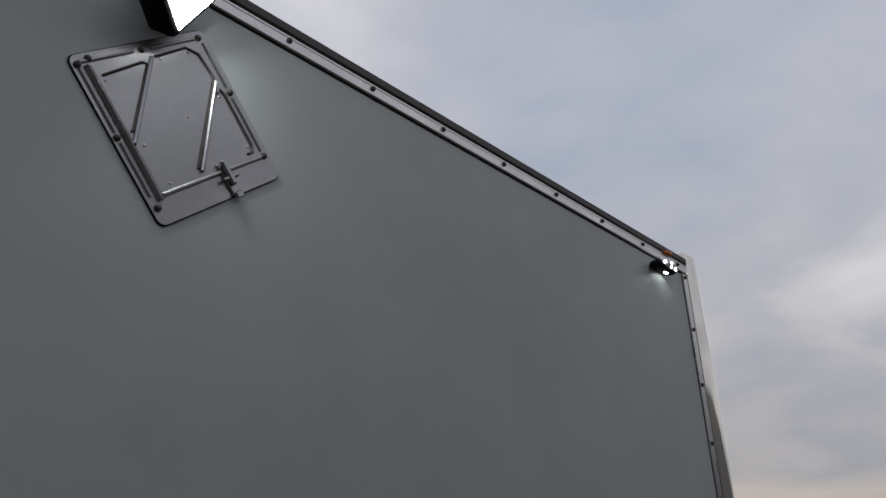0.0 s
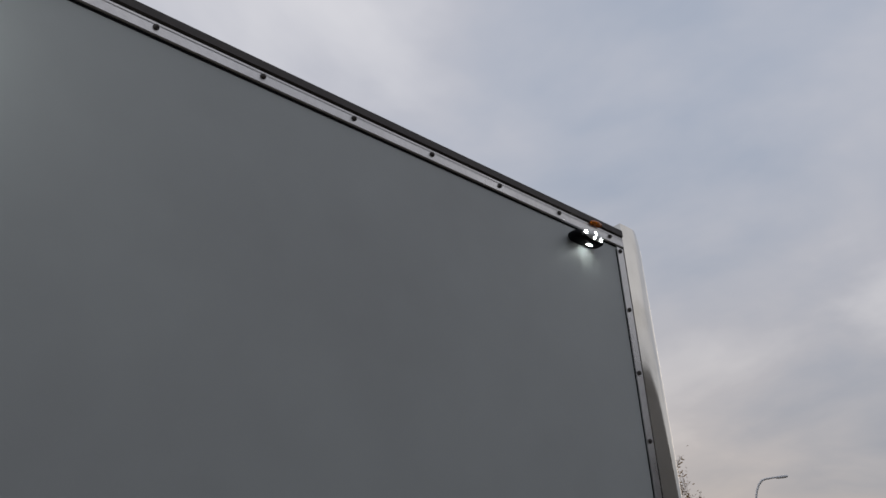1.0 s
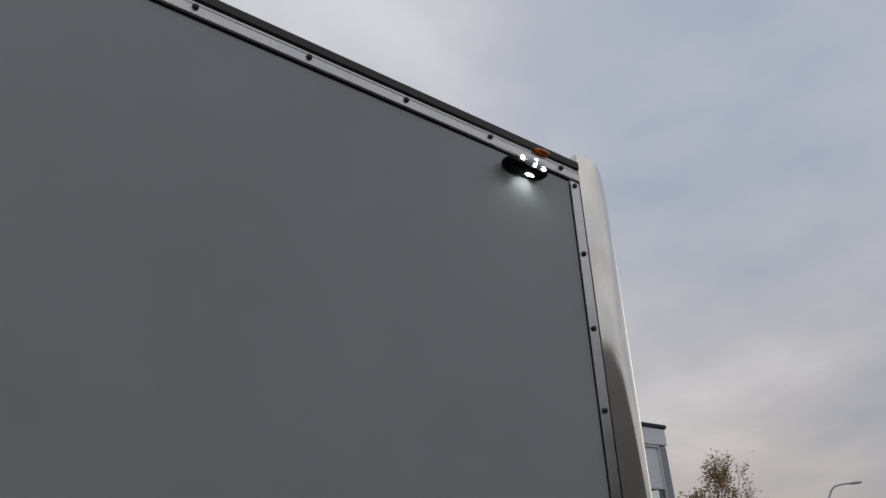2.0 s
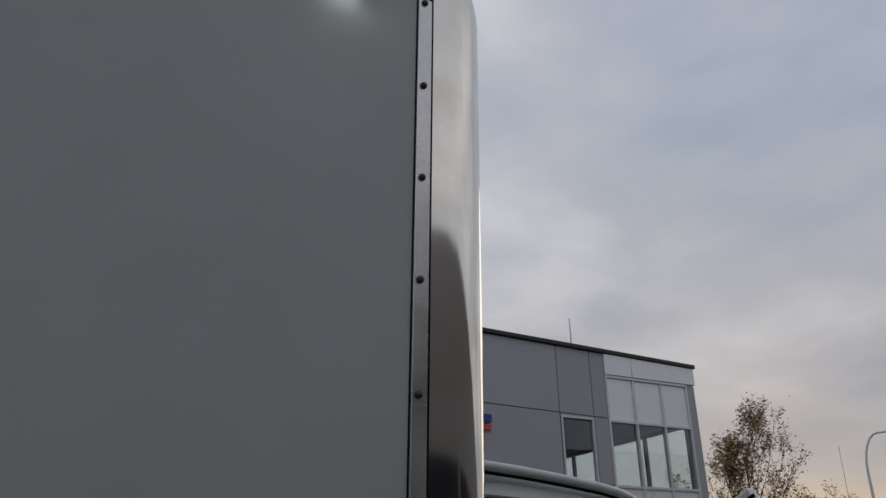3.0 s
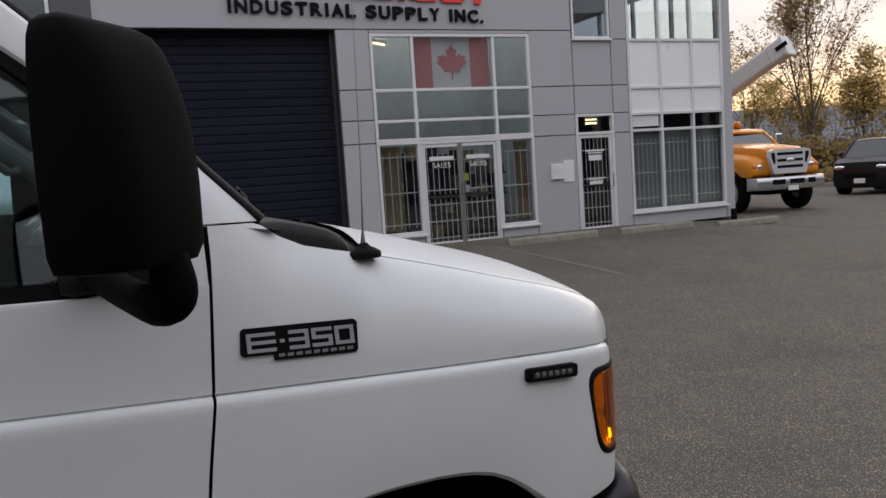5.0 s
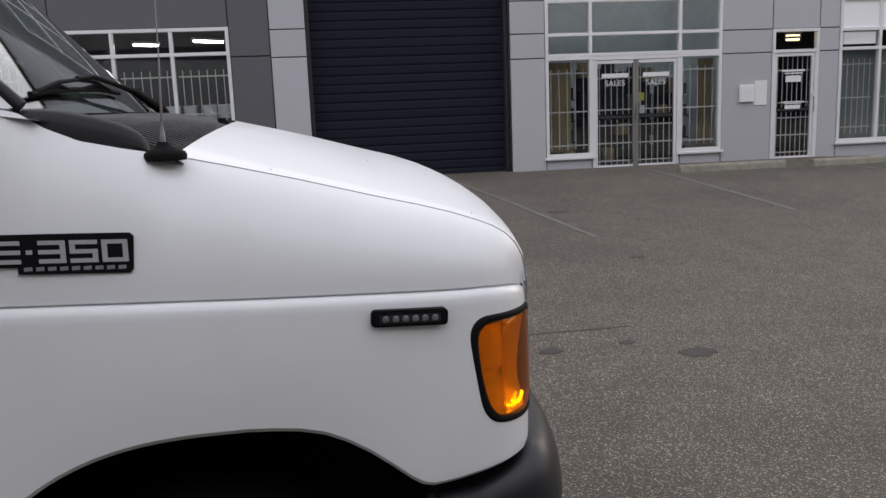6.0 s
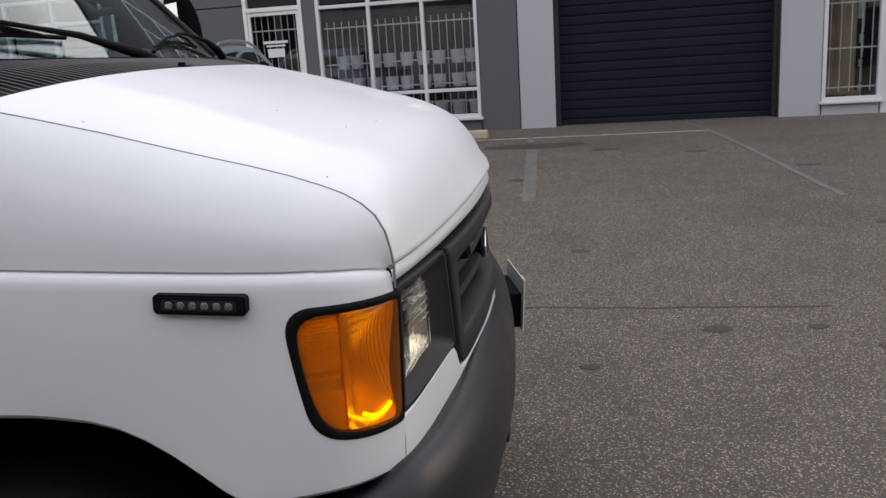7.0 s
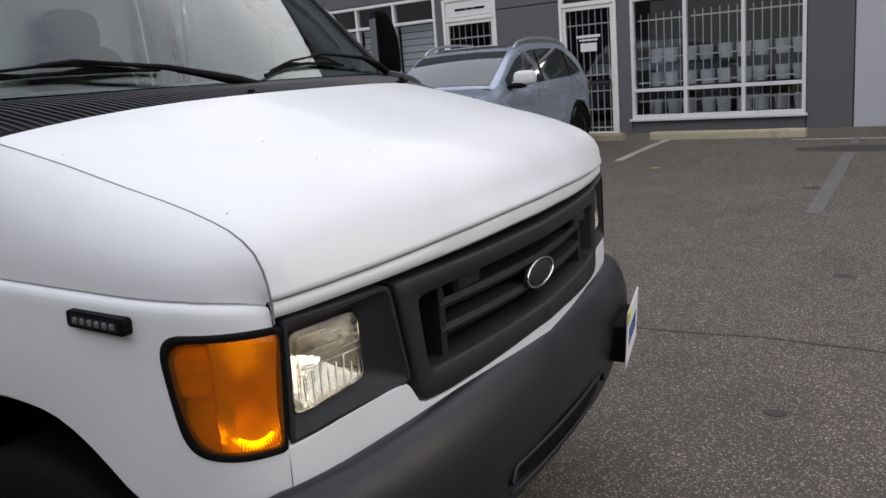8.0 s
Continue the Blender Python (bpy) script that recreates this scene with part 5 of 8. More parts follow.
def along(points, t):
    """A place by share of length along a line of points."""
    ps = [Vector(p) for p in points]
    ls = [0.0]
    for a, b in zip(ps, ps[1:]):
        ls.append(ls[-1] + (b - a).length)
    d = t * ls[-1]
    for k in range(len(ps) - 1):
        if d <= ls[k + 1] or k == len(ps) - 2:
            return ps[k].lerp(ps[k + 1], (d - ls[k]) / max(ls[k + 1] - ls[k], 1e-9))


def seam_at_x(xv):
    pts = TOP_EDGE[:-1] + SEAM
    for a, b in zip(pts, pts[1:]):
        if a[0] <= xv <= b[0]:
            return Vector(a).lerp(Vector(b), (xv - a[0]) / max(b[0] - a[0], 1e-9))
    return Vector(pts[0] if xv < pts[0][0] else pts[-1])


def fender_top():
    """Upper fender from the crease to the hood seam, rolling inwards."""
    rows = []
    for i in range(0, I_NOSE + 1):
        p = OUT[i]
        zc = crease_z(p)
        low = on_out(i, -0.0135 * groove(i), zc + 0.003)
        if p.x > -0.2:
            low.y = min(low.y, 0.1222)
        # the matching place on the seam: level with it on the side, drawing together at the nose
        xt = p.x
        if p.x > -0.20:
            t = (i - i_at_x(-0.20)) / max(I_NOSE - i_at_x(-0.20), 1)
            hi = along([s for s in SEAM if s[0] >= -0.2001], t)
        else:
            hi = seam_at_x(max(xt, -1.05))
        row = []
        top_deg = 40.0 + 28.0 * smooth01((p.x + 0.95) / 0.35)
        for k in range(13):
            th = radians(top_deg) * k / 12
            fy = (1 - math.cos(th)) / (1 - math.cos(radians(top_deg)))
            fz = math.sin(th) / math.sin(radians(top_deg))
            row.append((low.x + (hi.x - low.x) * fy, low.y + (hi.y - low.y) * fy, low.z + (hi.z - low.z) * fz))
        rows.append(row)
    # the fender starts at the door seam
    return [[(max(p[0], door_front(p[2]) + 0.003), p[1], p[2]) for p in r] for r in rows]


FT = fender_top()
sheet("fender_top", FT, M_WHITE, "white rounded fender top", mirror=True)


def front_x(yv, base=0.0):
    i = min(range(len(OUT)), key=lambda k: abs(OUT[k].y - yv) + (1 if OUT[k].x < -0.15 else 0))
    return OUT[i].x + base


def header_top(yv):
    """Upper edge of the white strip under the hood lip."""
    return interp(yv, [(0.122, 1.081), (0.25, 1.084), (0.35, 1.087), (0.48, 1.0925), (0.6, 1.098), (0.72, 1.1025), (0.85, 1.1065), (0.93, 1.108), (1.0, 1.1085)])


def hood_rows():
    """The hood from seam to centre line: rear edge to a rolled front lip."""
    rows = []
    ys = [0.0, 0.012, 0.05, 0.12, 0.22, 0.34, 0.48, 0.64, 0.82, 1.0]
    n = len(SEAM)
    for k, (sx, sy, sz) in enumerate(SEAM):
        row = []
        for q in ys:
            yv = sy + 0.0016 + (1.0 - sy - 0.0016) * q
            # the crown rises to the middle; the nose runs forward with the outline
            lead = front_x(yv) - front_x(sy) if q > 0 else 0.0
            share = smooth01((sx + 0.55) / 0.5)
            crown = 0.046 * (1 - (1 - q) ** 3.4)
            crown *= 1 - 0.55 * smooth01((k - 5) / 7)
            # towards the middle the hood starts to fall earlier
            back = interp(k, [(2, 0.0), (4, 0.010), (6, 0.030), (7, 0.035), (9, 0.030), (10, 0.022), (11, 0.012), (12, 0.002)]) * (1 - (1 - q) ** 2)
            row.append((sx + lead * share + 0.13 * (1 - (1 - q) ** 2) * (1 - share) - back, yv, sz + crown - (0.002 if q == 0 else 0)))
        rows.append(row)
    # lip: closes down to the header, then turns under
    last = rows.pop()
    for dx, dz in ((0.0, 0.012), (0.001, 0.006), (-0.0005, 0.002), (-0.004, 0.0), (-0.014, -0.002)):
        rows.append([(p[0] + dx, p[1], header_top(p[1]) + 0.003 + dz) for p in last])
    return rows


HOOD = hood_rows()
for sgn in (1, -1):
    bm = bm_new()
    tube(bm, [(p[0], p[1] + 0.0008 if sgn > 0 else 2 - p[1] - 0.0008, p[2] - 0.0012) for p in SEAM] + [(-0.047, 0.123 if sgn > 0 else 1.877, 1.045)], 0.0022, 8)
    blob(bm, (-0.0505, 0.1222 if sgn > 0 else 1.8778, 1.080), (0.0025, 0.0022, 0.004), 2.4, 10, 6)
    part("hood_gap", bm, M_SEAM, van, "grey gap beside the hood")

sheet("hood", HOOD, M_WHITE, "white painted hood", joined=True, smooth=50)


def strip(z_of, i0, i1, off):
    """Rows along the outline for a band between two heights with rounded edges."""
    rows = []
    for i in range(i0, i1 + 1):
        z0, z1 = z_of(OUT[i].y)
        rows.append([on_out(i, off - 0.03, z0), on_out(i, off - 0.006, z0), on_out(i, off, z0 + 0.006), on_out(i, off + 0.002, (z0 + z1) / 2), on_out(i, off, z1 - 0.006), on_out(i, off - 0.006, z1), on_out(i, off - 0.03, z1)])
    return rows


# ---- nose: places by length along the outline, continued on the other side ----
ARC = [0.0]
for u, v in zip(OUT, OUT[1:]):
    ARC.append(ARC[-1] + (v - u).length)
S_END = ARC[-1]


def nose(s, off, z):
    """A place on the nose: s along the outline, off outwards, z up; past the middle it runs on, mirrored."""
    flip = s > S_END
    if flip:
        s = 2 * S_END - s
    k = min(max(int(np.searchsorted(ARC, s)) - 1, 0), len(OUT) - 2)
    t = (s - ARC[k]) / (ARC[k + 1] - ARC[k])
    q = OUT[k].lerp(OUT[k + 1], t) + NRM[k].lerp(NRM[k + 1], t).normalized() * off
    return Vector((q.x, 2 - q.y if flip else q.y, z))


I_END = len(OUT) - 1
sheet("header_strip", strip(lambda y: (interp(y, [(0.122, 1.051), (0.35, 1.056), (0.63, 1.063), (0.85, 1.070), (1.0, 1.072)]), header_top(y)), I_NOSE, I_END, -0.002), M_WHITE, "white strip under the hood lip", joined=True)
# shadow gap between hood lip and the strip under it
for sgn in (1, -1):
    bm = bm_new()
    tube(bm, [(q.x, q.y if sgn > 0 else 2 - q.y, q.z) for q in [on_out(i, -0.006, header_top(OUT[i].y) + 0.0012) for i in range(I_NOSE, I_END + 1, 2)]], 0.003, 6)
    part("header_gap", bm, M_SEAM, van, "grey gap under the hood lip")
LOW_TOP = [(1.08, 0.822), (1.10, 0.826), (1.20, 0.838), (1.34, 0.846), (1.370, 0.845), (1.388, 0.840), (1.400, 0.829), (1.411, 0.810), (1.424, 0.788), (1.445, 0.781), (1.53, 0.777), (1.70, 0.788), (S_END, 0.798)]
rows = []
for s in [1.094 + 0.006 * k for k in range(60)] + list(np.linspace(1.46, S_END, 22)):
    z0, z1 = interp(s, [(1.08, 0.732), (1.20, 0.726), (1.35, 0.718), (1.55, 0.715), (S_END, 0.73)]), interp(s, LOW_TOP)
    rows.append([nose(s, -0.03, z0), nose(s, -0.006, z0), nose(s, 0.0, z0 + 0.006), nose(s, 0.002, (z0 + z1) / 2), nose(s, 0.001, z1 - 0.005), nose(s, -0.004, z1 - 0.001), nose(s, -0.03, z1)])
sheet("lower_strip", rows, M_WHITE, "white strip over the bumper", joined=True)

def soft_loop(corners, n=72):
    """A closed outline through corners (s, z, radius), rounded, as n even steps."""
    pts = []
    c = len(corners)
    for i, (x, y, r) in enumerate(corners):
        o, pa, pb = Vector((x, y)), Vector(corners[i - 1][:2]), Vector(corners[(i + 1) % c][:2])
        da, db = (pa - o), (pb - o)
        ra, rb = min(r, da.length * 0.49), min(r, db.length * 0.49)
        u, v = o + da.normalized() * ra, o + db.normalized() * rb
        for k in range(7):
            t = k / 6
            pts.append(u * (1 - t) ** 2 + o * 2 * t * (1 - t) + v * t ** 2)
    ls = [0.0]
    for u, v in zip(pts, pts[1:] + pts[:1]):
        ls.append(ls[-1] + (v - u).length)
    out, full = [], pts + pts[:1]
    for k in range(n):
        d = ls[-1] * k / n
        j = max(int(np.searchsorted(ls, d, side="right")) - 1, 0)
        j = min(j, len(full) - 2)
        out.append(full[j].lerp(full[j + 1], (d - ls[j]) / max(ls[j + 1] - ls[j], 1e-9)))
    return out


def by_angle(loop, centre, n=96):
    """The outline met by n even rays from its centre."""
    c = Vector(centre)
    out = []
    for k in range(n):
        d = Vector((math.cos(2 * math.pi * k / n), math.sin(2 * math.pi * k / n)))
        best = None
        for u, v in zip(loop, loop[1:] + loop[:1]):
            e = v - u
            den = d.x * e.y - d.y * e.x
            if abs(den) < 1e-12:
                continue
            w = u - c
            t, q = (w.x * e.y - w.y * e.x) / den, (w.x * d.y - w.y * d.x) / den
            if t > 0 and -1e-6 <= q <= 1 + 1e-6 and (best is None or t > best):
                best = t
        out.append(c + d * best)
    return out


def mirrored(sgn, p):
    return p if sgn > 0 else Vector((p.x, 2 - p.y, p.z))


def rim(loops_offs, sgn=1, n=96, centre=None):
    """Rings between outlines, each with its own offset."""
    bm = bm_new()
    cs = centre
    loft(bm, [[mirrored(sgn, nose(q.x, o, q.y)) for q in by_angle(lp, cs, n)] for lp, o in loops_offs], True, False)
    return bm


def dome(loop, centre, off, sgn=1, n=64, rings=9, back=None):
    """A filled outline: off(f, s, z) gives its height, f running from the rim to the centre."""
    lp = by_angle(loop, centre, n)
    c = Vector(centre)
    bm = bm_new()
    rows = []
    for k in range(rings):
        f = k / (rings - 0.3)
        rows.append([mirrored(sgn, nose((q + (c - q) * f).x, off(f, (q + (c - q) * f).x, (q + (c - q) * f).y), (q + (c - q) * f).y)) for q in lp])
    if back is not None:
        rows.insert(0, [mirrored(sgn, nose(q.x, back, q.y)) for q in lp])
    vs = loft(bm, rows, True, False)
    bm.faces.new(vs[-1])
    if back is not None:
        bm.faces.new(vs[0])
    return bm


def shrunk(loop, centre, d):
    c = Vector(centre)
    return [q + (c - q).normalized() * d for q in loop]


# dark backing behind lamps and grille
rows = [[nose(s, -0.085, 0.77), nose(s, -0.085, 1.06)] for s in np.linspace(1.08, S_END, 30)]
sheet("lamp_backing", rows, M_BLACK, joined=True)

# amber corner lamp: thick gasket, one wrapped lens, a faceted bowl behind it
GASK = soft_loop([(0.894, 1.049, 0.050), (1.108, 1.040, 0.006), (1.094, 0.818, 0.008), (1.0, 0.818, 0.06), (0.925, 0.838, 0.07), (0.906, 0.93, 0.08)])
LENS = soft_loop([(0.912, 1.034, 0.042), (1.100, 1.027, 0.006), (1.087, 0.830, 0.010), (1.005, 0.832, 0.05), (0.944, 0.848, 0.06), (0.921, 0.93, 0.07)])
LC = (1.006, 0.935)
LENS_RAYS = by_angle(LENS, LC, 96)


def in_lamp(s, z, grow=0.002):
    """Whether a place of the side lies in the lamp's opening."""
    d = Vector((s - LC[0], z - LC[1]))
    a = math.atan2(d.y, d.x) % (2 * math.pi)
    r = (LENS_RAYS[int(a / (2 * math.pi) * 96) % 96] - Vector(LC)).length
    return d.length < r + grow


cols = fender()
for sgn in (1, -1):
    bm = bm_new()
    vs = [[bm.verts.new(mirrored(sgn, q)) for q in col] for col in cols]
    for i in range(len(vs) - 1):
        for k in range(len(vs[0]) - 1):
            if any(in_lamp(ARC[i + e], cols[i + e][k + f].z) for e in (0, 1) for f in (0, 1)):
                continue
            bm.faces.new((vs[i][k], vs[i + 1][k], vs[i + 1][k + 1], vs[i][k + 1]))
    bmesh.ops.delete(bm, geom=[v for v in bm.verts if not v.link_faces], context="VERTS")
    part("front_fender", bm, M_WHITE, van, "white front fender", smooth=35)
for sgn in (1, -1):
    bm = rim([(GASK, -0.02), (GASK, 0.002), (shrunk(GASK, LC, 0.003), 0.0055), (shrunk(LENS, LC, -0.005), 0.006), (LENS, 0.003), (LENS, -0.02)], sgn, 96, LC)
    part("lamp_gasket", bm, M_RUBBER, van, "black lamp gasket", smooth=50)
    bm = dome(shrunk(LENS, LC, -0.001), LC, lambda f, s, z: 0.0035 + 0.004 * min(1.0, f * 5) ** 0.5, sgn, 72, 12)
    lens = part("corner_lamp", bm, M_AMBERLENS, van, "amber corner lamp lens", smooth=40)
    lens.visible_shadow = False
    # bowl: rear half fine rows of upward prisms in two zones, front half a deep bowl with upright flutes stepped row by row
    def bowl(s, z):
        if s < 0.982:
            zone = -0.004 - 0.010 * smooth01((z - 0.905) / 0.02) + 0.008 * smooth01((z - 0.925) / 0.02)
            return zone - 0.0037 * min((z / 0.0056) % 1.0, 0.9) / 0.9
        a, b = (s - 1.041) / 0.062, (z - 0.932) / 0.104
        deep = -0.003 - 0.052 * max(0.0, 1 - a * a) * max(0.0, 1 - b * b)
        calm = min(1.0, smooth01((s - 1.004) / 0.016) + smooth01((z - 0.925) / 0.02))
        return deep + 0.0007 * calm * math.sin(2 * math.pi * s / 0.0054 + 1.9 * int((z - 0.83) / 0.017))
    for s0, s1, ns, name, mt in ((0.906, 0.9812, 12, "honeycomb_reflector", M_FACET), (0.9818, 1.103, 124, "lamp_bowl", M_FACETDIM)):
        zs = [0.0056 * (k + e) for k in range(148, 186) for e in (0.001, 0.3, 0.6, 0.9)] if mt == M_FACET else np.arange(0.826, 1.0385, 0.0035)
        bm = bm_new()
        grid(bm, [[mirrored(sgn, nose(s, bowl(s, z), z)) for z in zs] for s in np.linspace(s0, s1, ns)])
        part(name, bm, mt, lens, smooth=30 if mt == M_FACET else 60)
    # added glowing tube, tucked low in the bowl to brighten it
    bm = bm_new()
    tube(bm, [mirrored(sgn, nose(q, -0.007, 0.846 + 12 * (q - 1.042) ** 2)) for q in np.linspace(1.012, 1.072, 7)], 0.0035, 8)
    part("added_bowl_glow", bm, M_BOWLGLOW, lens, "added glowing tube that brightens the lamp bowl", smooth=60)
    bm = bm_new()
    tube(bm, [mirrored(sgn, nose(0.9815, -0.002, z)) for z in np.linspace(0.85, 1.024, 6)], 0.0009, 6)
    part("lens_rib", bm, M_AMBER, lens)

# head lamp surround: a brow round a funnel that runs back to the glass
BEZ = soft_loop([(1.110, 1.046, 0.006), (1.368, 1.046, 0.016), (1.408, 0.838, 0.018), (1.097, 0.824, 0.006)])
HOLE = soft_loop([(1.132, 1.012, 0.014), (1.300, 1.015, 0.016), (1.302, 0.876, 0.016), (1.128, 0.858, 0.014)])
BC = (1.215, 0.937)
for sgn in (1, -1):
    bm = rim([(BEZ, -0.06), (BEZ, -0.004), (shrunk(BEZ, BC, 0.004), 0.000), (shrunk(BEZ, BC, 0.012), 0.000), (shrunk(BEZ, BC, 0.016), -0.004), (shrunk(HOLE, BC, -0.006), -0.030), (HOLE, -0.032), (HOLE, -0.07)], sgn, 120, BC)
    part("lamp_bezel", bm, M_GRILLE, van, "dark grey lamp surround", smooth=45)


def head_lamp(sgn):
    """Square sealed head lamp: a soft-cornered glass with moulded flutes over a bright bowl."""
    gl = soft_loop([(1.134, 1.010, 0.016), (1.298, 1.013, 0.018), (1.300, 0.878, 0.018), (1.130, 0.860, 0.016)])
    bm = dome(gl, BC, lambda f, s, z: -0.026 + 0.012 * min(1.0, f * 2.5) ** 0.7, sgn, 72, 10, back=-0.034)
    lens = part("head_lamp", bm, M_CLEAR, van, "square glass head lamp", smooth=40)
    lens.visible_shadow = False
    bm = dome(shrunk(gl, BC, 0.002), BC, lambda f, s, z: -0.036 - 0.050 * f ** 0.8, sgn, 48, 10)
    part("reflector", bm, M_LAMPBOWL, lens, smooth=60)
    for k in range(8):
        s = 1.152 + 0.018 * k
        bm = bm_new()
        tube(bm, [mirrored(sgn, nose(s, -0.016, z)) for z in np.linspace(0.885, 0.925 + 0.01 * (k % 3), 4)], 0.0032, 6)
        part("lens_flute", bm, M_CLEAR, lens).visible_shadow = False
    for k in range(4):
        z = 0.945 + 0.014 * k
        bm = bm_new()
        tube(bm, [mirrored(sgn, nose(s, -0.016, z)) for s in np.linspace(1.150 + 0.012 * k, 1.285, 5)], 0.0024, 6)
        part("lens_flute", bm, M_CLEAR, lens).visible_shadow = False
    # the moulded rim of the glass
    bm = bm_new()
    lp = by_angle(shrunk(gl, BC, 0.010), BC, 48)
    tube(bm, [mirrored(sgn, nose(q.x, -0.019, q.y)) for q in lp + lp[:1]], 0.0028, 6, False)
    part("lens_rim", bm, M_CLEAR, lens, smooth=60).visible_shadow = False
    bm = bm_new()
    c = mirrored(sgn, nose(1.20, -0.070, 0.94))
    tube(bm, [c, c + Vector((0.022, 0, 0))], [0.008, 0.006], 10)
    part("bulb", bm, M_BULB, lens)


head_lamp(1)
head_lamp(-1)

# slim lamp bar on the fender
for sgn in (1, -1):
    m = pose(-0.318, -0.004, 1.0665, 0, 3.6, 0) if sgn > 0 else pose(-0.318, 2.004, 1.0665, 0, 3.6, 180)
    bm = bm_new()
    slab(bm, rounded(-0.070, 0.070, -0.0150, 0.0150, 0.007), lambda a, b, d: m @ Vector((a, 0.012 - d, b)), 0.017)
    slab(bm, rounded(-0.066, 0.066, -0.0115, 0.0115, 0.005), lambda a, b, d: m @ Vector((a, -0.005 - d, b)), 0.0025)
    lb = part("warning_light_bar", bm, M_BLACK, van, "slim black light bar with six unlit diodes")
    bm = bm_new()
    slab(bm, rounded(-0.056, 0.056, -0.0080, 0.0080, 0.003), lambda a, b, d: m @ Vector((a, -0.0076 - d, b)), 0.0006)
    part("lens_strip", bm, M_GRILLE, lb, "smoked lens strip")
    for k in range(6):
        bm = bm_new()
        cx_ = -0.045 + 0.018 * k
        blob(bm, (cx_, -0.0085, 0), (0.0062, 0.0016, 0.0060), 2.3, 12, 6, m)
        for a_ in (45, 135):
            ca, sa = math.cos(radians(a_)), math.sin(radians(a_))
            tube(bm, [m @ Vector((cx_ - 0.0055 * ca, -0.0098, -0.0055 * sa)), m @ Vector((cx_ + 0.0055 * ca, -0.0098, 0.0055 * sa))], 0.0011, 6)
        part("diode", bm, M_DIODE, lb, smooth=50)

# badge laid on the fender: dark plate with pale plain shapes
def badge_y(a, b):
    """The fender's face under the badge."""
    f, g = (a + 1.0) / 0.22, (b - 1.19) / 0.075
    return 0.0128 + 0.006 * f + 0.0085 * g


bm = bm_new()
slab(bm, [(-1.000, 1.2655), (-1.0055, 1.261), (-1.009, 1.219), (-1.004, 1.214), (-0.946, 1.210), (-0.946, 1.199), (-0.780, 1.187), (-0.774, 1.192), (-0.770, 1.246), (-0.776, 1.252)], lambda a, b, d: (a, badge_y(a, b) + 0.004 - d, b + 0.001), 0.0095)
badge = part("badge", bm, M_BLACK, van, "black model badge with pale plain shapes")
# squared wide characters drawn as bars: strokes are left, right, upper and lower halves and three levels
for a0, a1, strokes in ((-0.996, -0.940, "LlTMB"), (-0.932, -0.923, "M"), (-0.914, -0.874, "RrTMB"), (-0.868, -0.826, "LrTMB"), (-0.820, -0.780, "LlRrTB")):
    zc = 1.2385 - 0.062 * (a0 + 0.998)
    bm = bm_new()
    hw, th, slope = a1 - a0, 0.0066, -0.062
    for level, (key, (x0, x1, z0, z1)) in enumerate((("L", (0, th * 1.25, 0.0, 0.018)), ("l", (0, th * 1.25, -0.018, 0.0)), ("R", (hw - th * 1.25, hw, 0.0, 0.018)), ("r", (hw - th * 1.25, hw, -0.018, 0.0)),
                                  ("T", (0, hw, 0.018 - th, 0.018)), ("M", (0, hw, -th / 2, th / 2)), ("B", (0, hw, -0.018, -0.018 + th)))):
        if key in strokes:
            slab(bm, [(a0 + x, zc + z + slope * x) for x, z in ((x0, z0), (x1, z0), (x1, z1), (x0, z1))], lambda a, b, d: (a, badge_y(a, b) - 0.005 - d, b), 0.0016 + 0.00015 * level)
    part("badge_shape", bm, M_BADGE, badge)
for k in range(9):
    bm = bm_new()
    a0, z0 = -0.937 + 0.0175 * k, 1.2045 - 0.0011 * k
    slab(bm, [(a0, z0), (a0 + 0.012, z0), (a0 + 0.012, z0 + 0.006), (a0, z0 + 0.006)], lambda a, b, d: (a, badge_y(a, b) - 0.005 - d, b), 0.0016)
    part("badge_shape", bm, M_SEAM, badge)


# ---- cab side, doors, pillars, roof ----
def side_y(z):
    """How far in the cab side leans at a height."""
    return interp(z, [(0.4, 0.035), (0.7, 0.004), (0.9, 0.0), (1.14, 0.0), (1.155, 0.006), (1.17, 0.012), (1.36, 0.022), (1.70, 0.062), (1.95, 0.100), (2.03, 0.122), (2.10, 0.15)])


CREASE = [(-0.03, 0.0), (-0.016, 0.001), (-0.007, 0.005), (-0.0025, 0.010), (-0.001, 0.018), (0.001, 0.018), (0.003, 0.0135), (0.03, 0.015)]
rows = []
for z in (0.42, 0.55, 0.7, 0.85, 1.0, 1.08, 1.125, 1.139, 1.148, 1.1525, 1.154, 1.156, 1.158, 1.185, 1.23, 1.29, 1.356):
    xf = door_front(z) - 0.003
    row = []
    for i in range(17):
        xv = -2.118 + (xf + 2.118) * i / 16
        zc = interp(xv, [(-2.2, 1.225), (-1.29, 1.168), (-1.063, 1.153)])
        share = smooth01(1 - abs(z - 1.155) / 0.19) if z > 1.155 else smooth01(1 - (1.155 - z) / 0.5)
        zz = z + (zc - 1.155) * share
        yv = interp(z - 1.155, CREASE) if 1.1 < z < 1.19 else (side_y(z) if z < 1.1 else interp(z, [(1.185, 0.015), (1.356, 0.0208)]))
        row.append((xv, yv, zz))
    rows.append(row)
doors = sheet("door", rows, M_WHITE, "white cab door", mirror=True, depth=(0, 0.02, 0))
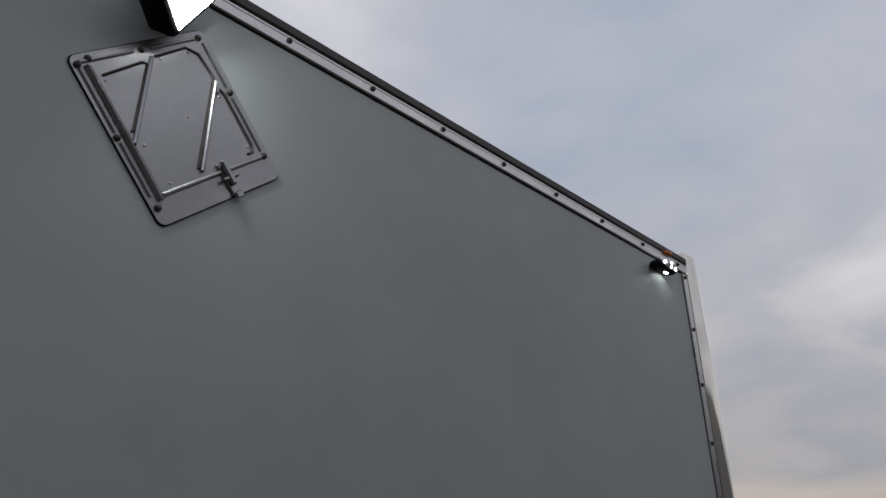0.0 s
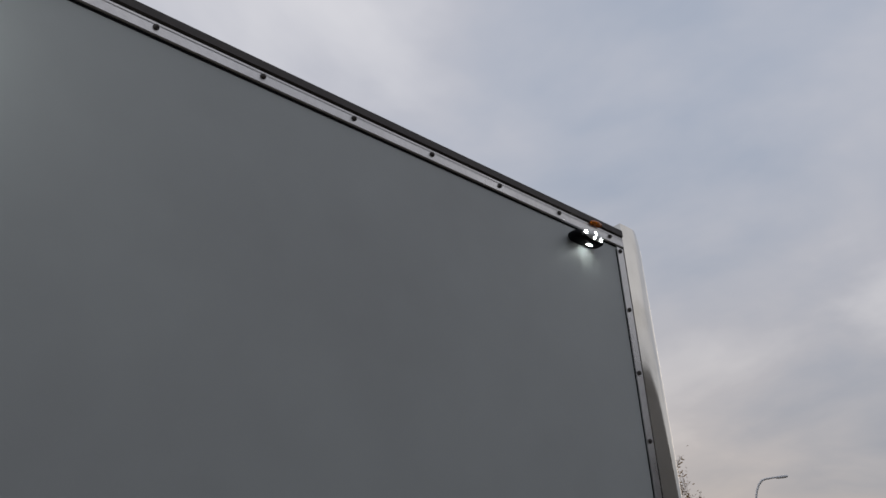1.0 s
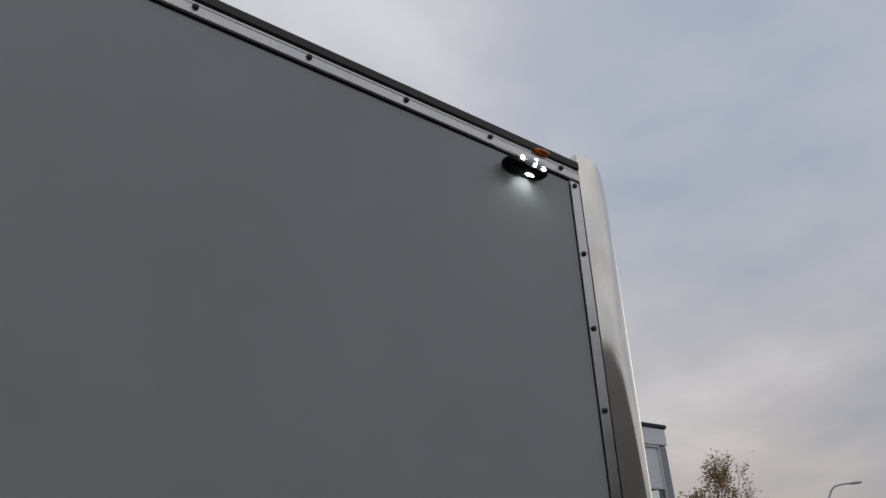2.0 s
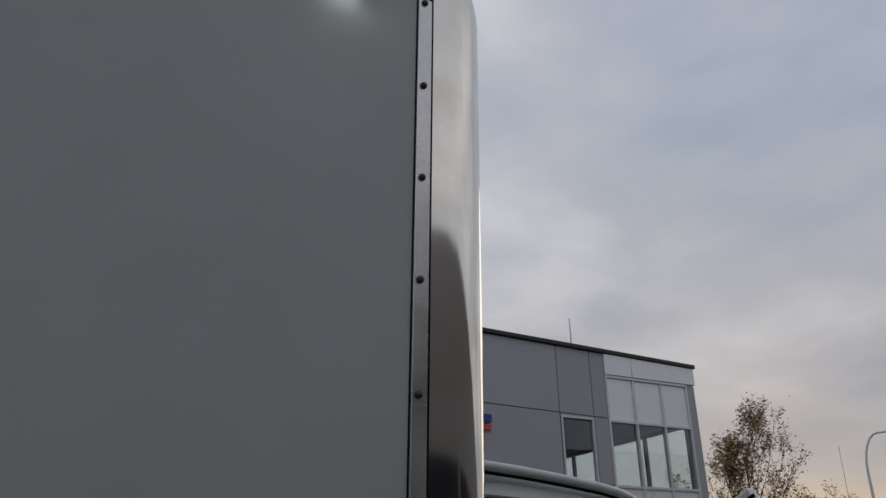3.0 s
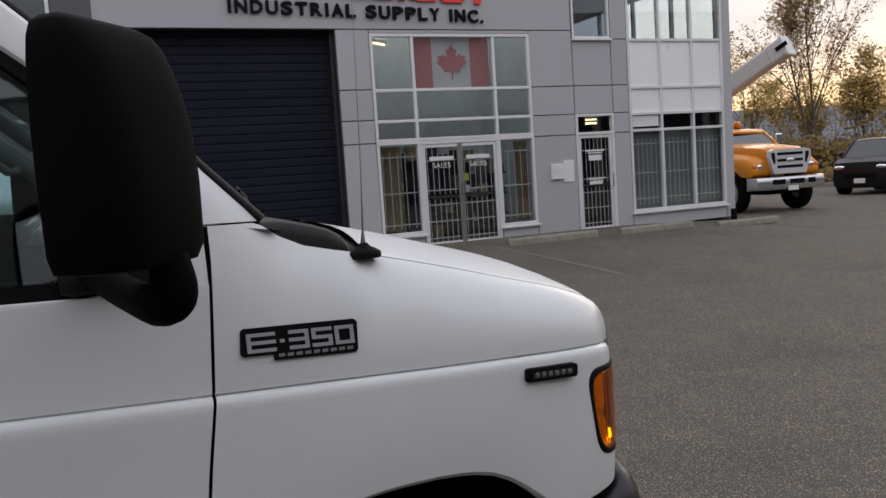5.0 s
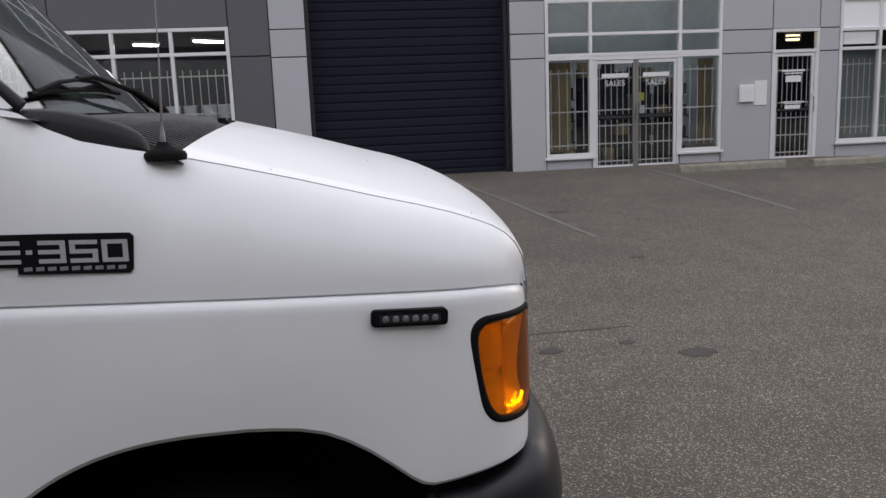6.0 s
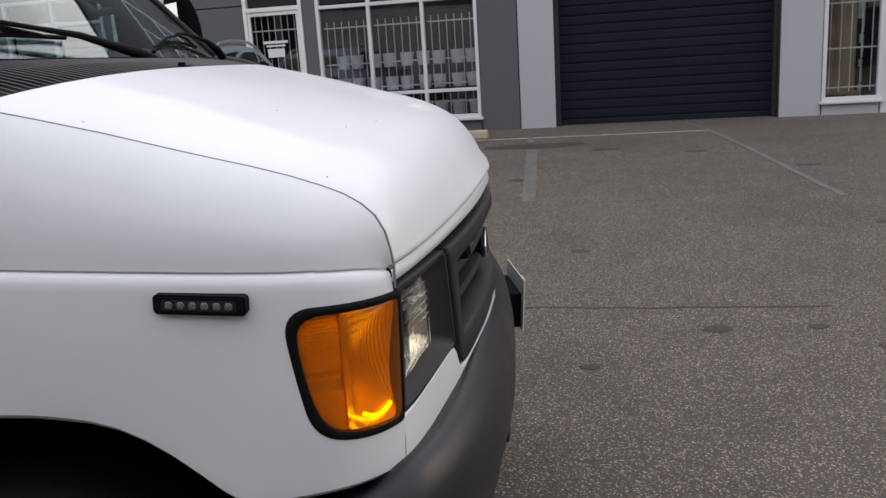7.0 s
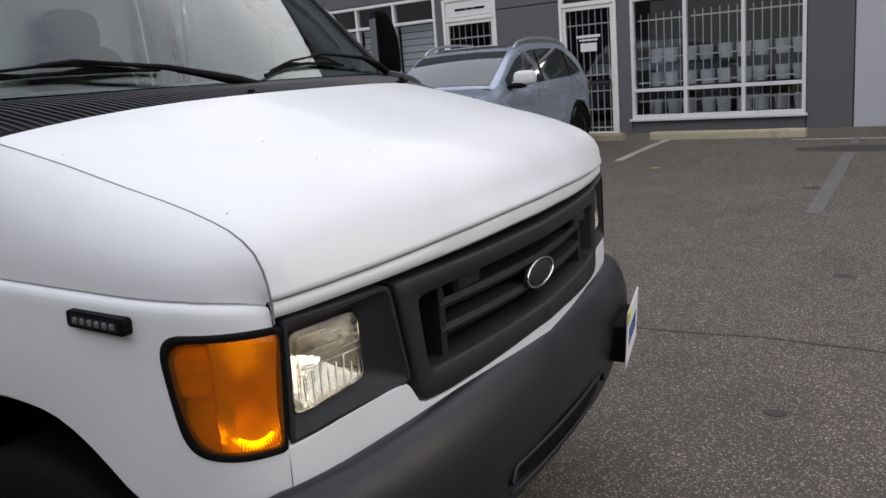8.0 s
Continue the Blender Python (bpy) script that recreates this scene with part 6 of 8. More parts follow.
# dark shut lines behind the gaps
for sgn in (1, -1):
    bm = bm_new()
    grid(bm, [[(x, (side_y(z) + 0.022) if sgn > 0 else 2 - side_y(z) - 0.022, z) for z in np.linspace(0.4, 1.455, 12)] for x in (-2.16, -1.034)])
    part("door_gap", bm, M_RUBBER, van)

WIN_IN = [(-2.030, 1.400), (-2.030, 1.930), (-2.027, 1.955), (-2.018, 1.976), (-2.004, 1.992), (-1.985, 2.002), (-1.955, 2.006), (-1.87, 2.003), (-1.74, 1.994), (-1.640, 1.985), (-1.583, 1.967), (-1.534, 1.933), (-1.405, 1.830), (-1.277, 1.726), (-1.200, 1.640), (-1.140, 1.560), (-1.120, 1.490), (-1.117, 1.420), (-1.122, 1.385), (-1.25, 1.358), (-1.6, 1.372), (-1.9, 1.385)]
WIN_OUT = [(-2.118, 1.340), (-2.118, 1.930), (-2.118, 1.980), (-2.118, 2.030), (-2.112, 2.050), (-2.09, 2.056), (-2.04, 2.056), (-1.87, 2.054), (-1.74, 2.046), (-1.600, 2.034), (-1.535, 2.020), (-1.485, 1.990), (-1.360, 1.880), (-1.235, 1.768), (-1.140, 1.678), (-1.085, 1.590), (-1.060, 1.520), (-1.052, 1.440), (-1.052, 1.340), (-1.25, 1.340), (-1.6, 1.340), (-1.9, 1.340)]


def rounder(pts, first=1, last=18, n=3):
    """The same outline with its upper run eased through its points; the belt line stays straight."""
    out = pts[:first]
    for i in range(first, last):
        a, b, c, d = (Vector(pts[max(k, first)]) if k <= last else Vector(pts[last]) for k in (i - 1, i, i + 1, i + 2))
        ta, tb = (c - a) * 0.5, (d - b) * 0.5
        lim = (c - b).length
        ta, tb = ta.normalized() * min(ta.length, lim), tb.normalized() * min(tb.length, lim)
        for k in range(n):
            t = k / n
            p = b * (2 * t ** 3 - 3 * t ** 2 + 1) + ta * (t ** 3 - 2 * t ** 2 + t) + c * (3 * t ** 2 - 2 * t ** 3) + tb * (t ** 3 - t ** 2)
            out.append((p.x, p.y))
    return out + pts[last:]


def ring_sheet(name, inner, outer, material, off, label="", parent=None):
    obs = []
    for sgn in (1, -1):
        bm = bm_new()
        f = (lambda p, o: (p[0], side_y(p[1]) + o, p[1])) if sgn > 0 else (lambda p, o: (p[0], 2 - side_y(p[1]) - o, p[1]))
        loft(bm, [[f(p, off + 0.03) for p in inner], [f(p, off + 0.006) for p in inner], [f(((p[0] * 0.9 + q[0] * 0.1), (p[1] * 0.9 + q[1] * 0.1)), off) for p, q in zip(inner, outer)],
                  [f(((p[0] * 0.1 + q[0] * 0.9), (p[1] * 0.1 + q[1] * 0.9)), off) for p, q in zip(inner, outer)], [f(q, off + 0.004) for q in outer], [f(q, off + 0.03) for q in outer]], True, False)
        obs.append(part(name, bm, material, parent or van, label, smooth=35))
    return obs


WIN_IN, WIN_OUT = rounder(WIN_IN), rounder(WIN_OUT)
ring_sheet("door_frame", WIN_IN, WIN_OUT, M_WHITE, 0.0, "white upper door frame")
GLASS_IN = [(-2.010, 1.412), (-2.010, 1.928), (-2.007, 1.949), (-2.000, 1.967), (-1.989, 1.979), (-1.974, 1.987), (-1.95, 1.990), (-1.87, 1.986), (-1.74, 1.976), (-1.645, 1.966), (-1.595, 1.950), (-1.550, 1.916), (-1.42, 1.810), (-1.30, 1.712), (-1.292, 1.66), (-1.293, 1.60), (-1.294, 1.52), (-1.296, 1.44), (-1.298, 1.398), (-1.33, 1.394), (-1.6, 1.402), (-1.9, 1.410)]
GLASS_IN = rounder(GLASS_IN)
ring_sheet("window_seal", GLASS_IN, WIN_IN, M_BLACK, 0.006, "black window seal")
for sgn in (1, -1):
    bm = bm_new()
    f = (lambda a, b, d: (a, side_y(b) + 0.022 + 0.085 * (b - 1.60) + d, b)) if sgn > 0 else (lambda a, b, d: (a, 2 - side_y(b) - 0.022 - 0.085 * (b - 1.60) - d, b))
    us = np.linspace(0, 1, 9)
    rows = []
    for z in np.linspace(1.39, 1.993, 9):
        z = float(z)
        x1 = interp(z, [(1.39, -1.294), (1.70, -1.294), (1.81, -1.42), (1.912, -1.545), (1.993, -1.66)])
        rows.append([f(-2.015 + (x1 + 2.015) * u, z, 0) for u in us])
    thick(bm, rows, (0, 0.005 if sgn > 0 else -0.005, 0))
    g = part("side_window", bm, M_SIDEGLASS, van, "dark tinted side window", smooth=40)
    g.visible_shadow = False

# A pillars between door frame and windscreen, cowl corner, B pillar, roof
for sgn in (1, -1):
    fl = (lambda p: p) if sgn > 0 else (lambda p: (p[0], 2 - p[1], p[2]))
    bm = bm_new()
    # outer line follows the door frame, inner line the windscreen's edge
    a = [(-1.555, 0.128, 2.010), (-1.500, 0.120, 1.978), (-1.375, 0.099, 1.868), (-1.250, 0.082, 1.757), (-1.152, 0.068, 1.668), (-1.094, 0.058, 1.584), (-1.066, 0.050, 1.518), (-1.050, 0.040, 1.465)]
    b = [(-1.500, 0.185, 2.045), (-1.437, 0.158, 1.975), (-1.335, 0.130, 1.874), (-1.240, 0.114, 1.786), (-1.170, 0.104, 1.713), (-1.098, 0.097, 1.640), (-1.026, 0.089, 1.560), (-0.932, 0.079, 1.461)]
    grid(bm, [[fl((p[0] + (q[0] - p[0]) * t, p[1] + (q[1] - p[1]) * t - w * 0.008 * math.sin(math.pi * t) ** 0.7, p[2] + (q[2] - p[2]) * t + w * 0.005 * math.sin(math.pi * t))) for t in (0, 0.15, 0.35, 0.6, 0.85, 1.0)] for p, q, w in zip(a, b, (1, 1, 1, 1, 1, 1, 0.8, 0.0))])
    part("windscreen_pillar", bm, M_WHITE, van, "white windscreen pillar", smooth=50)
    bm = bm_new()
    tube(bm, [fl((q[0] + 0.004, q[1] + 0.008, q[2] + 0.001)) for q in b[1:]], [0.007, 0.008, 0.009, 0.010, 0.011, 0.012, 0.013], 10)
    part("windscreen_seal", bm, M_SAIL, van, "black windscreen moulding", smooth=60)
    bm = bm_new()
    grid(bm, [[fl((x, side_y(z) + (0.0 if x < -2.2 else 0.001), z)) for z in (0.5, 0.9, 1.16, 1.4, 1.7, 1.95, 2.03, 2.075)] for x in (-2.35, -2.25, -2.126)])
    part("rear_pillar", bm, M_WHITE, van, "white cab pillar behind the door", smooth=40)
    # drip rail
    bm = bm_new()
    tube(bm, [fl(p) for p in [(-2.30, 0.112, 2.082), (-2.06, 0.111, 2.071), (-1.86, 0.109, 2.059), (-1.75, 0.108, 2.050), (-1.65, 0.107, 2.040), (-1.59, 0.106, 2.031), (-1.555, 0.106, 2.022), (-1.533, 0.107, 2.014), (-1.526, 0.108, 2.011)]], [0.0105] * 6 + [0.010, 0.008, 0.004], 12)
    part("drip_rail", bm, M_WHITE, van, "white roof gutter", smooth=50)
    # black strip stands in for the shade line under the gutter
    bm = bm_new()
    tube(bm, [fl(p) for p in [(-2.30, 0.114, 2.070), (-2.06, 0.113, 2.059), (-1.86, 0.111, 2.047), (-1.75, 0.110, 2.038), (-1.65, 0.109, 2.028), (-1.59, 0.109, 2.020), (-1.555, 0.109, 2.012)]], 0.004, 8)
    part("drip_shade", bm, M_RUBBER, van, "dark strip drawn for the shade under the roof gutter")
rows = []
for x, y0, ze, zc in [(-2.30, 0.122, 2.088, 2.15), (-2.1, 0.124, 2.080, 2.15), (-1.85, 0.126, 2.066, 2.142), (-1.65, 0.128, 2.042, 2.125), (-1.57, 0.130, 2.018, 2.108), (-1.53, 0.155, 2.0285, 2.092), (-1.497, 0.186, 2.0455, 2.075)]:
    rows.append([(x + 0.13 * (1 - (1 - q) ** 2) * smooth01((x + 1.75) / 0.25), y0 + (1 - y0) * q, ze + (zc - ze) * (1 - (1 - q) ** 2.4)) for q in (0, 0.05, 0.12, 0.25, 0.45, 0.7, 1.0)])
sheet("cab_roof", rows, M_WHITE, "white cab roof", joined=True, smooth=50)


def screen_at(q, t, off=0.0):
    """The windscreen: q from its edge to the middle, t from foot to top."""
    xl = -0.935 + (-1.50 + 0.935) * t
    yl = 0.085 + 0.105 * t
    z = 1.462 + (2.050 - 1.462) * t
    lead = 0.13 * (1 - (1 - q) ** 2.0)
    return (xl + lead + off * 0.72, yl + (1 - yl) * q, z + off * 0.69 + 0.008 * math.sin(math.pi * t))


bm = bm_new()
rows = [[screen_at(q, t) for q in (0, 0.04, 0.1, 0.2, 0.35, 0.55, 0.78, 1.0)] + [(lambda p: (p[0], 2 - p[1], p[2]))(screen_at(q, t)) for q in (0.78, 0.55, 0.35, 0.2, 0.1, 0.04, 0)] for t in np.linspace(-0.02, 1.0, 12)]
thick(bm, rows, (-0.004, 0, -0.004))
ws = part("windscreen", bm, M_GLASS, van, "clean raked windscreen", smooth=50)
ws.visible_shadow = False

# cowl: dark slotted panel between hood and windscreen
rows = []
for t in np.linspace(0, 1, 7):
    row = []
    for q in np.linspace(0, 1, 12):
        yv = 0.095 + 0.905 * q
        rear = screen_at(q, 0.0)
        front = (SEAM[0][0] + 0.13 * (1 - (1 - q) ** 2) + 0.015, yv, SEAM[0][2] + 0.040 * (1 - (1 - q) ** 2.2) - 0.014)
        row.append((front[0] + (rear[0] - front[0]) * t, front[1] + (rear[1] - front[1]) * t, front[2] + (rear[2] - 0.02 - front[2]) * t + 0.010 * math.sin(math.pi * t)))
    rows.append(row)
cowl = sheet("cowl_panel", rows, M_BLACK, "black slotted cowl panel", joined=True, smooth=60)[0]
for k in range(86):
    yv = 0.12 + 1.76 * k / 85
    q = (yv - 0.095) / 0.905 if yv < 1 else (2 - yv - 0.095) / 0.905
    rear = screen_at(q, 0.0)
    xf, zf = SEAM[0][0] + 0.13 * (1 - (1 - q) ** 2) + 0.01, SEAM[0][2] + 0.040 * (1 - (1 - q) ** 2.2) - 0.012
    pts = []
    for t in (0.04, 0.25, 0.5, 0.75, 0.93):
        pts.append((xf + (rear[0] - xf) * t, yv - 0.088 * (t - 0.5), zf + (rear[2] - 0.02 - zf) * t + 0.010 * math.sin(math.pi * t) + 0.003))
    bs = bm_new()
    tube(bs, pts, 0.0042, 5)
    part("cowl_rib", bs, M_GRILLE, cowl)
for sgn in (1, -1):
    bm = bm_new()
    rows = []
    for t in [0.0, 0.1, 0.2, 0.3, 0.4, 0.5, 0.6, 0.7, 0.78, 0.85, 0.90, 0.94, 0.97, 0.99, 1.0]:
        x = -0.940 + 0.205 * t
        e = seam_at_x(x)
        top = interp(x, [(-0.940, 1.460), (-0.90, 1.468), (-0.87, 1.468), (-0.82, 1.457), (-0.78, 1.442), (-0.755, 1.425), (-0.742, 1.408), (-0.735, 1.378)])
        rows.append([mirrored(sgn, Vector((x, e.y + dy, e.z - 0.012 + (0.8 * (top - e.z) + 0.012) * f))) for dy, f in ((0.004, 0.0), (0.007, 0.55), (0.014, 0.85), (0.026, 0.98), (0.042, 0.9), (0.065, 0.25))])
    grid(bm, rows)
    part("cowl_end", bm, M_SAIL, cowl, "black end of the cowl", smooth=60)
for xv, yv in ((-0.61, 0.78), (-0.666, 1.62)):
    bm = bm_new()
    box(bm, -0.02, 0.02, -0.014, 0.014, 0, 0.012, 0.003, pose(xv, yv, 1.406, 0, -8, 0))
    tube(bm, [(xv, yv, 1.412), (xv, yv, 1.427)], 0.009, 8)
    part("washer_jet", bm, M_BLACK, cowl)


def on_glass(yv, t, off):
    q = (yv - 0.09) / 0.91 if yv < 1 else (2 - yv - 0.09) / 0.91
    p = screen_at(max(q, 0.0), t, off)
    return Vector((p[0], yv, p[2]))


def wiper(arm_pts, radii, blade_pts, bridge_pts):
    """Arm from its pivot on the cowl, a blade lying on the glass and the bridge that holds it."""
    bm = bm_new()
    tube(bm, [on_glass(*q) for q in arm_pts], radii, 8)
    root = on_glass(*arm_pts[0])
    tube(bm, [root + Vector((0, 0, -0.03)), root + Vector((0, 0, 0.006))], [0.020, 0.017], 12)
    arm = part("wiper_arm", bm, M_BLACK, van, "black wiper arm", smooth=50)
    bm = bm_new()
    tube(bm, [on_glass(*q) for q in blade_pts], 0.0055, 6)
    part("wiper_blade", bm, M_RUBBER, arm)
    for seg in bridge_pts:
        bm = bm_new()
        tube(bm, [on_glass(*q) for q in seg], 0.0042, 6)
        part("blade_bridge", bm, M_BLACK, arm)


wiper([(1.0, -0.07, 0.02), (0.90, -0.045, 0.03), (0.70, 0.02, 0.035), (0.58, 0.043, 0.034), (0.47, 0.065, 0.033), (0.38, 0.060, 0.026)], [0.013, 0.014, 0.008, 0.0055, 0.0055, 0.006],
      [(0.70, 0.045, 0.008), (0.55, 0.052, 0.007), (0.40, 0.050, 0.007), (0.25, 0.040, 0.007), (0.16, 0.028, 0.008)],
      [[(0.62, 0.050, 0.010), (0.50, 0.060, 0.022), (0.38, 0.058, 0.026), (0.28, 0.050, 0.022), (0.19, 0.034, 0.010)], [(0.56, 0.052, 0.009), (0.50, 0.056, 0.017), (0.44, 0.052, 0.009)], [(0.34, 0.047, 0.009), (0.28, 0.047, 0.017), (0.22, 0.038, 0.009)]])
wiper([(1.90, -0.05, 0.02), (1.82, 0.0, 0.03), (1.72, 0.04, 0.032), (1.57, 0.058, 0.03), (1.43, 0.068, 0.03), (1.36, 0.062, 0.026)], [0.013, 0.014, 0.008, 0.0055, 0.0055, 0.006],
      [(1.06, -0.008, 0.009), (1.18, 0.030, 0.007), (1.32, 0.046, 0.007), (1.45, 0.044, 0.007), (1.56, 0.028, 0.008)],
      [[(1.10, 0.012, 0.010), (1.22, 0.044, 0.022), (1.36, 0.060, 0.026), (1.46, 0.052, 0.020), (1.53, 0.034, 0.010)], [(1.16, 0.026, 0.009), (1.22, 0.040, 0.016), (1.28, 0.043, 0.009)]])

# antenna on its rubber foot
bm = bm_new()
loft(bm, [[(-0.712 + r * 1.25 * math.cos(2 * math.pi * k / 16) + d, 0.088 + r * 0.9 * math.sin(2 * math.pi * k / 16), z) for k in range(16)] for r, z, d in ((0.028, 1.364, 0), (0.029, 1.373, 0), (0.027, 1.378, 0), (0.020, 1.383, 0), (0.011, 1.389, -0.001), (0.0065, 1.396, -0.002))])
ant = part("antenna_foot", bm, M_RUBBER, van, "black rubber antenna foot", smooth=50)
bm = bm_new()
tube(bm, [(-0.7145, 0.088, 1.392), (-0.714, 0.088, 1.402), (-0.713, 0.088, 1.424), (-0.707, 0.088, 1.55), (-0.700, 0.087, 1.83), (-0.696, 0.086, 2.20)], [0.0055, 0.0052, 0.0022, 0.0012, 0.0008, 0.0006], 8)
part("antenna_rod", bm, M_HATCH, ant)

# mirrors on short arms
def eased(points, n=5):
    """A line of points eased through its own places."""
    ps = [Vector(p) for p in points]
    out = []
    for i in range(len(ps) - 1):
        a, b, c, d = ps[max(i - 1, 0)], ps[i], ps[i + 1], ps[min(i + 2, len(ps) - 1)]
        for k in range(n):
            t = k / n
            out.append(b * (2 * t ** 3 - 3 * t ** 2 + 1) + (c - a) * 0.5 * (t ** 3 - 2 * t ** 2 + t) + c * (3 * t ** 2 - 2 * t ** 3) + (d - b) * 0.5 * (t ** 3 - t ** 2))
    return out + [ps[-1]]


for sgn in (1, -1):
    fl = Matrix.Identity(4) if sgn > 0 else Matrix.Translation((0, 2, 0)) @ Matrix.Diagonal((1, -1, 1, 1))
    m = fl @ Matrix.Translation((-1.260, -0.445, 1.600)) @ Euler((0, 0, radians(-44))).to_matrix().to_4x4()
    bm = bm_new()
    rings = []
    # heights with half width and how far the back bulges: squarish foot, sloping back, rounded top
    for z, hy, dx in ((-0.158, 0.074, 0.050), (-0.154, 0.092, 0.070), (-0.135, 0.100, 0.078), (-0.06, 0.103, 0.078), (0.0, 0.103, 0.074), (0.045, 0.101, 0.064), (0.08, 0.098, 0.052), (0.104, 0.094, 0.040), (0.119, 0.087, 0.028), (0.128, 0.072, 0.012)):
        ring = []
        for k in range(28):
            a = 2 * math.pi * k / 28
            c, s = math.cos(a), math.sin(a)
            px = dx * abs(c) ** 0.62 if c > 0 else -0.030 * abs(c) ** 0.35
            py = hy * math.copysign(abs(s) ** 0.55, s)
            ring.append(m @ Vector((px, py, z)))
        rings.append(ring)
    loft(bm, rings)
    head = part("mirror_head", bm, M_MIRROR, van, "tall black door mirror", smooth=50)
    bm = bm_new()
    box(bm, -0.0308, -0.0285, -0.074, 0.074, -0.125, 0.100, 0.0, m)
    part("mirror_glass", bm, M_CHROME, head, "mirror glass")
    bm = bm_new()
    arm_line = eased([(-1.225, 0.03, 1.405, 0.046), (-1.235, -0.06, 1.402, 0.031), (-1.240, -0.20, 1.398, 0.024), (-1.232, -0.36, 1.394, 0.023), (-1.217, -0.440, 1.393, 0.028), (-1.207, -0.468, 1.410, 0.029), (-1.210, -0.470, 1.455, 0.023)])
    tube(bm, [fl @ Vector(p[:3]) for p in arm_line], [p[3] for p in arm_line], 16)
    part("mirror_arm", bm, M_MIRROR, head, smooth=60)
    bm = bm_new()
    sail = soft_loop([(-1.288, 1.695, 0.02), (-1.19, 1.618, 0.06), (-1.130, 1.53, 0.06), (-1.119, 1.40, 0.03), (-1.135, 1.368, 0.02), (-1.30, 1.362, 0.02)], 48)
    mid_ = Vector((-1.205, 1.48))
    f = (lambda a, b, d: (a, side_y(b) + 0.002 - d, b)) if sgn > 0 else (lambda a, b, d: (a, 2 - side_y(b) - 0.002 + d, b))
    loft(bm, [[f(*(mid_ + (q - mid_) * k_), d_) for q in sail] for k_, d_ in ((1.0, 0.0), (0.985, 0.008), (0.93, 0.014), (0.80, 0.019), (0.55, 0.024), (0.25, 0.027))])
    part("mirror_sail", bm, M_SAIL, head, "satin black mirror base", smooth=50)

# grit and stone chips on the hood
rng = random.Random(8)
for k in range(8):
    i, q = rng.randrange(1, 8), rng.random()
    j = rng.randrange(1, 7)
    a, b, c = Vector(HOOD[i][j]), Vector(HOOD[i + 1][j]), Vector(HOOD[i][j + 1])
    at = a + (b - a) * q + (c - a) * rng.random()
    at.z -= 0.0006
    bm = bm_new()
    r = rng.uniform(0.0009, 0.0020)
    blob(bm, at, (r * rng.uniform(0.7, 1.8), r, 0.0016), 2, 7, 4)
    part("stone_chip", bm, M_DARKALU if k % 3 else M_PAPER, van)

# grille: one moulded surround, bars, oval, small lamps
S2 = 2 * S_END
GOUT = [(1.374, 1.044, 0.012), (1.60, 1.046, 0.3), (S_END, 1.052, 0.3), (S2 - 1.60, 1.046, 0.3), (S2 - 1.374, 1.044, 0.012), (S2 - 1.424, 0.783, 0.035), (S2 - 1.55, 0.778, 0.2), (S_END, 0.797, 0.4), (1.55, 0.778, 0.2), (1.424, 0.783, 0.035)]
GIN = [(1.442, 1.000, 0.022), (S_END, 1.010, 0.4), (S2 - 1.442, 1.000, 0.022), (S2 - 1.462, 0.842, 0.022), (S_END, 0.846, 0.4), (1.462, 0.842, 0.022)]


def long_loop(corners, n):
    lp = soft_loop(corners, 4 * n)
    c = Vector((S_END, 0.92))
    # matched by share round the loop, started at the upper left corner
    start = min(range(len(lp)), key=lambda i: (lp[i].x - corners[0][0]) ** 2 + (lp[i].y - corners[0][1]) ** 2)
    lp = lp[start:] + lp[:start]
    marks = []
    for x, y in ((corners[0][0], 1.05), (S2 - corners[0][0], 1.05), (S2 - corners[-1][0], 0.79), (corners[-1][0], 0.79)):
        marks.append(min(range(len(lp)), key=lambda i: (lp[i].x - x) ** 2 + (lp[i].y - y) ** 2 * 0.6))
    marks[0] = 0
    out = []
    for (i0, i1), share in zip(((marks[0], marks[1]), (marks[1], marks[2]), (marks[2], marks[3]), (marks[3], len(lp))), (60, 16, 60, 16)):
        for k in range(share):
            u = i0 + (i1 - i0) * k / share
            j = int(u)
            out.append(lp[j % len(lp)].lerp(lp[(j + 1) % len(lp)], u - j))
    return out


def toward(a, b, d):
    return [u + (v - u).normalized() * d for u, v in zip(a, b)]


g_out, g_in = long_loop(GOUT, 200), long_loop(GIN, 200)
bm = bm_new()
loft(bm, [[nose(q.x, o, q.y) for q in lp] for lp, o in ((g_out, -0.05), (g_out, -0.003), (toward(g_out, g_in, 0.003), 0.003), (toward(g_out, g_in, 0.008), 0.005), (toward(g_in, g_out, 0.008), 0.004), (toward(g_in, g_out, 0.003), 0.001), (g_in, -0.006), (toward(g_in, g_out, -0.006), -0.07))], True, False)
gr = part("grille_frame", bm, M_GRILLE, van, "dark grey moulded grille", smooth=45)
for sgn in (1, -1):
    bm = bm_new()
    rows = [[mirrored(sgn, nose(s, o, z)) for z in (0.842, 0.92, 1.002)] for s, o in ((1.530, -0.07), (1.536, -0.024), (1.545, -0.020), (1.556, -0.024), (1.562, -0.07))]
    grid(bm, rows)
    part("grille_post", bm, M_GRILLE, gr, smooth=40)
for zc in (0.957, 0.900):
    rows = [[on_out(i, -0.07, zc - 0.018), on_out(i, -0.028, zc - 0.016), on_out(i, -0.020, zc - 0.004), on_out(i, -0.024, zc + 0.010), on_out(i, -0.07, zc + 0.016)] for i in range(i_at_y(0.56), I_END + 1)]
    sheet("grille_bar", rows, M_GRILLE, joined=True, parent=gr)
bm = bm_new()
blob(bm, (0.061, 1.0, 0.918), (0.014, 0.088, 0.034), 2.2, 28, 10)
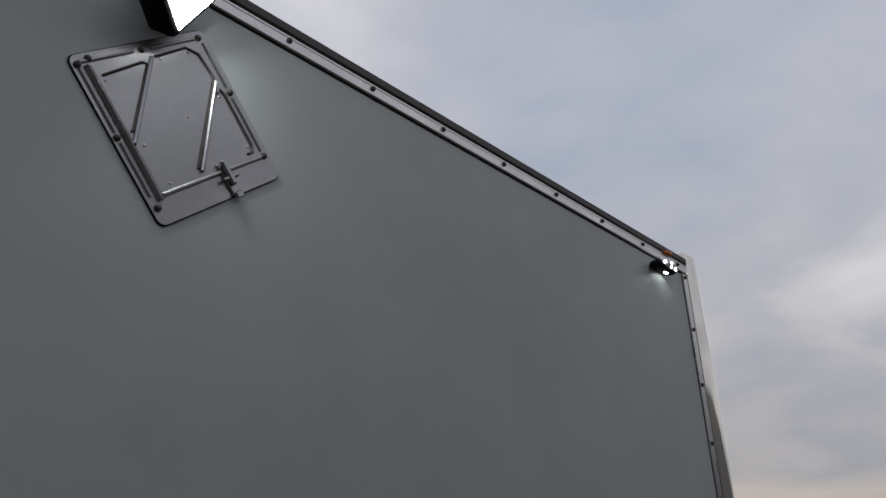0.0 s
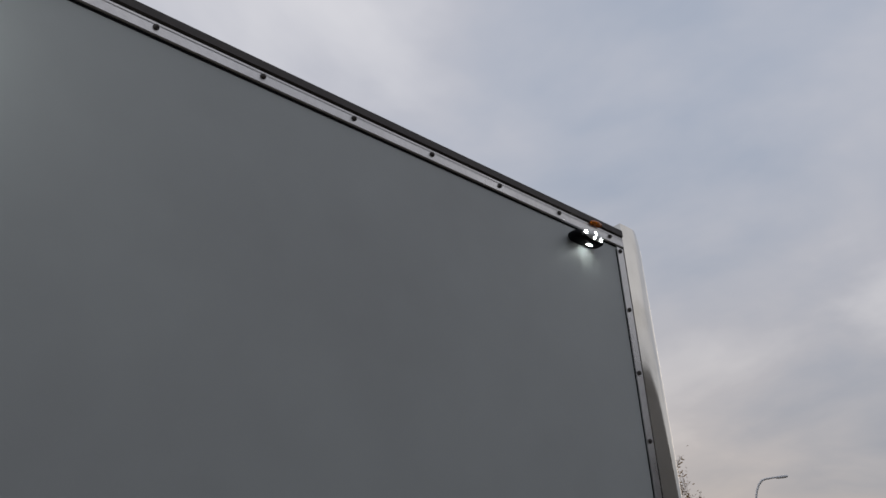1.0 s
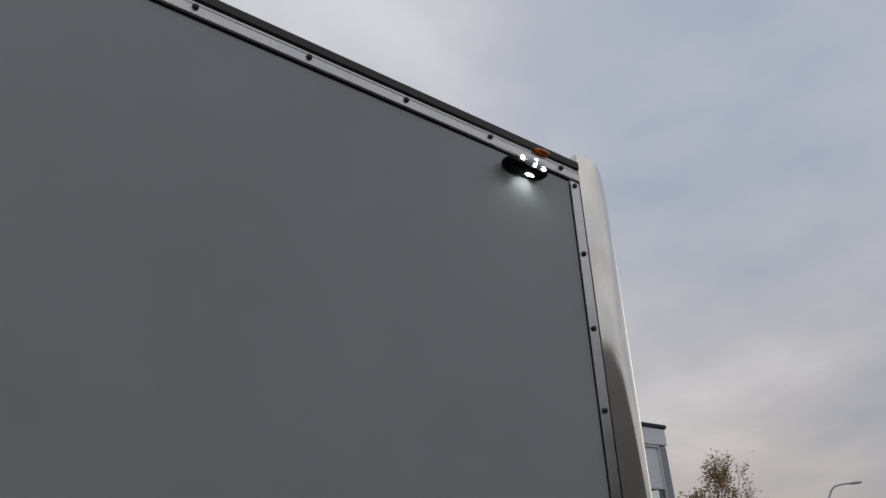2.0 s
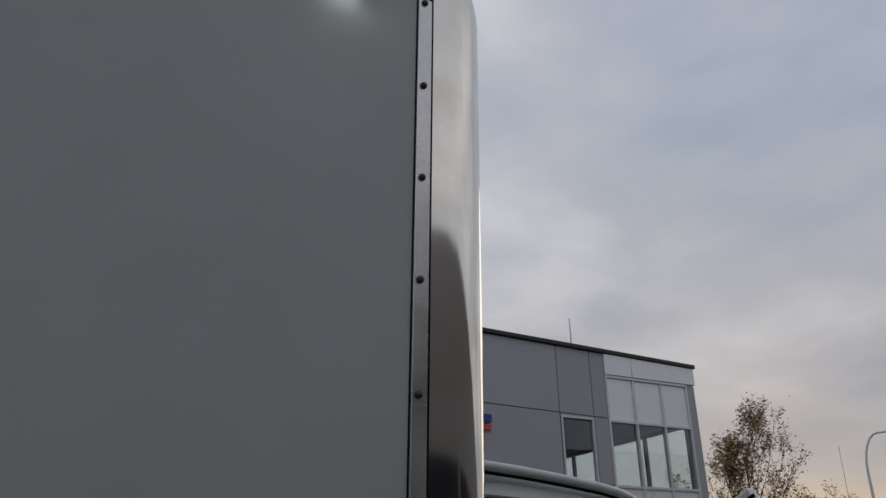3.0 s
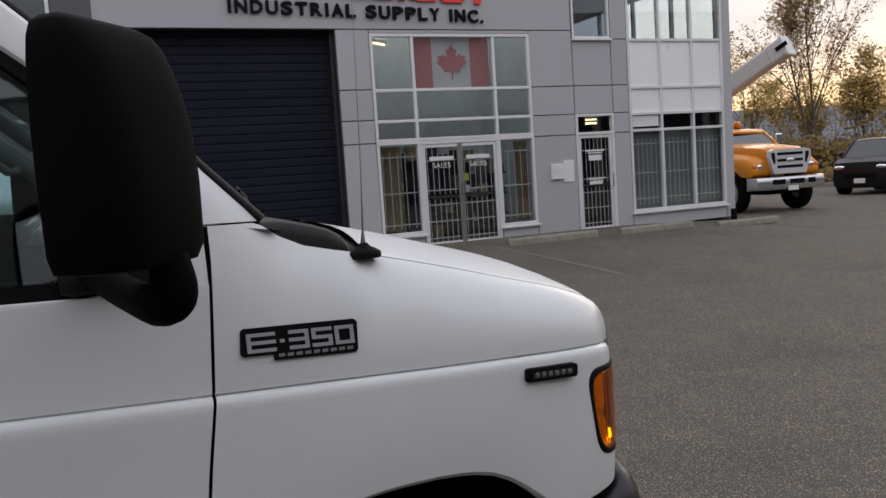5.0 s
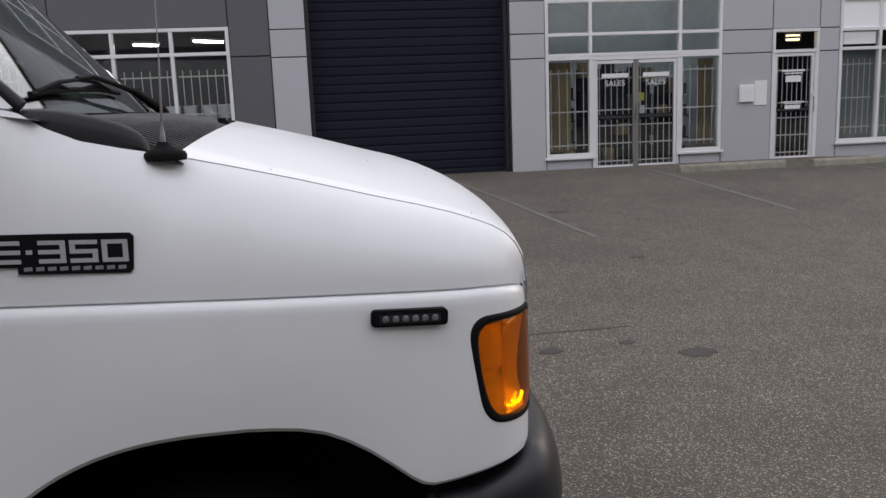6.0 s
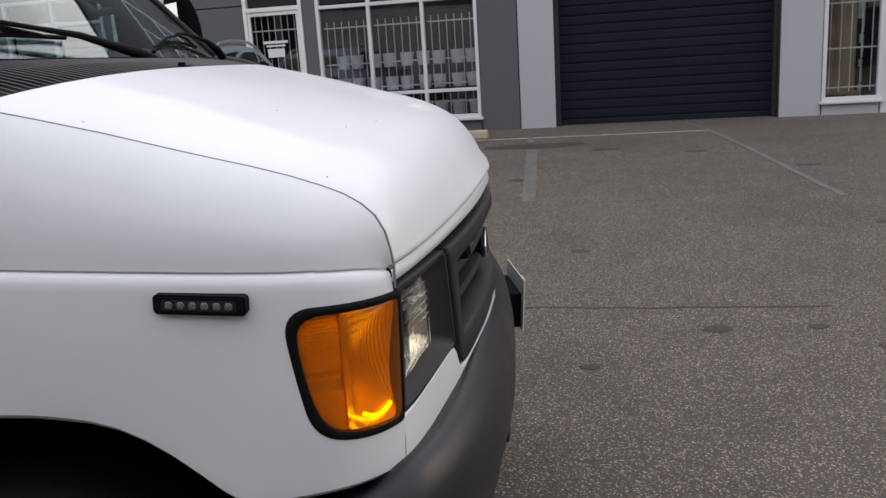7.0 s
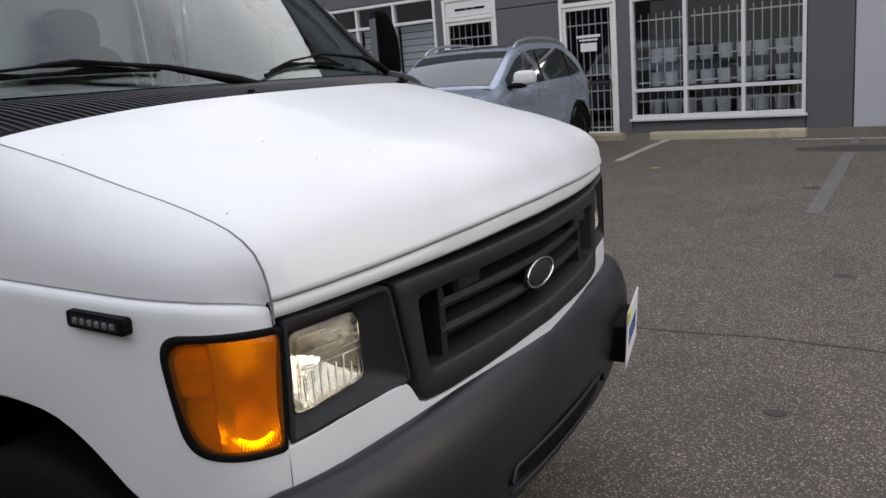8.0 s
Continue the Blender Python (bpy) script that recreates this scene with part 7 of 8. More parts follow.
oval = part("oval_emblem", bm, M_GRILLE, gr, "plain dark oval emblem with a chrome rim", smooth=50)
bm = bm_new()
tube(bm, [(0.069, 1.0 + 0.085 * math.cos(a), 0.920 + 0.034 * math.sin(a)) for a in np.linspace(0, 2 * math.pi, 33)], 0.0036, 8, False)
part("emblem_rim", bm, M_CHROME, oval, smooth=60)
for yv in (0.645, 1.355):
    i = i_at_y(yv if yv < 1 else 2 - yv)
    xv = OUT[i].x - 0.020
    bm = bm_new()
    box(bm, xv - 0.02, xv + 0.012, yv - 0.062, yv + 0.062, 0.975, 1.008, 0.004)
    gl = part("grille_lamp", bm, M_BLACK, gr, "small unlit grille lamp")
    bm = bm_new()
    box(bm, xv + 0.0115, xv + 0.016, yv - 0.05, yv + 0.05, 0.980, 1.003)
    part("lens", bm, M_CLEAR, gl)

# bumper: deep moulded bar wrapped round the corners
BUMP = [(-0.29, 0.050), (-0.21, 0.016), (-0.13, 0.004), (-0.06, 0.015), (-0.010, 0.055), (0.026, 0.118), (0.062, 0.22), (0.096, 0.37), (0.121, 0.56), (0.133, 0.78), (0.136, 1.0)]
BO = chain(BUMP, 0.03)
BN = []
for i in range(len(BO)):
    d = (BO[min(i + 1, len(BO) - 1)] - BO[max(i - 1, 0)]).normalized()
    BN.append(Vector((d.y, -d.x)))
BN[-1] = Vector((1, 0))


def bump_col(i):
    p, nn = BO[i], BN[i]
    ztop = interp(p.x, [(-0.30, 0.69), (-0.20, 0.70), (-0.10, 0.735), (-0.02, 0.762), (0.06, 0.768), (0.10, 0.778), (0.14, 0.792)])
    zlow = interp(p.x, [(-0.30, 0.61), (-0.2, 0.56), (0.0, 0.475), (0.14, 0.430)])
    inward = interp(p.x, [(-0.30, 0.03), (-0.1, 0.05), (0.0, 0.065), (0.1, 0.085), (0.14, 0.09)])
    out = []
    for o, f in ((-inward - 0.06, 0.93), (-inward, 0.955), (-inward * 0.86, 0.965), (-inward * 0.72, 0.958), (-inward * 0.56, 0.936), (-inward * 0.42, 0.897), (-inward * 0.28, 0.845), (-inward * 0.16, 0.78), (-inward * 0.07, 0.69), (-inward * 0.015, 0.60), (0.0, 0.51), (-0.006, 0.41), (-0.016, 0.31), (-0.024, 0.20), (-0.032, 0.10), (-0.046, 0.0), (-0.12, -0.02)):
        q = p + nn * o
        out.append((q.x, q.y, zlow + (ztop - zlow) * f))
    return out


bump = sheet("bumper", [bump_col(i) for i in range(len(BO))], M_BUMPER, "dark grey moulded bumper", joined=True, smooth=50)[0]
# lower air slot with rounded ends
bm = bm_new()
rows = []
for k in range(41):
    y_ = 0.665 + 0.67 * k / 40
    e = min(y_ - 0.665, 1.335 - y_)
    hh = 0.032 * math.sqrt(max(0.0, 1 - (1 - min(e / 0.03, 1.0)) ** 2)) + 0.0005
    xs_ = 0.136 - 0.09 * ((y_ - 1.0) / 0.64) ** 2 * 0.62
    rows.append([(xs_ - 0.030, y_, 0.508 - hh), (xs_ - 0.0215, y_, 0.508 - hh * 0.4), (xs_ - 0.016, y_, 0.508 + hh * 0.4), (xs_ - 0.012, y_, 0.508 + hh)])
thick(bm, rows, (-0.04, 0, 0))
part("bumper_slot", bm, M_RUBBER, bump, "dark lower air slot")
bm = bm_new()
edge = [Vector(r[3]) + Vector((0.003, 0, 0.004)) for r in rows] + [Vector(r[0]) + Vector((0.003, 0, -0.004)) for r in reversed(rows)]
tube(bm, edge + edge[:1], 0.005, 8, False)
part("slot_lip", bm, M_BUMPER, bump, "rounded lip round the air slot", smooth=60)
# number plate on its black bracket
pm = pose(0.140, 1.555, 0.610, 0, 4, 10)
bm = bm_new()
box(bm, -0.060, -0.004, -0.125, 0.115, -0.080, 0.035, 0.004, pm)
part("plate_bracket", bm, M_BLACK, van)
bm = bm_new()
box(bm, -0.004, 0.0, -0.155, 0.155, -0.085, 0.085, 0.001, pm)
plate = part("number_plate", bm, M_PAPER, van, "white number plate with blue bars")
bm = bm_new()
for k in range(6):
    box(bm, 0.0, 0.0015, -0.11 + 0.036 * k, -0.094 + 0.036 * k, -0.028, 0.026, 0, pm)
part("plate_bars", bm, M_BLUE, plate)
bm = bm_new()
box(bm, 0.0, 0.002, -0.155, -0.09, 0.05, 0.087, 0, pm)
part("sticker", bm, mat("yellow_green_sticker", (0.62, 0.70, 0.05), 0.6), plate, "yellow-green sticker")

# front wheels and liner
def wheel(cx, cy, cz, r, w, sgn, parent, rim_mat):
    m = Matrix.Translation((cx, cy, cz))
    bm = bm_new()
    prof = [(0.60, -0.42), (0.66, -0.5), (0.90, -0.5), (0.97, -0.42), (1.0, -0.3), (1.0, 0.3), (0.97, 0.42), (0.90, 0.5), (0.66, 0.5), (0.60, 0.42)]
    loft(bm, [[m @ Vector((r * p * math.cos(a), w * q, r * p * math.sin(a))) for p, q in prof] for a in np.linspace(0, 2 * math.pi, 33)], True, False)
    bmesh.ops.remove_doubles(bm, verts=bm.verts, dist=0.0005)
    ty = part("tyre", bm, M_RUBBER, parent, "black tyre", smooth=40)
    bm = bm_new()
    prof = [(0.0, 0.22), (0.16, 0.22), (0.2, 0.12), (0.42, 0.05), (0.52, 0.20), (0.60, 0.40), (0.62, 0.46)]
    loft(bm, [[m @ Vector((r * p * math.cos(a), -sgn * w * q, r * p * math.sin(a))) for p, q in prof] for a in np.linspace(0, 2 * math.pi, 33)], False, False)
    bmesh.ops.remove_doubles(bm, verts=bm.verts, dist=0.0005)
    part("rim", bm, rim_mat, ty, smooth=40)
    return ty


M_RIM = mat("grey_steel_rim", (0.45, 0.45, 0.46), 0.4, metal=0.6, vary=0.1)
wheel(-0.70, 0.16, 0.37, 0.37, 0.22, 1, van, M_RIM)
wheel(-0.70, 1.84, 0.37, 0.37, 0.22, -1, van, M_RIM)
for cy, s in ((0.02, 1), (1.98, -1)):
    wheel(-5.2, cy, 0.37, 0.37, 0.24, s, van, M_RIM)
for sgn in (1, -1):
    rows = []
    for xv in np.linspace(-1.165, -0.27, 30):
        cz = arch_z(float(xv)) + 0.012
        rows.append([(xv, (0.030 if sgn > 0 else 1.970), cz), (xv, 0.48 if sgn > 0 else 1.52, cz)])
    rows.append([(-0.262, p[1], 0.40) for p in rows[-1]])
    bm = bm_new()
    grid(bm, rows)
    part("wheel_liner", bm, M_RUBBER, van, "black wheel housing")
bm = bm_new()
box(bm, -1.2, -0.1, 0.48, 1.52, 0.4, 1.03)
part("engine_bay", bm, M_RUBBER, van)
bm = bm_new()
box(bm, -2.2, -1.15, 0.06, 1.94, 0.42, 0.60)
part("cab_floor", bm, M_CABIN_DARK, van)

# cabin: dashboard, wheel, seats, headliner, rear wall
bm = bm_new()
rows = []
for yv in np.linspace(0.06, 1.94, 15):
    hump = 0.03 * math.exp(-((yv - 1.5) / 0.2) ** 2)
    rows.append([(-0.90, yv, 1.44), (-1.02, yv, 1.46 + hump), (-1.16, yv, 1.455 + hump), (-1.25, yv, 1.40 + hump), (-1.29, yv, 1.30), (-1.26, yv, 1.15), (-1.18, yv, 0.95)])
grid(bm, rows)
part("dashboard", bm, M_CABIN, van, "grey-green dashboard", smooth=50)
bm = bm_new()
hub, nrm = Vector((-1.50, 1.50, 1.33)), Vector((-0.8, 0, 0.6))
e1, e2 = Vector((0, 1, 0)), Vector((0.6, 0, 0.8))
tube(bm, [hub + 0.19 * (math.cos(a) * e1 + math.sin(a) * e2) for a in np.linspace(0, 2 * math.pi, 29)], 0.015, 8, False)
for a in (0.3, math.pi - 0.3, 1.5 * math.pi):
    tube(bm, [hub, hub + 0.19 * (math.cos(a) * e1 + math.sin(a) * e2)], 0.014, 8)
blob(bm, hub, (0.03, 0.07, 0.06), 2.5, 14, 8)
tube(bm, [hub, hub + Vector((0.3, 0, -0.16))], 0.035, 10)
part("steering_wheel", bm, M_CABIN_DARK, van, "dark steering wheel", smooth=50)
for yv in (0.55, 1.45):
    bm = bm_new()
    blob(bm, (-1.80, yv, 0.98), (0.24, 0.24, 0.10), 4, 20, 10)
    st = part("seat", bm, M_CABIN_DARK, van, "dark cloth cab seat", smooth=50)
    bm = bm_new()
    blob(bm, (0, 0, 0.0), (0.08, 0.23, 0.33), 4, 20, 12, pose(-2.04, yv, 1.33, 0, -12, 0))
    part("backrest", bm, M_CABIN_DARK, st, smooth=50)
    bm = bm_new()
    blob(bm, (-2.11, yv, 1.71), (0.05, 0.13, 0.09), 3, 16, 8)
    part("headrest", bm, M_CABIN_DARK, st, smooth=50)
for yv, s in ((0.155, 1), (1.845, -1)):
    bm = bm_new()
    tube(bm, [(-1.62, yv + 0.01 * s, 1.93), (-1.42, yv, 1.80), (-1.22, yv - 0.03 * s, 1.63), (-1.08, yv - 0.06 * s, 1.46)], 0.035, 8)
    pl = part("inner_pillar_trim", bm, M_CABIN, van, smooth=60)
    bm = bm_new()
    tube(bm, [(-1.46, yv + 0.02 * s, 1.80), (-1.45, yv + 0.065 * s, 1.765), (-1.30, yv + 0.055 * s, 1.63), (-1.27, yv + 0.0, 1.64)], 0.016, 8)
    part("grab_handle", bm, M_CABIN, pl, "grey grab handle", smooth=60)
bm = bm_new()
grid(bm, [[(x, yv, 2.03) for yv in np.linspace(0.18, 1.82, 5)] for x in (-2.26, -1.56)])
part("headliner", bm, M_CABIN_DARK, van)
bm = bm_new()
box(bm, -2.29, -2.26, 0.10, 1.90, 0.6, 2.02)
part("cab_rear_wall", bm, M_CABIN_DARK, van)



# ---- parked vehicles ----
M_BLUECAR = mat("pale_blue_car_paint", (0.37, 0.43, 0.51), 0.28, metal=0.5, vary=0.04, grain=400, patch=2, coat=0.6)
M_BLACKCAR = mat("black_car_paint", (0.008, 0.009, 0.011), 0.3, vary=0.08, grain=300, patch=2, coat=0.15, spec=0.3)
M_CARGLASS = mat("car_glass", (0.022, 0.028, 0.031), 0.03, coat=1.0, vary=0.02, grain=3, patch=1)
M_TAIL = mat("red_tail_lens", (0.45, 0.015, 0.012), 0.2, vary=0.1, coat=0.5)
M_SILVERP = mat("bright_silver_finish", (0.74, 0.75, 0.76), 0.25, metal=0.25, vary=0.05)
M_TRUCKCHROME = mat("worn_chrome_bumper", (0.62, 0.63, 0.64), 0.22, metal=0.85, vary=0.1, grain=30, patch=4)
M_SILVER = mat("silver_trim", (0.55, 0.56, 0.57), 0.3, metal=0.7, vary=0.05)


def car_ring(x, w, zb, zt, crown):
    """One cross-section of a car body, both sides."""
    half = [(0.0, zb), (w * 0.80, zb), (w * 0.94, zb + 0.05), (w * 0.985, zb + 0.18 * (zt - zb)), (w, zb + 0.48 * (zt - zb)), (w * 0.985, zb + 0.74 * (zt - zb)), (w * 0.955, zt - 0.07 * (zt - zb) - 0.01), (w * 0.90, zt), (w * 0.5, zt + crown * 0.8), (0.0, zt + crown)]
    return [(x, -y, z) for y, z in half] + [(x, y, z) for y, z in reversed(half[1:-1])]


def glazed_cabin(c, paint, house):
    """An upright cabin of glass with posts and a roof panel."""
    # cabin: foot and roof lines by station (x_foot, x_roof, w_foot, w_roof, z_foot, z_roof)
    bm = bm_new()
    rings = []
    for xf, xr, wf, wr, zf, zr in house:
        rings.append([(xf, -wf, zf), (xf + (xr - xf) * 0.5, -(wf * 0.55 + wr * 0.45), zf + (zr - zf) * 0.5), (xr, -wr, zr - 0.03), (xr, -wr * 0.9, zr), (xr, 0, zr + 0.02), (xr, wr * 0.9, zr), (xr, wr, zr - 0.03), (xf + (xr - xf) * 0.5, wf * 0.55 + wr * 0.45, zf + (zr - zf) * 0.5), (xf, wf, zf)])
    grid(bm, rings)
    # close windscreen and rear window
    loft(bm, [rings[0], [(p[0], p[1] * 0.999, p[2]) for p in rings[0]]], False, False)
    for r in (rings[0], rings[-1]):
        try:
            bm.faces.new([bm.verts.new(p) for p in r])
        except ValueError:
            pass
    g = part("cabin_glass", bm, M_CARGLASS, c, "dark car windows", smooth=30)
    g.visible_shadow = False
    bm = bm_new()
    rows = [[(xr, y * wr, (zr + 0.014 + 0.02 * (1 - y * y)) if abs(y) < 0.99 else zr - 0.035) for y in (-1.01, -0.93, -0.5, 0, 0.5, 0.93, 1.01)] for _, xr, _, wr, _, zr in house]
    thick(bm, rows, (0, 0, -0.02))
    part("roof", bm, paint, c, smooth=40)
    for k, (xf, xr, wf, wr, zf, zr) in enumerate(house):
        for s in (-1, 1):
            bm = bm_new()
            r = 0.045 if k in (0, len(house) - 1) else 0.028
            tube(bm, [(xf, s * (wf + 0.005), zf - 0.01), (xf + (xr - xf) * 0.5, s * (wf * 0.55 + wr * 0.45 + 0.004), zf + (zr - zf) * 0.5), (xr, s * (wr + 0.002), zr - 0.02)], r, 7)
            part("pillar", bm, paint if k in (0, len(house) - 1) else M_BLACK, c, smooth=60)


TOP_LINE = [(1.22, 1.02), (1.0, 1.165), (0.7, 1.345), (0.45, 1.470), (0.25, 1.532), (0.0, 1.562), (-0.4, 1.580), (-1.0, 1.572), (-1.34, 1.530), (-1.60, 1.455), (-1.80, 1.33), (-1.94, 1.14), (-2.2, 1.0)]


def cabin_top(x):
    """Height of the rounded cabin along the car's length."""
    return sum(interp(x + d, TOP_LINE[::-1]) for d in (-0.09, -0.045, 0, 0.045, 0.09)) / 5


def cabin_half(x, z):
    """Half width of the rounded cabin: narrower towards the top and the ends."""
    return interp(x, [(-2.2, 0.72), (-1.8, 0.82), (-1.0, 0.87), (0.3, 0.87), (0.8, 0.83), (1.22, 0.76)]) - 0.36 * (z - 1.03)


def smooth_cabin(c, paint):
    """A rounded crossover cabin: painted shell, windows set on it, roof window and rails."""
    rows = []
    for x in np.linspace(1.22, -2.2, 58):
        x = float(x)
        t = cabin_top(x)
        zt = max(t - 0.06, 0.985)
        half = [(cabin_half(x, z), z) for z in np.linspace(0.97, zt, 6)]
        w = half[-1][0]
        half += [(w - 0.012, zt + 0.030), (w - 0.035, zt + 0.048), (w - 0.075, zt + 0.058), (w * 0.6, t + 0.012), (0.0, t + 0.02)]
        rows.append([(x, -y, z) for y, z in half] + [(x, y, z) for y, z in reversed(half[:-1])])
    bm = bm_new()
    grid(bm, rows)
    part("cabin_shell", bm, paint, c, smooth=50)
    for name, x0, x1, inset, label in (("windscreen", 1.13, 0.44, 0.085, "pale reflecting windscreen"), ("rear_window", -1.66, -1.90, 0.12, "dark rear window"), ("roof_window", 0.28, -0.75, 0.16, "dark roof window")):
        rows = []
        for x in np.linspace(x0, x1, 14):
            x = float(x)
            t = cabin_top(x)
            w = cabin_half(x, t) - inset
            rows.append([(x, w * q, t + 0.026 - 0.020 * (q * w / (w + inset)) ** 2) for q in np.linspace(-1, 1, 15)])
        bm = bm_new()
        thick(bm, rows, (0, 0, -0.004))
        part(name, bm, M_CARGLASS, c, label, smooth=50)
    for s in (-1, 1):
        rows = []
        for x in np.linspace(0.90, -1.67, 48):
            x = float(x)
            z0 = interp(x, [(-1.9, 1.165), (-1.2, 1.10), (0.0, 1.065), (0.9, 1.055)])
            z1 = max(z0 + 0.008, min(cabin_top(x) - 0.085, interp(x, [(-1.68, 1.16), (-1.60, 1.24), (-1.45, 1.35), (-1.26, 1.43), (-1.0, 1.485), (0.9, 1.60)])))
            rows.append([(x, s * (cabin_half(x, z) + 0.004), z) for z in np.linspace(z0, z1, 9)])
        bm = bm_new()
        thick(bm, rows, (0, -0.003 * s, 0))
        glass = part("side_window", bm, M_CARGLASS, c, "dark side windows", smooth=50)
        for x in (-0.12, -1.12):
            bm = bm_new()
            rows = [[(x + e - 0.10 * (z - 1.1), s * (cabin_half(x, z) + 0.007), z) for e in (-0.025, 0.025)] for z in np.linspace(1.095, cabin_top(x) - 0.10, 6)]
            thick(bm, rows, (0, -0.003 * s, 0))
            part("window_post", bm, M_BLACK, glass)
        bm = bm_new()
        pts = []
        for x, up in ((0.33, 0.0), (0.26, 0.03), (0.12, 0.05), (-0.2, 0.058), (-0.6, 0.060), (-1.0, 0.056), (-1.3, 0.045), (-1.46, 0.025), (-1.55, 0.0)):
            t = cabin_top(x)
            pts.append((x, s * (cabin_half(x, t) - 0.045), t + up))
        tube(bm, pts, 0.018, 8)
        part("roof_rail", bm, M_SILVER, c, smooth=60)


def car(name, label, m, stations, house, paint, wheels, wheel_r, width, rails=False, group=""):
    """A car: body skinned through its stations, glazed cabin, roof, pillars, lamps, mirrors and wheels. Front at +x."""
    c = thing(name, label, "car", m, group)
    bm = bm_new()
    loft(bm, [car_ring(*s) for s in stations])
    part("body", bm, paint, c, smooth=40)
    if rails:
        smooth_cabin(c, paint)
    else:
        glazed_cabin(c, paint, house)
    bm = bm_new()
    blob(bm, ((house[0][0] + house[-1][0]) / 2 - 0.1, 0, house[0][4] - 0.05), ((house[0][0] - house[-1][0]) * 0.42, house[0][2] * 0.82, 0.18), 4, 16, 8)
    part("cabin_inside", bm, M_CABIN_DARK, c)
    for xw in wheels:
        for s in (-1, 1):
            wheel(xw, s * (width / 2 - 0.10), wheel_r, wheel_r, 0.21, -s, c, M_SILVER)
            bm = bm_new()
            tube(bm, [(xw + (wheel_r + 0.05) * math.cos(a), s * (width / 2 - 0.012), wheel_r + (wheel_r + 0.05) * math.sin(a)) for a in np.linspace(-0.1, math.pi + 0.1, 15)], 0.03, 6)
            part("wheel_arch", bm, M_RUBBER, c, smooth=60)
            bm = bm_new()
            loft(bm, [[(xw + (wheel_r + 0.04) * math.cos(a), s * (width / 2 - d), wheel_r + (wheel_r + 0.04) * math.sin(a)) for a in np.linspace(0, 2 * math.pi, 21)[:-1]] for d in (0.006, 0.22)])
            part("wheel_well", bm, M_RUBBER, c)
    front, rear = stations[0], stations[-1]
    for s in (-1, 1):
        bm = bm_new()
        xm = house[0][0] - 0.28
        blob(bm, (xm, s * (width / 2 + (0.12 if rails else 0.08)), house[0][4] + 0.10), (0.07, 0.14 if rails else 0.11, 0.085), 3.4, 16, 10)
        tube(bm, [(xm, s * (width / 2 - 0.06), house[0][4] + 0.02), (xm, s * (width / 2 + 0.04), house[0][4] + 0.08)], 0.025, 6)
        part("door_mirror", bm, M_PAPER if rails else paint, c, "white door mirror" if rails else "", smooth=60)
        if rails:
            bm = bm_new()
            blob(bm, (xm + 0.02, s * (width / 2 + 0.02), house[0][4] + 0.015), (0.075, 0.13, 0.035), 2.6, 12, 8)
            part("mirror_foot", bm, M_BLACK, c, smooth=60)
        bm = bm_new()
        st = stations[1]
        blob(bm, (st[0] - 0.02, s * st[1] * 0.74, st[3] - 0.13), (0.10, 0.17, 0.07), 2.6, 14, 8)
        part("head_lamp", bm, M_CHROME, c, smooth=60)
        bm = bm_new()
        st = stations[-2]
        blob(bm, (st[0] + 0.0, s * st[1] * 0.80, st[3] - 0.12), (0.10, 0.15, 0.07), 2.6, 14, 8)
        part("tail_lamp", bm, M_TAIL, c, smooth=60)
        for xh in (house[1][0] - 0.15, house[2][0] - 0.30):
            bm = bm_new()
            blob(bm, (xh, s * (width / 2 + 0.004), house[0][4] - 0.13), (0.09, 0.018, 0.014), 2.5, 10, 6)
            part("door_handle", bm, paint, c)
    bm = bm_new()
    box(bm, front[0] - 0.04, front[0] + 0.02, -0.45, 0.45, front[2] + 0.20, front[2] + 0.36, 0.02)
    part("grille", bm, M_BLACK, c)
    for xx, zz in ((front[0] + 0.025, front[2] + 0.12), (rear[0] - 0.03, rear[2] + 0.34)):
        bm = bm_new()
        box(bm, xx - 0.008, xx + 0.008, -0.16, 0.16, zz - 0.07, zz + 0.07)
        part("number_plate", bm, M_PAPER, c, "plain white number plate")
    return c


# pale blue crossover, nose out from the shop front
suv_m = pose(-4.07, 9.32, ground_z(-4.07, 9.32) - 0.01, 0, 0, -91)
car("parked_suv", "pale blue crossover with roof rails parked nose out", suv_m,
    [(2.32, 0.55, 0.33, 0.68, 0.03), (2.26, 0.78, 0.23, 0.81, 0.04), (2.05, 0.89, 0.21, 0.91, 0.05), (1.4, 0.915, 0.21, 1.00, 0.05), (0.95, 0.92, 0.21, 1.045, 0.04), (0.2, 0.92, 0.21, 1.05, 0.0), (-1.0, 0.92, 0.21, 1.08, 0.0), (-1.65, 0.89, 0.23, 1.10, 0.0), (-1.95, 0.83, 0.28, 1.07, 0.0), (-2.08, 0.70, 0.40, 0.92, 0.0)],
    [(1.18, 0.42, 0.80, 0.60, 1.04, 1.50), (0.62, 0.22, 0.84, 0.63, 1.05, 1.55), (-0.42, -0.42, 0.85, 0.64, 1.07, 1.56), (-2.12, -1.72, 0.74, 0.55, 1.09, 1.45)],
    M_BLUECAR, (1.38, -1.25), 0.34, 1.84, rails=True)


def by_eye(yaw, d, z=0.0):
    """A place seen along a bearing from the middle of the walk."""
    return (-1.82 + d * math.cos(radians(yaw)), -1.36 + d * math.sin(radians(yaw)), z)


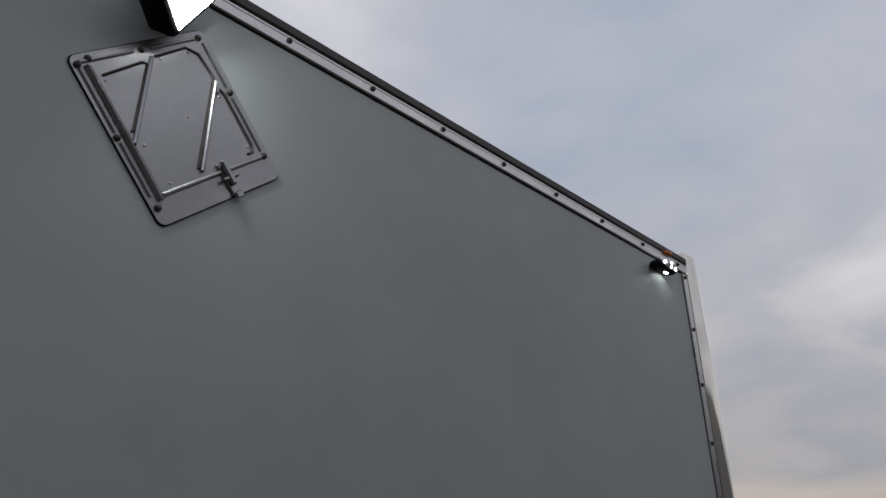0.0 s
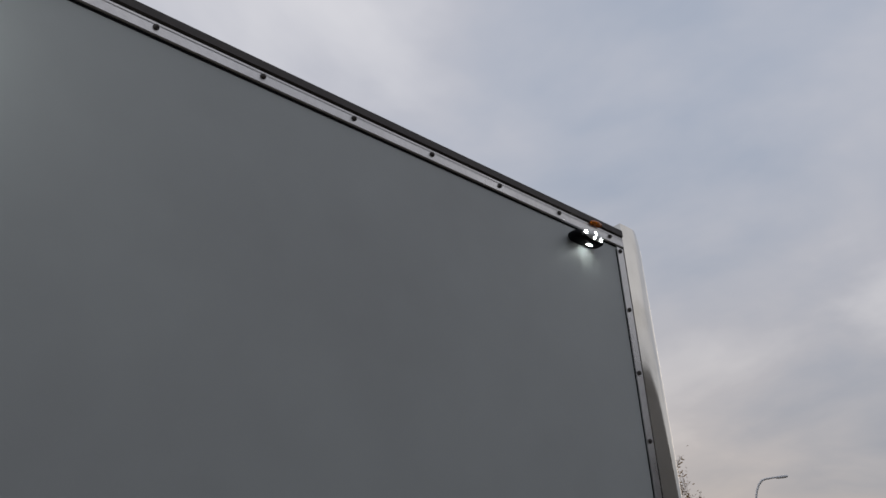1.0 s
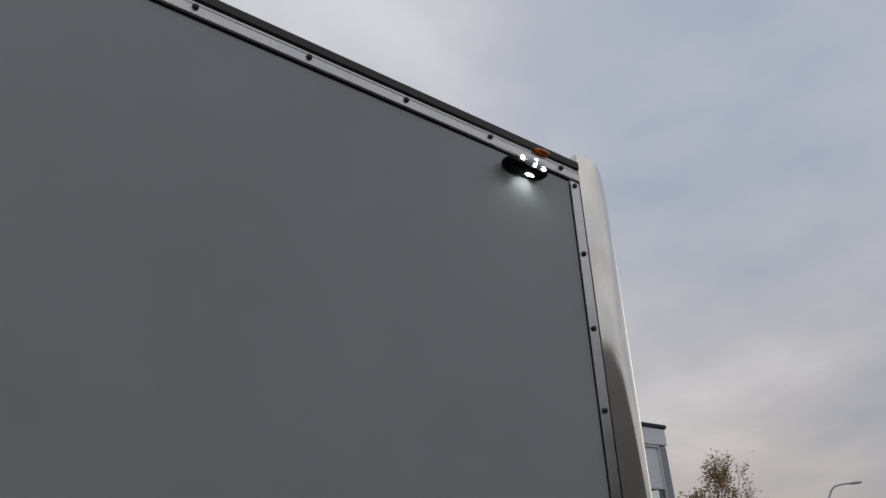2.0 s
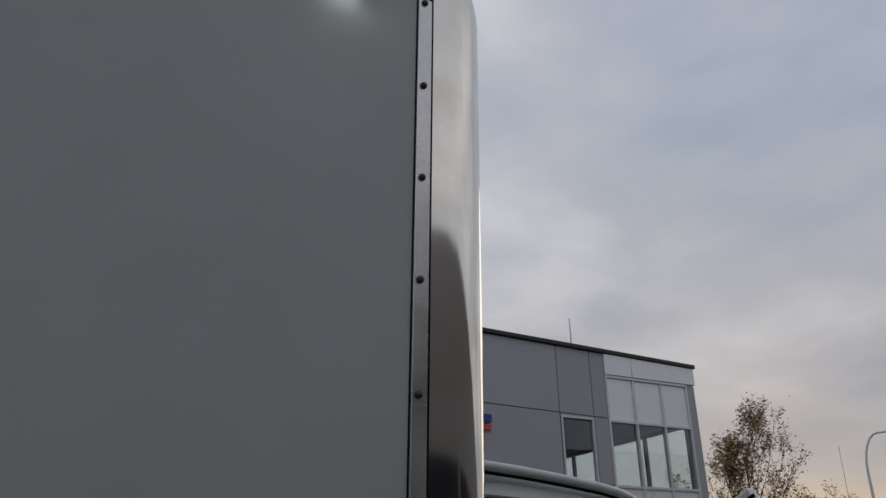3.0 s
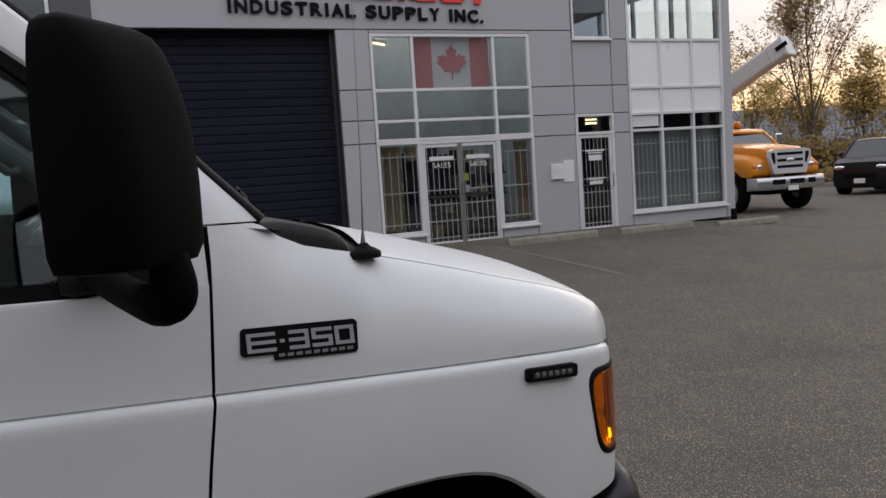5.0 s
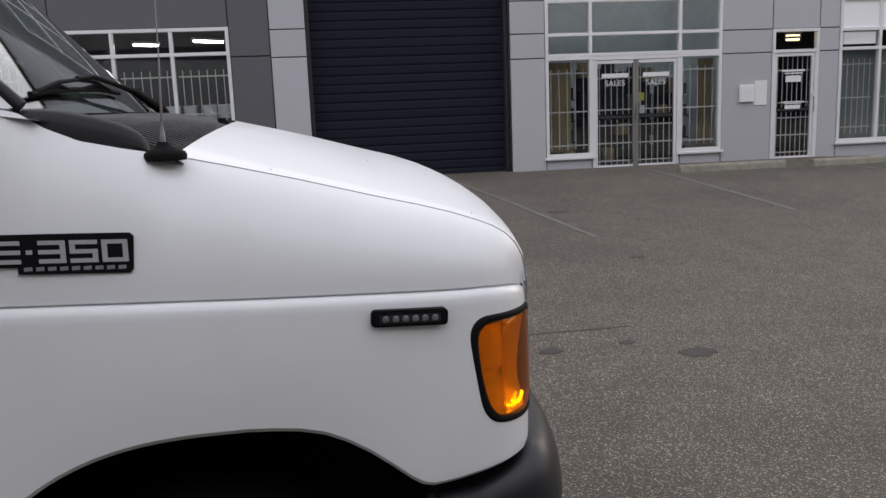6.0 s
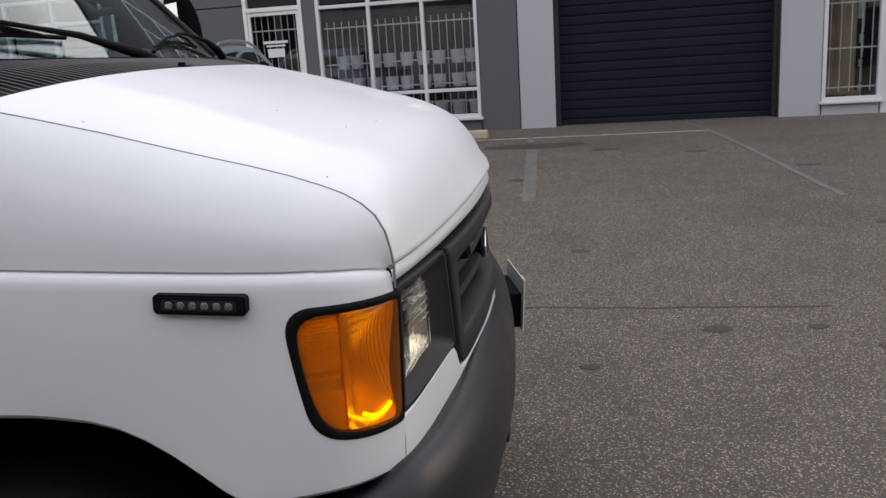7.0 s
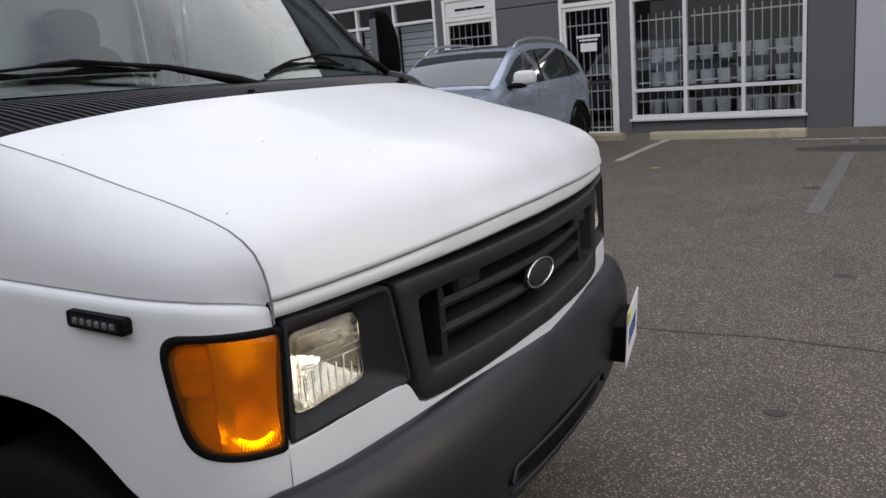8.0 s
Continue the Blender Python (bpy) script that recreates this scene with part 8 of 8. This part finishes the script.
bx = [(1.95, 0.70, 0.30, 0.78, 0.02), (1.90, 0.82, 0.20, 0.95, 0.02), (1.7, 0.87, 0.19, 1.05, 0.02), (1.05, 0.88, 0.19, 1.12, 0.02), (0.0, 0.88, 0.19, 1.12, 0.0), (-1.2, 0.88, 0.19, 1.12, 0.0), (-1.85, 0.87, 0.22, 1.10, 0.0), (-1.95, 0.80, 0.30, 0.95, 0.0)]
p = by_eye(31.6, 29.5)
car("parked_hatchback", "black boxy hatchback parked across the lot", pose(p[0], p[1], ground_z(p[0], p[1]), 0, 0, 190), bx,
    [(1.20, 0.75, 0.82, 0.68, 1.11, 1.60), (0.6, 0.45, 0.83, 0.70, 1.12, 1.64), (-0.4, -0.4, 0.83, 0.70, 1.12, 1.64), (-1.2, -1.2, 0.83, 0.70, 1.12, 1.63), (-1.82, -1.70, 0.80, 0.66, 1.10, 1.58)], M_BLACKCAR, (1.25, -1.25), 0.32, 1.76, group="cars across the lot")
sd = [(2.25, 0.55, 0.30, 0.62, 0.02), (2.18, 0.76, 0.20, 0.76, 0.03), (1.9, 0.86, 0.18, 0.86, 0.04), (1.0, 0.89, 0.18, 0.94, 0.04), (0.2, 0.89, 0.18, 0.96, 0.0), (-1.0, 0.89, 0.18, 0.99, 0.0), (-1.7, 0.87, 0.20, 1.01, 0.02), (-2.15, 0.82, 0.28, 0.98, 0.02), (-2.26, 0.72, 0.36, 0.84, 0.0)]
p = by_eye(26.6, 26.4)
car("parked_sedan", "black sedan parked beside the boxy hatchback", pose(p[0], p[1], ground_z(p[0], p[1]), 0, 0, 8), sd,
    [(1.05, 0.35, 0.80, 0.60, 0.95, 1.38), (0.5, 0.15, 0.82, 0.62, 0.96, 1.42), (-0.35, -0.35, 0.82, 0.62, 0.98, 1.42), (-1.0, -0.95, 0.80, 0.60, 1.0, 1.38), (-1.62, -1.15, 0.70, 0.54, 1.01, 1.34)], M_BLACKCAR, (1.4, -1.3), 0.33, 1.80, group="cars across the lot")


# yellow utility truck with a folded white boom beside the building
def utility_truck():
    m = pose(15.66, 12.46, ground_z(15.66, 12.46), 0, 0, -104) @ Matrix.Scale(0.95, 4)
    t = thing("bucket_truck", "yellow utility truck with a folded white lift boom", "truck", m)
    # rounded hood between two lower fenders
    bm = bm_new()
    st = [(0.93, 0.50, 1.00, 1.50, 0.03), (0.86, 0.56, 0.95, 1.56, 0.04), (0.55, 0.66, 0.95, 1.63, 0.05), (0.0, 0.74, 0.95, 1.68, 0.06), (-0.75, 0.86, 0.95, 1.74, 0.05)]
    loft(bm, [car_ring(*q) for q in st])
    part("hood", bm, M_YELLOW, t, smooth=40)
    for s in (-1, 1):
        bm = bm_new()
        rings = []
        for x, ya, yb, zb, zt in ((0.84, 0.52, 0.93, 0.98, 1.18), (0.78, 0.50, 1.00, 0.92, 1.30), (0.55, 0.50, 1.05, 0.92, 1.42), (0.1, 0.50, 1.08, 1.04, 1.49), (-0.35, 0.50, 1.08, 0.98, 1.52), (-0.75, 0.50, 1.06, 0.62, 1.55)):
            rings.append([(x, s * ya, zb), (x, s * yb, zb), (x, s * (yb + 0.01), zb + 0.5 * (zt - zb)), (x, s * (yb - 0.03), zt - 0.10), (x, s * (yb - 0.14), zt), (x, s * ya, zt + 0.03)])
        loft(bm, rings)
        part("front_fender", bm, M_YELLOW, t, smooth=45)
        bm = bm_new()
        blob(bm, (0.80, s * 0.74, 1.16), (0.06, 0.105, 0.075), 2.6, 14, 8)
        part("head_lamp", bm, M_CHROME, t, smooth=60)
        bm = bm_new()
        blob(bm, (0.775, s * 0.90, 1.16), (0.07, 0.07, 0.070), 2.6, 12, 8)
        part("turn_lamp", bm, M_AMBER, t, smooth=60)
        wheel(0.02, s * 0.93, 0.50, 0.50, 0.30, -s, t, M_SILVER)
        wheel(-4.0, s * 0.90, 0.50, 0.50, 0.40, -s, t, M_SILVER)
        bm = bm_new()
        tube(bm, [(0.02 + 0.57 * math.cos(a), s * 1.055, 0.52 + 0.57 * math.sin(a)) for a in np.linspace(0.35, math.pi + 0.1, 15)], 0.035, 7)
        part("wheel_arch", bm, M_RUBBER, t, smooth=60)
        bm = bm_new()
        tube(bm, [(-0.74, s * 0.97, 1.70), (-1.20, s * 0.86, 2.10)], 0.05, 7)
        part("pillar", bm, M_YELLOW, t)
        bm = bm_new()
        box(bm, -1.05, -0.99, s * 1.24 - 0.12, s * 1.24 + 0.12, 1.62, 2.02, 0.03)
        tube(bm, [(-0.95, s * 1.05, 1.6), (-1.02, s * 1.2, 1.68)], 0.02, 6)
        part("door_mirror", bm, M_CHROME, t)
    bm = bm_new()
    st = [(-0.70, 1.06, 0.62, 1.66, 0.04), (-0.9, 1.09, 0.58, 1.70, 0.0), (-2.3, 1.09, 0.58, 1.70, 0.0)]
    loft(bm, [car_ring(*q) for q in st])
    part("cab", bm, M_YELLOW, t, smooth=40)
    bm = bm_new()
    rings = []
    for xf, xr, wf, wr, zf, zr in [(-0.72, -1.20, 0.96, 0.84, 1.70, 2.11), (-1.3, -1.35, 0.98, 0.87, 1.70, 2.16), (-2.25, -2.2, 0.98, 0.87, 1.70, 2.16)]:
        rings.append([(xf, -wf, zf), (xr, -wr, zr - 0.05), (xr, -wr * 0.9, zr), (xr, wr * 0.9, zr), (xr, wr, zr - 0.05), (xf, wf, zf)])
    grid(bm, rings)
    bm.faces.new([bm.verts.new(p) for p in rings[0]])
    bm.faces.new([bm.verts.new(p) for p in rings[-1]])
    part("cab_glass", bm, M_CARGLASS, t, smooth=30)
    bm = bm_new()
    thick(bm, [[(x, y * 0.9, z + 0.03 * (1 - y * y)) for y in (-1, -0.5, 0, 0.5, 1)] for x, z in ((-1.13, 2.09), (-1.32, 2.18), (-2.25, 2.18))], (0, 0, -0.05))
    part("roof", bm, M_YELLOW, t, smooth=40)
    # bright tapering grille plate with three dark slots, and corner slots
    bm = bm_new()
    slab(bm, [(-0.60, 1.54), (-0.62, 1.40), (-0.47, 0.97), (0.47, 0.97), (0.62, 1.40), (0.60, 1.54), (0.45, 1.58), (-0.45, 1.58)], lambda a, b, d: (0.90 + d, a, b), 0.10)
    gr2 = part("grille_frame", bm, M_SILVERP, t, "bright chrome grille")
    for z in (1.46, 1.30, 1.14):
        bm = bm_new()
        box(bm, 0.96, 1.006, -0.38, 0.38, z - 0.040, z + 0.040, 0.010)
        part("grille_slot", bm, M_BLACK, gr2, "dark grille slot")
    for s in (-1, 1):
        bm = bm_new()
        slab(bm, [(s * 0.45, 1.50), (s * 0.55, 1.50), (s * 0.55, 1.40), (s * 0.47, 1.20), (s * 0.43, 1.26)], lambda a, b, d: (0.97 + d, a, b), 0.036)
        part("grille_slot", bm, M_BLACK, gr2, "dark grille slot")
    bm = bm_new()
    blob(bm, (1.012, 0, 1.30), (0.02, 0.12, 0.045), 2.2, 18, 8)
    part("oval_emblem", bm, M_CHROME, gr2)
    bm = bm_new()
    prof = [(0.0, 0.58), (0.06, 0.58), (0.10, 0.64), (0.10, 0.80), (0.07, 0.88), (0.0, 0.90)]
    loft(bm, [[(x + dx, y, z) for dx, z in prof] for x, y in ((0.76, -1.10), (0.92, -0.98), (0.98, -0.6), (1.0, 0), (0.98, 0.6), (0.92, 0.98), (0.76, 1.10))])
    part("bumper", bm, M_TRUCKCHROME, t, "chrome front bumper", smooth=40)
    for y0, y1 in ((-0.58, -0.22), (-0.10, 0.34), (0.46, 0.66)):
        bm = bm_new()
        box(bm, 1.05, 1.103, y0, y1, 0.71, 0.83, 0.01)
        part("bumper_slot", bm, M_BLACK, t)
    bm = bm_new()
    box(bm, 1.105, 1.115, -0.16, 0.14, 0.55, 0.66)
    part("number_plate", bm, M_PAPER, t, "plain white number plate")
    bm = bm_new()
    box(bm, -6.8, 0.7, -0.50, 0.50, 0.45, 0.85)
    part("chassis", bm, M_RUBBER, t)
    bm = bm_new()
    box(bm, -7.0, -2.5, -1.15, 1.15, 0.9, 1.9, 0.03)
    part("service_body", bm, M_YELLOW, t)
    bm = bm_new()
    box(bm, -1.70, -1.55, -0.55, 0.55, 2.17, 2.24, 0.01)
    part("beacon_bar", bm, M_RUBBER, t)
    for y in (-0.35, 0.35):
        bm = bm_new()
        blob(bm, (-1.62, y, 2.33), (0.10, 0.10, 0.10), 2.6, 14, 8)
        part("beacon", bm, M_AMBER, t, "amber roof beacon", smooth=60)
    bm = bm_new()
    box(bm, -5.4, -4.6, -0.4, 0.4, 1.9, 2.6, 0.05)
    part("boom_turret", bm, M_PAPER, t)
    return t


utility_truck()
M_BOOM = mat("white_boom_paint", (0.68, 0.68, 0.66), 0.4, vary=0.05, grain=20, patch=2)
boom = thing("lift_boom", "white boom end reaching out past the building corner", "lift boom")
a, b = Vector(by_eye(41.5, 23.5, 2.98)), Vector(by_eye(36.75, 22.4, 4.07))
d = (b - a).normalized()
sd_ = d.cross(Vector((0, 0, 1))).normalized()
up = sd_.cross(d)
bm = bm_new()
rings = []
for q, hw_, hh_ in ((0.0, 0.19, 0.23), (0.80, 0.19, 0.21), (0.81, 0.205, 0.235), (0.965, 0.205, 0.235), (0.975, 0.205, 0.27), (0.995, 0.20, 0.27), (1.0, 0.18, 0.25)):
    c = a.lerp(b, q)
    rings.append([c + sd_ * (hw_ * s) + up * (hh_ * v) for s, v in ((-1, -0.8), (-0.85, -1), (0.85, -1), (1, -0.8), (1, 0.8), (0.85, 1), (-0.85, 1), (-1, 0.8))])
loft(bm, rings)
part("boom_arm", bm, M_BOOM, boom)
bm = bm_new()
cc = a.lerp(b, 0.97) + sd_ * 0.225
box(bm, -0.16, 0.16, -0.012, 0.012, -0.05, 0.05, 0.0, Matrix.Translation(cc) @ d.to_track_quat("X", "Z").to_matrix().to_4x4())
part("boom_slot", bm, M_BLACK, boom)


# ---- trees, shrubs, lamp post and far buildings ----
M_BARK = mat("grey_brown_bark", (0.10, 0.085, 0.07), 0.9, vary=0.3, grain=30, patch=3, bump=0.4)


def leaf_material(name, a, b):
    m = mat(name, a, 0.7, vary=0.25, grain=4, patch=0.7)
    n, l = m.node_tree.nodes, m.node_tree.links
    g = n.new("ShaderNodeNewGeometry")
    mx = n.new("ShaderNodeMixRGB")
    old = n["Principled BSDF"].inputs["Base Color"].links[0].from_socket
    mx.inputs[2].default_value = (*b, 1)
    l.new(g.outputs["Random Per Island"], mx.inputs[0]); l.new(old, mx.inputs[1])
    l.new(mx.outputs[0], n["Principled BSDF"].inputs["Base Color"])
    n["Principled BSDF"].inputs["Subsurface Weight"].default_value = 0.0
    return m


M_LEAF = leaf_material("brown_autumn_leaves", (0.21, 0.135, 0.045), (0.34, 0.19, 0.055))
M_BRUSH = leaf_material("brown_brush_leaves", (0.15, 0.105, 0.030), (0.30, 0.18, 0.042))
M_LEAFGOLD = leaf_material("golden_brown_leaves", (0.38, 0.25, 0.065), (0.54, 0.37, 0.09))


def leaves_part(name, spots, size, material, parent, rng, label=""):
    """Many small folded leaves as one crown."""
    verts, faces = [], []
    for p in spots:
        ax = Vector((rng.gauss(0, 1), rng.gauss(0, 1), rng.gauss(0, 1))).normalized()
        sd2 = ax.orthogonal().normalized()
        nn = ax.cross(sd2)
        s = size * rng.uniform(0.6, 1.3)
        k = len(verts)
        verts += [p - ax * s, p + sd2 * s * 0.55 + nn * s * 0.2, p + ax * s, p - sd2 * s * 0.55 + nn * s * 0.2]
        faces += [(k, k + 1, k + 2), (k, k + 2, k + 3)]
    me = bpy.data.meshes.new(name)
    me.from_pydata(verts, [], faces)
    me.materials.append(material)
    ob = new(name, me)
    ob.parent = parent
    if label:
        ob["label"] = label
    return ob


def tree(label, base, height, spread, seed, leaf_n, leaf_mat, leaf_size=0.09, stems=1, bare=0.0, upright=0.75, lean=(0, 0)):
    rng = random.Random(seed)
    t = thing("tree", label, "tree", Matrix.Translation(base))
    bm = bm_new()
    spots = []

    def grow(p, d, length, r, depth):
        n = 4 if depth < 2 else 3
        pts = [p]
        q = p
        for _ in range(n):
            w = 0.04 if depth == 0 else 0.10
            d = (d + Vector((rng.gauss(0, w), rng.gauss(0, w), rng.gauss(0.03, 0.06)))).normalized()
            q = q + d * length / n
            pts.append(q)
        tube(bm, pts, [r * (1 - 0.62 * k / n) for k in range(n + 1)], 6 if depth < 2 else 4)
        if depth >= 2:
            for pt in pts[1:]:
                spots.append(pt)
        if depth >= 4 or length < 0.25:
            return
        kids = {0: 12, 1: 5, 2: 4, 3: 3}[depth]
        for k in range(kids):
            f0 = 0.22 if depth == 0 else 0.25
            f = f0 + (1 - f0) * (k + rng.random()) / kids
            i = min(int(f * n), n - 1)
            at = pts[i].lerp(pts[i + 1], f * n - i)
            side = Vector((rng.gauss(0, 1), rng.gauss(0, 1), 0)).normalized()
            nd = (side * (1 - upright) * 1.4 + d * upright + Vector((0, 0, 0.15))).normalized()
            share = (0.52 if depth == 0 else 0.6) * (1.1 - 0.55 * f) * rng.uniform(0.75, 1.15)
            if depth == 0:
                share *= spread
            grow(at, nd, length * share, max(r * 0.42 * (1.1 - 0.5 * f), 0.006), depth + 1)

    for s in range(stems):
        off = Vector((rng.uniform(-0.25, 0.25), rng.uniform(-0.25, 0.25), 0)) * (stems > 1)
        grow(off, Vector((lean[0] + rng.gauss(0, 0.05), lean[1] + rng.gauss(0, 0.05), 1)).normalized(), height * (1 if s == 0 else rng.uniform(0.7, 0.95)), 0.012 * height * (1 if stems == 1 else 0.75), 0)
    part("trunk", bm, M_BARK, t, smooth=60)
    chosen = []
    top = max(p.z for p in spots)
    for _ in range(leaf_n):
        p = rng.choice(spots)
        if rng.random() < bare * (0.4 + 0.6 * smooth01((p.x - p.y) / 3 + 0.5)):
            continue
        if p.z < 0.30 * top and rng.random() < 0.6:
            continue
        chosen.append(p + Vector((rng.gauss(0, 0.16), rng.gauss(0, 0.16), rng.gauss(0, 0.16))))
    leaves_part("crown", chosen, leaf_size, leaf_mat, t, rng)
    return t


def at_lot(yaw, d, dz=0.0):
    p = by_eye(yaw, d)
    return (p[0], p[1], ground_z(p[0], p[1]) + dz)


tree("tall slender autumn tree with thinning brown leaves", at_lot(35.5, 42), 8.0, 1.12, 5, 7000, M_LEAF, 0.085, 2, 0.25, 0.76, (-0.13, 0.19))
tree("small autumn tree with nearly bare twigs", at_lot(31.2, 46), 5.2, 0.9, 11, 1500, M_LEAFGOLD, 0.07, 1, 0.35, 0.72)
tree("bare autumn tree with thin twigs", at_lot(26.2, 62), 6.0, 1.2, 14, 300, M_LEAFGOLD, 0.07, 2, 0.7, 0.62)
tree("small golden-brown autumn tree", at_lot(39.6, 47), 5.0, 1.3, 21, 2600, M_LEAFGOLD, 0.10, 2, 0.1, 0.66)
tree("small golden autumn tree", at_lot(33.0, 44), 4.4, 1.25, 23, 4200, M_LEAFGOLD, 0.10, 3, 0.1, 0.66)
tree("small golden autumn tree", at_lot(36.6, 46), 3.8, 1.35, 27, 3200, M_LEAFGOLD, 0.10, 3, 0.1, 0.62)


def shrubs(name, label, line, n, height, mt, seed, size=0.12):
    """A bank of brushwood: twigs and leaf clumps, uncountable."""
    rng = random.Random(seed)
    bm = bm_new()
    spots = []
    for _ in range(n):
        yaw, d = rng.uniform(*line[0]), rng.uniform(*line[1])
        b0 = Vector(at_lot(yaw, d))
        h = height * rng.uniform(0.45, 1.0) * (0.75 + 0.35 * noise.noise((yaw * 0.7, d * 0.2, seed)))
        for _ in range(3):
            tip = b0 + Vector((rng.gauss(0, 0.35), rng.gauss(0, 0.35), h * rng.uniform(0.7, 1.0)))
            mid = b0.lerp(tip, 0.5) + Vector((rng.gauss(0, 0.12), rng.gauss(0, 0.12), 0.1))
            tube(bm, [b0, mid, tip], [0.02, 0.012, 0.004], 4)
            for _ in range(12):
                q = rng.uniform(0.15, 1.0)
                spots.append(b0.lerp(tip, q) + Vector((rng.gauss(0, 0.28), rng.gauss(0, 0.28), rng.gauss(0, 0.22))))
    t = thing(name, label, "shrubs", kind="stuff")
    part("twigs", bm, M_BARK, t)
    leaves_part("foliage", spots, size, mt, t, rng)


shrubs("shrub_bank", "dense brown autumn shrubs along the lot edge", ((31.2, 42.0), (40.0, 46.0)), 430, 3.0, M_BRUSH, 3)
shrubs("far_woods", "distant brown autumn woodland line", ((24.0, 44.0), (86.0, 100.0)), 300, 5.6, M_LEAF, 4, 0.3)
shrubs("verge_growth", "low dry grass and weeds by the far kerb", ((30.5, 41.0), (35.5, 39.5)), 200, 0.7, M_BRUSH, 6, 0.08)

lp = thing("street_lamp", "tall grey curved-arm street lamp by the road", "street lamp", Matrix.Translation(at_lot(28.9, 50)))
rt = Vector((math.sin(radians(28.9)), -math.cos(radians(28.9)), 0))
bm = bm_new()
pts = [Vector((0, 0, 0)), Vector((0, 0, 3.0)), Vector((0, 0, 7.6))] + [rt * (1.0 - math.cos(radians(a))) * 1.15 * 0.75 + Vector((0, 0, 7.6 + 2.05 * math.sin(radians(a)))) for a in (15, 30, 45, 60, 75, 88)] + [rt * 1.45 + Vector((0, 0, 9.68))]
tube(bm, pts, [0.11, 0.10, 0.075] + [0.06] * 6 + [0.05], 10)
part("lamp_pole", bm, M_FRAME, lp, smooth=60)
bm = bm_new()
blob(bm, (0, 0, 0), (0.36, 0.13, 0.08), 3, 16, 8, Matrix.Translation(rt * 1.75 + Vector((0, 0, 9.66))) @ rt.to_track_quat("X", "Z").to_matrix().to_4x4())
part("lamp_head", bm, M_FRAME, lp, smooth=60)

M_FARWALL = mat("pale_blue_metal_wall", (0.33, 0.37, 0.43), 0.6, vary=0.12, grain=6, patch=0.4)
M_FARDARK = mat("dark_brown_wall", (0.045, 0.04, 0.038), 0.8, vary=0.2, grain=8, patch=0.5)


def far_building(name, label, p0, p1, depth, height, mt, roof_over=0.0, ribs=0):
    """A plain far building: wall panels, roof edge, standing on the line from p0 to p1."""
    a2, b2 = Vector(p0), Vector(p1)
    along2 = (b2 - a2).normalized()
    ln = (b2 - a2).length
    ang = math.degrees(math.atan2(along2.y, along2.x))
    t = thing(name, label, "building", pose(a2.x, a2.y, 0, 0, 0, ang))
    bm = bm_new()
    box(bm, 0, ln, 0, depth, -0.3, height)
    part("wall", bm, mt, t)
    bm = bm_new()
    box(bm, -0.1 - roof_over, ln + 0.1 + roof_over, -0.12, depth + 0.1, height, height + 0.18, 0.02)
    part("roof", bm, M_CAP if ribs == 0 else mt, t)
    if ribs:
        bm = bm_new()
        box(bm, -0.05, 0.05, -0.05, 0.0, -0.2, height)
        me = mesh_of("wall_rib", bm, mt)
        for k in range(ribs):
            piece("wall_rib", me, t, pose(ln * (k + 0.5) / ribs, 0, 0))
    return t


far_building("far_warehouse", "long pale blue metal warehouse beyond the trees", by_eye(27.0, 76)[:2], by_eye(44.0, 62)[:2], -12, 4.4, M_FARWALL, 0, 60)
far_building("dark_shed", "low dark brown building at the lot edge", by_eye(21.0, 33)[:2], by_eye(28.45, 39)[:2], -8, 3.75, M_FARDARK)

# a kerb along the far lot edge
bm = bm_new()
pk = [at_lot(y, 34.2) for y in np.linspace(24, 41, 24)]
thick(bm, [[Vector(p) + Vector((0, 0, z)) + Vector((ox, ox * 0.6, 0)) for p in pk] for ox, z in ((0, -0.02), (0, 0.14), (0.16, 0.15))], (0.02, 0.02, -0.02))
solo("kerb", bm, M_KERB, "concrete kerb along the far edge of the lot", "kerb", kind="structure")

# the unit across the lot, behind the camera
M_OPP = mat("grey_concrete_opposite", (0.23, 0.235, 0.243), 0.85, vary=0.1, grain=12, patch=0.5)
opp = thing("opposite_building", "plain grey concrete industrial unit across the lot", "building", pose(-45, -12.4, 0, 0, 0, 0))
bm = bm_new()
box(bm, 0, 115, -10, 0, -0.2, 9.0)
part("wall", bm, M_OPP, opp)
bm = bm_new()
box(bm, -0.1, 115.1, -10.1, 0.08, 9.0, 9.12)
part("roof", bm, M_CAP, opp)
for k in range(16):
    bm = bm_new()
    box(bm, 1.9 + 6.5 * k, 7.9 + 6.5 * k, -0.02, 0.03, 0.05, 4.4)
    part("rolling_door", bm, M_SHUTTER, opp)
leaf = bm_new()
slab(leaf, [(-0.06, 0), (-0.02, 0.03), (0.03, 0.025), (0.07, 0.0), (0.02, -0.03), (-0.03, -0.02)], lambda a, b, d: (a, b, d), 0.004)
solo("fallen_leaf", leaf, M_LEAFGOLD, "fallen orange-brown leaf on the asphalt", "leaf", m=pose(-1.60, 8.71, ground_z(-1.60, 8.71) + 0.002))
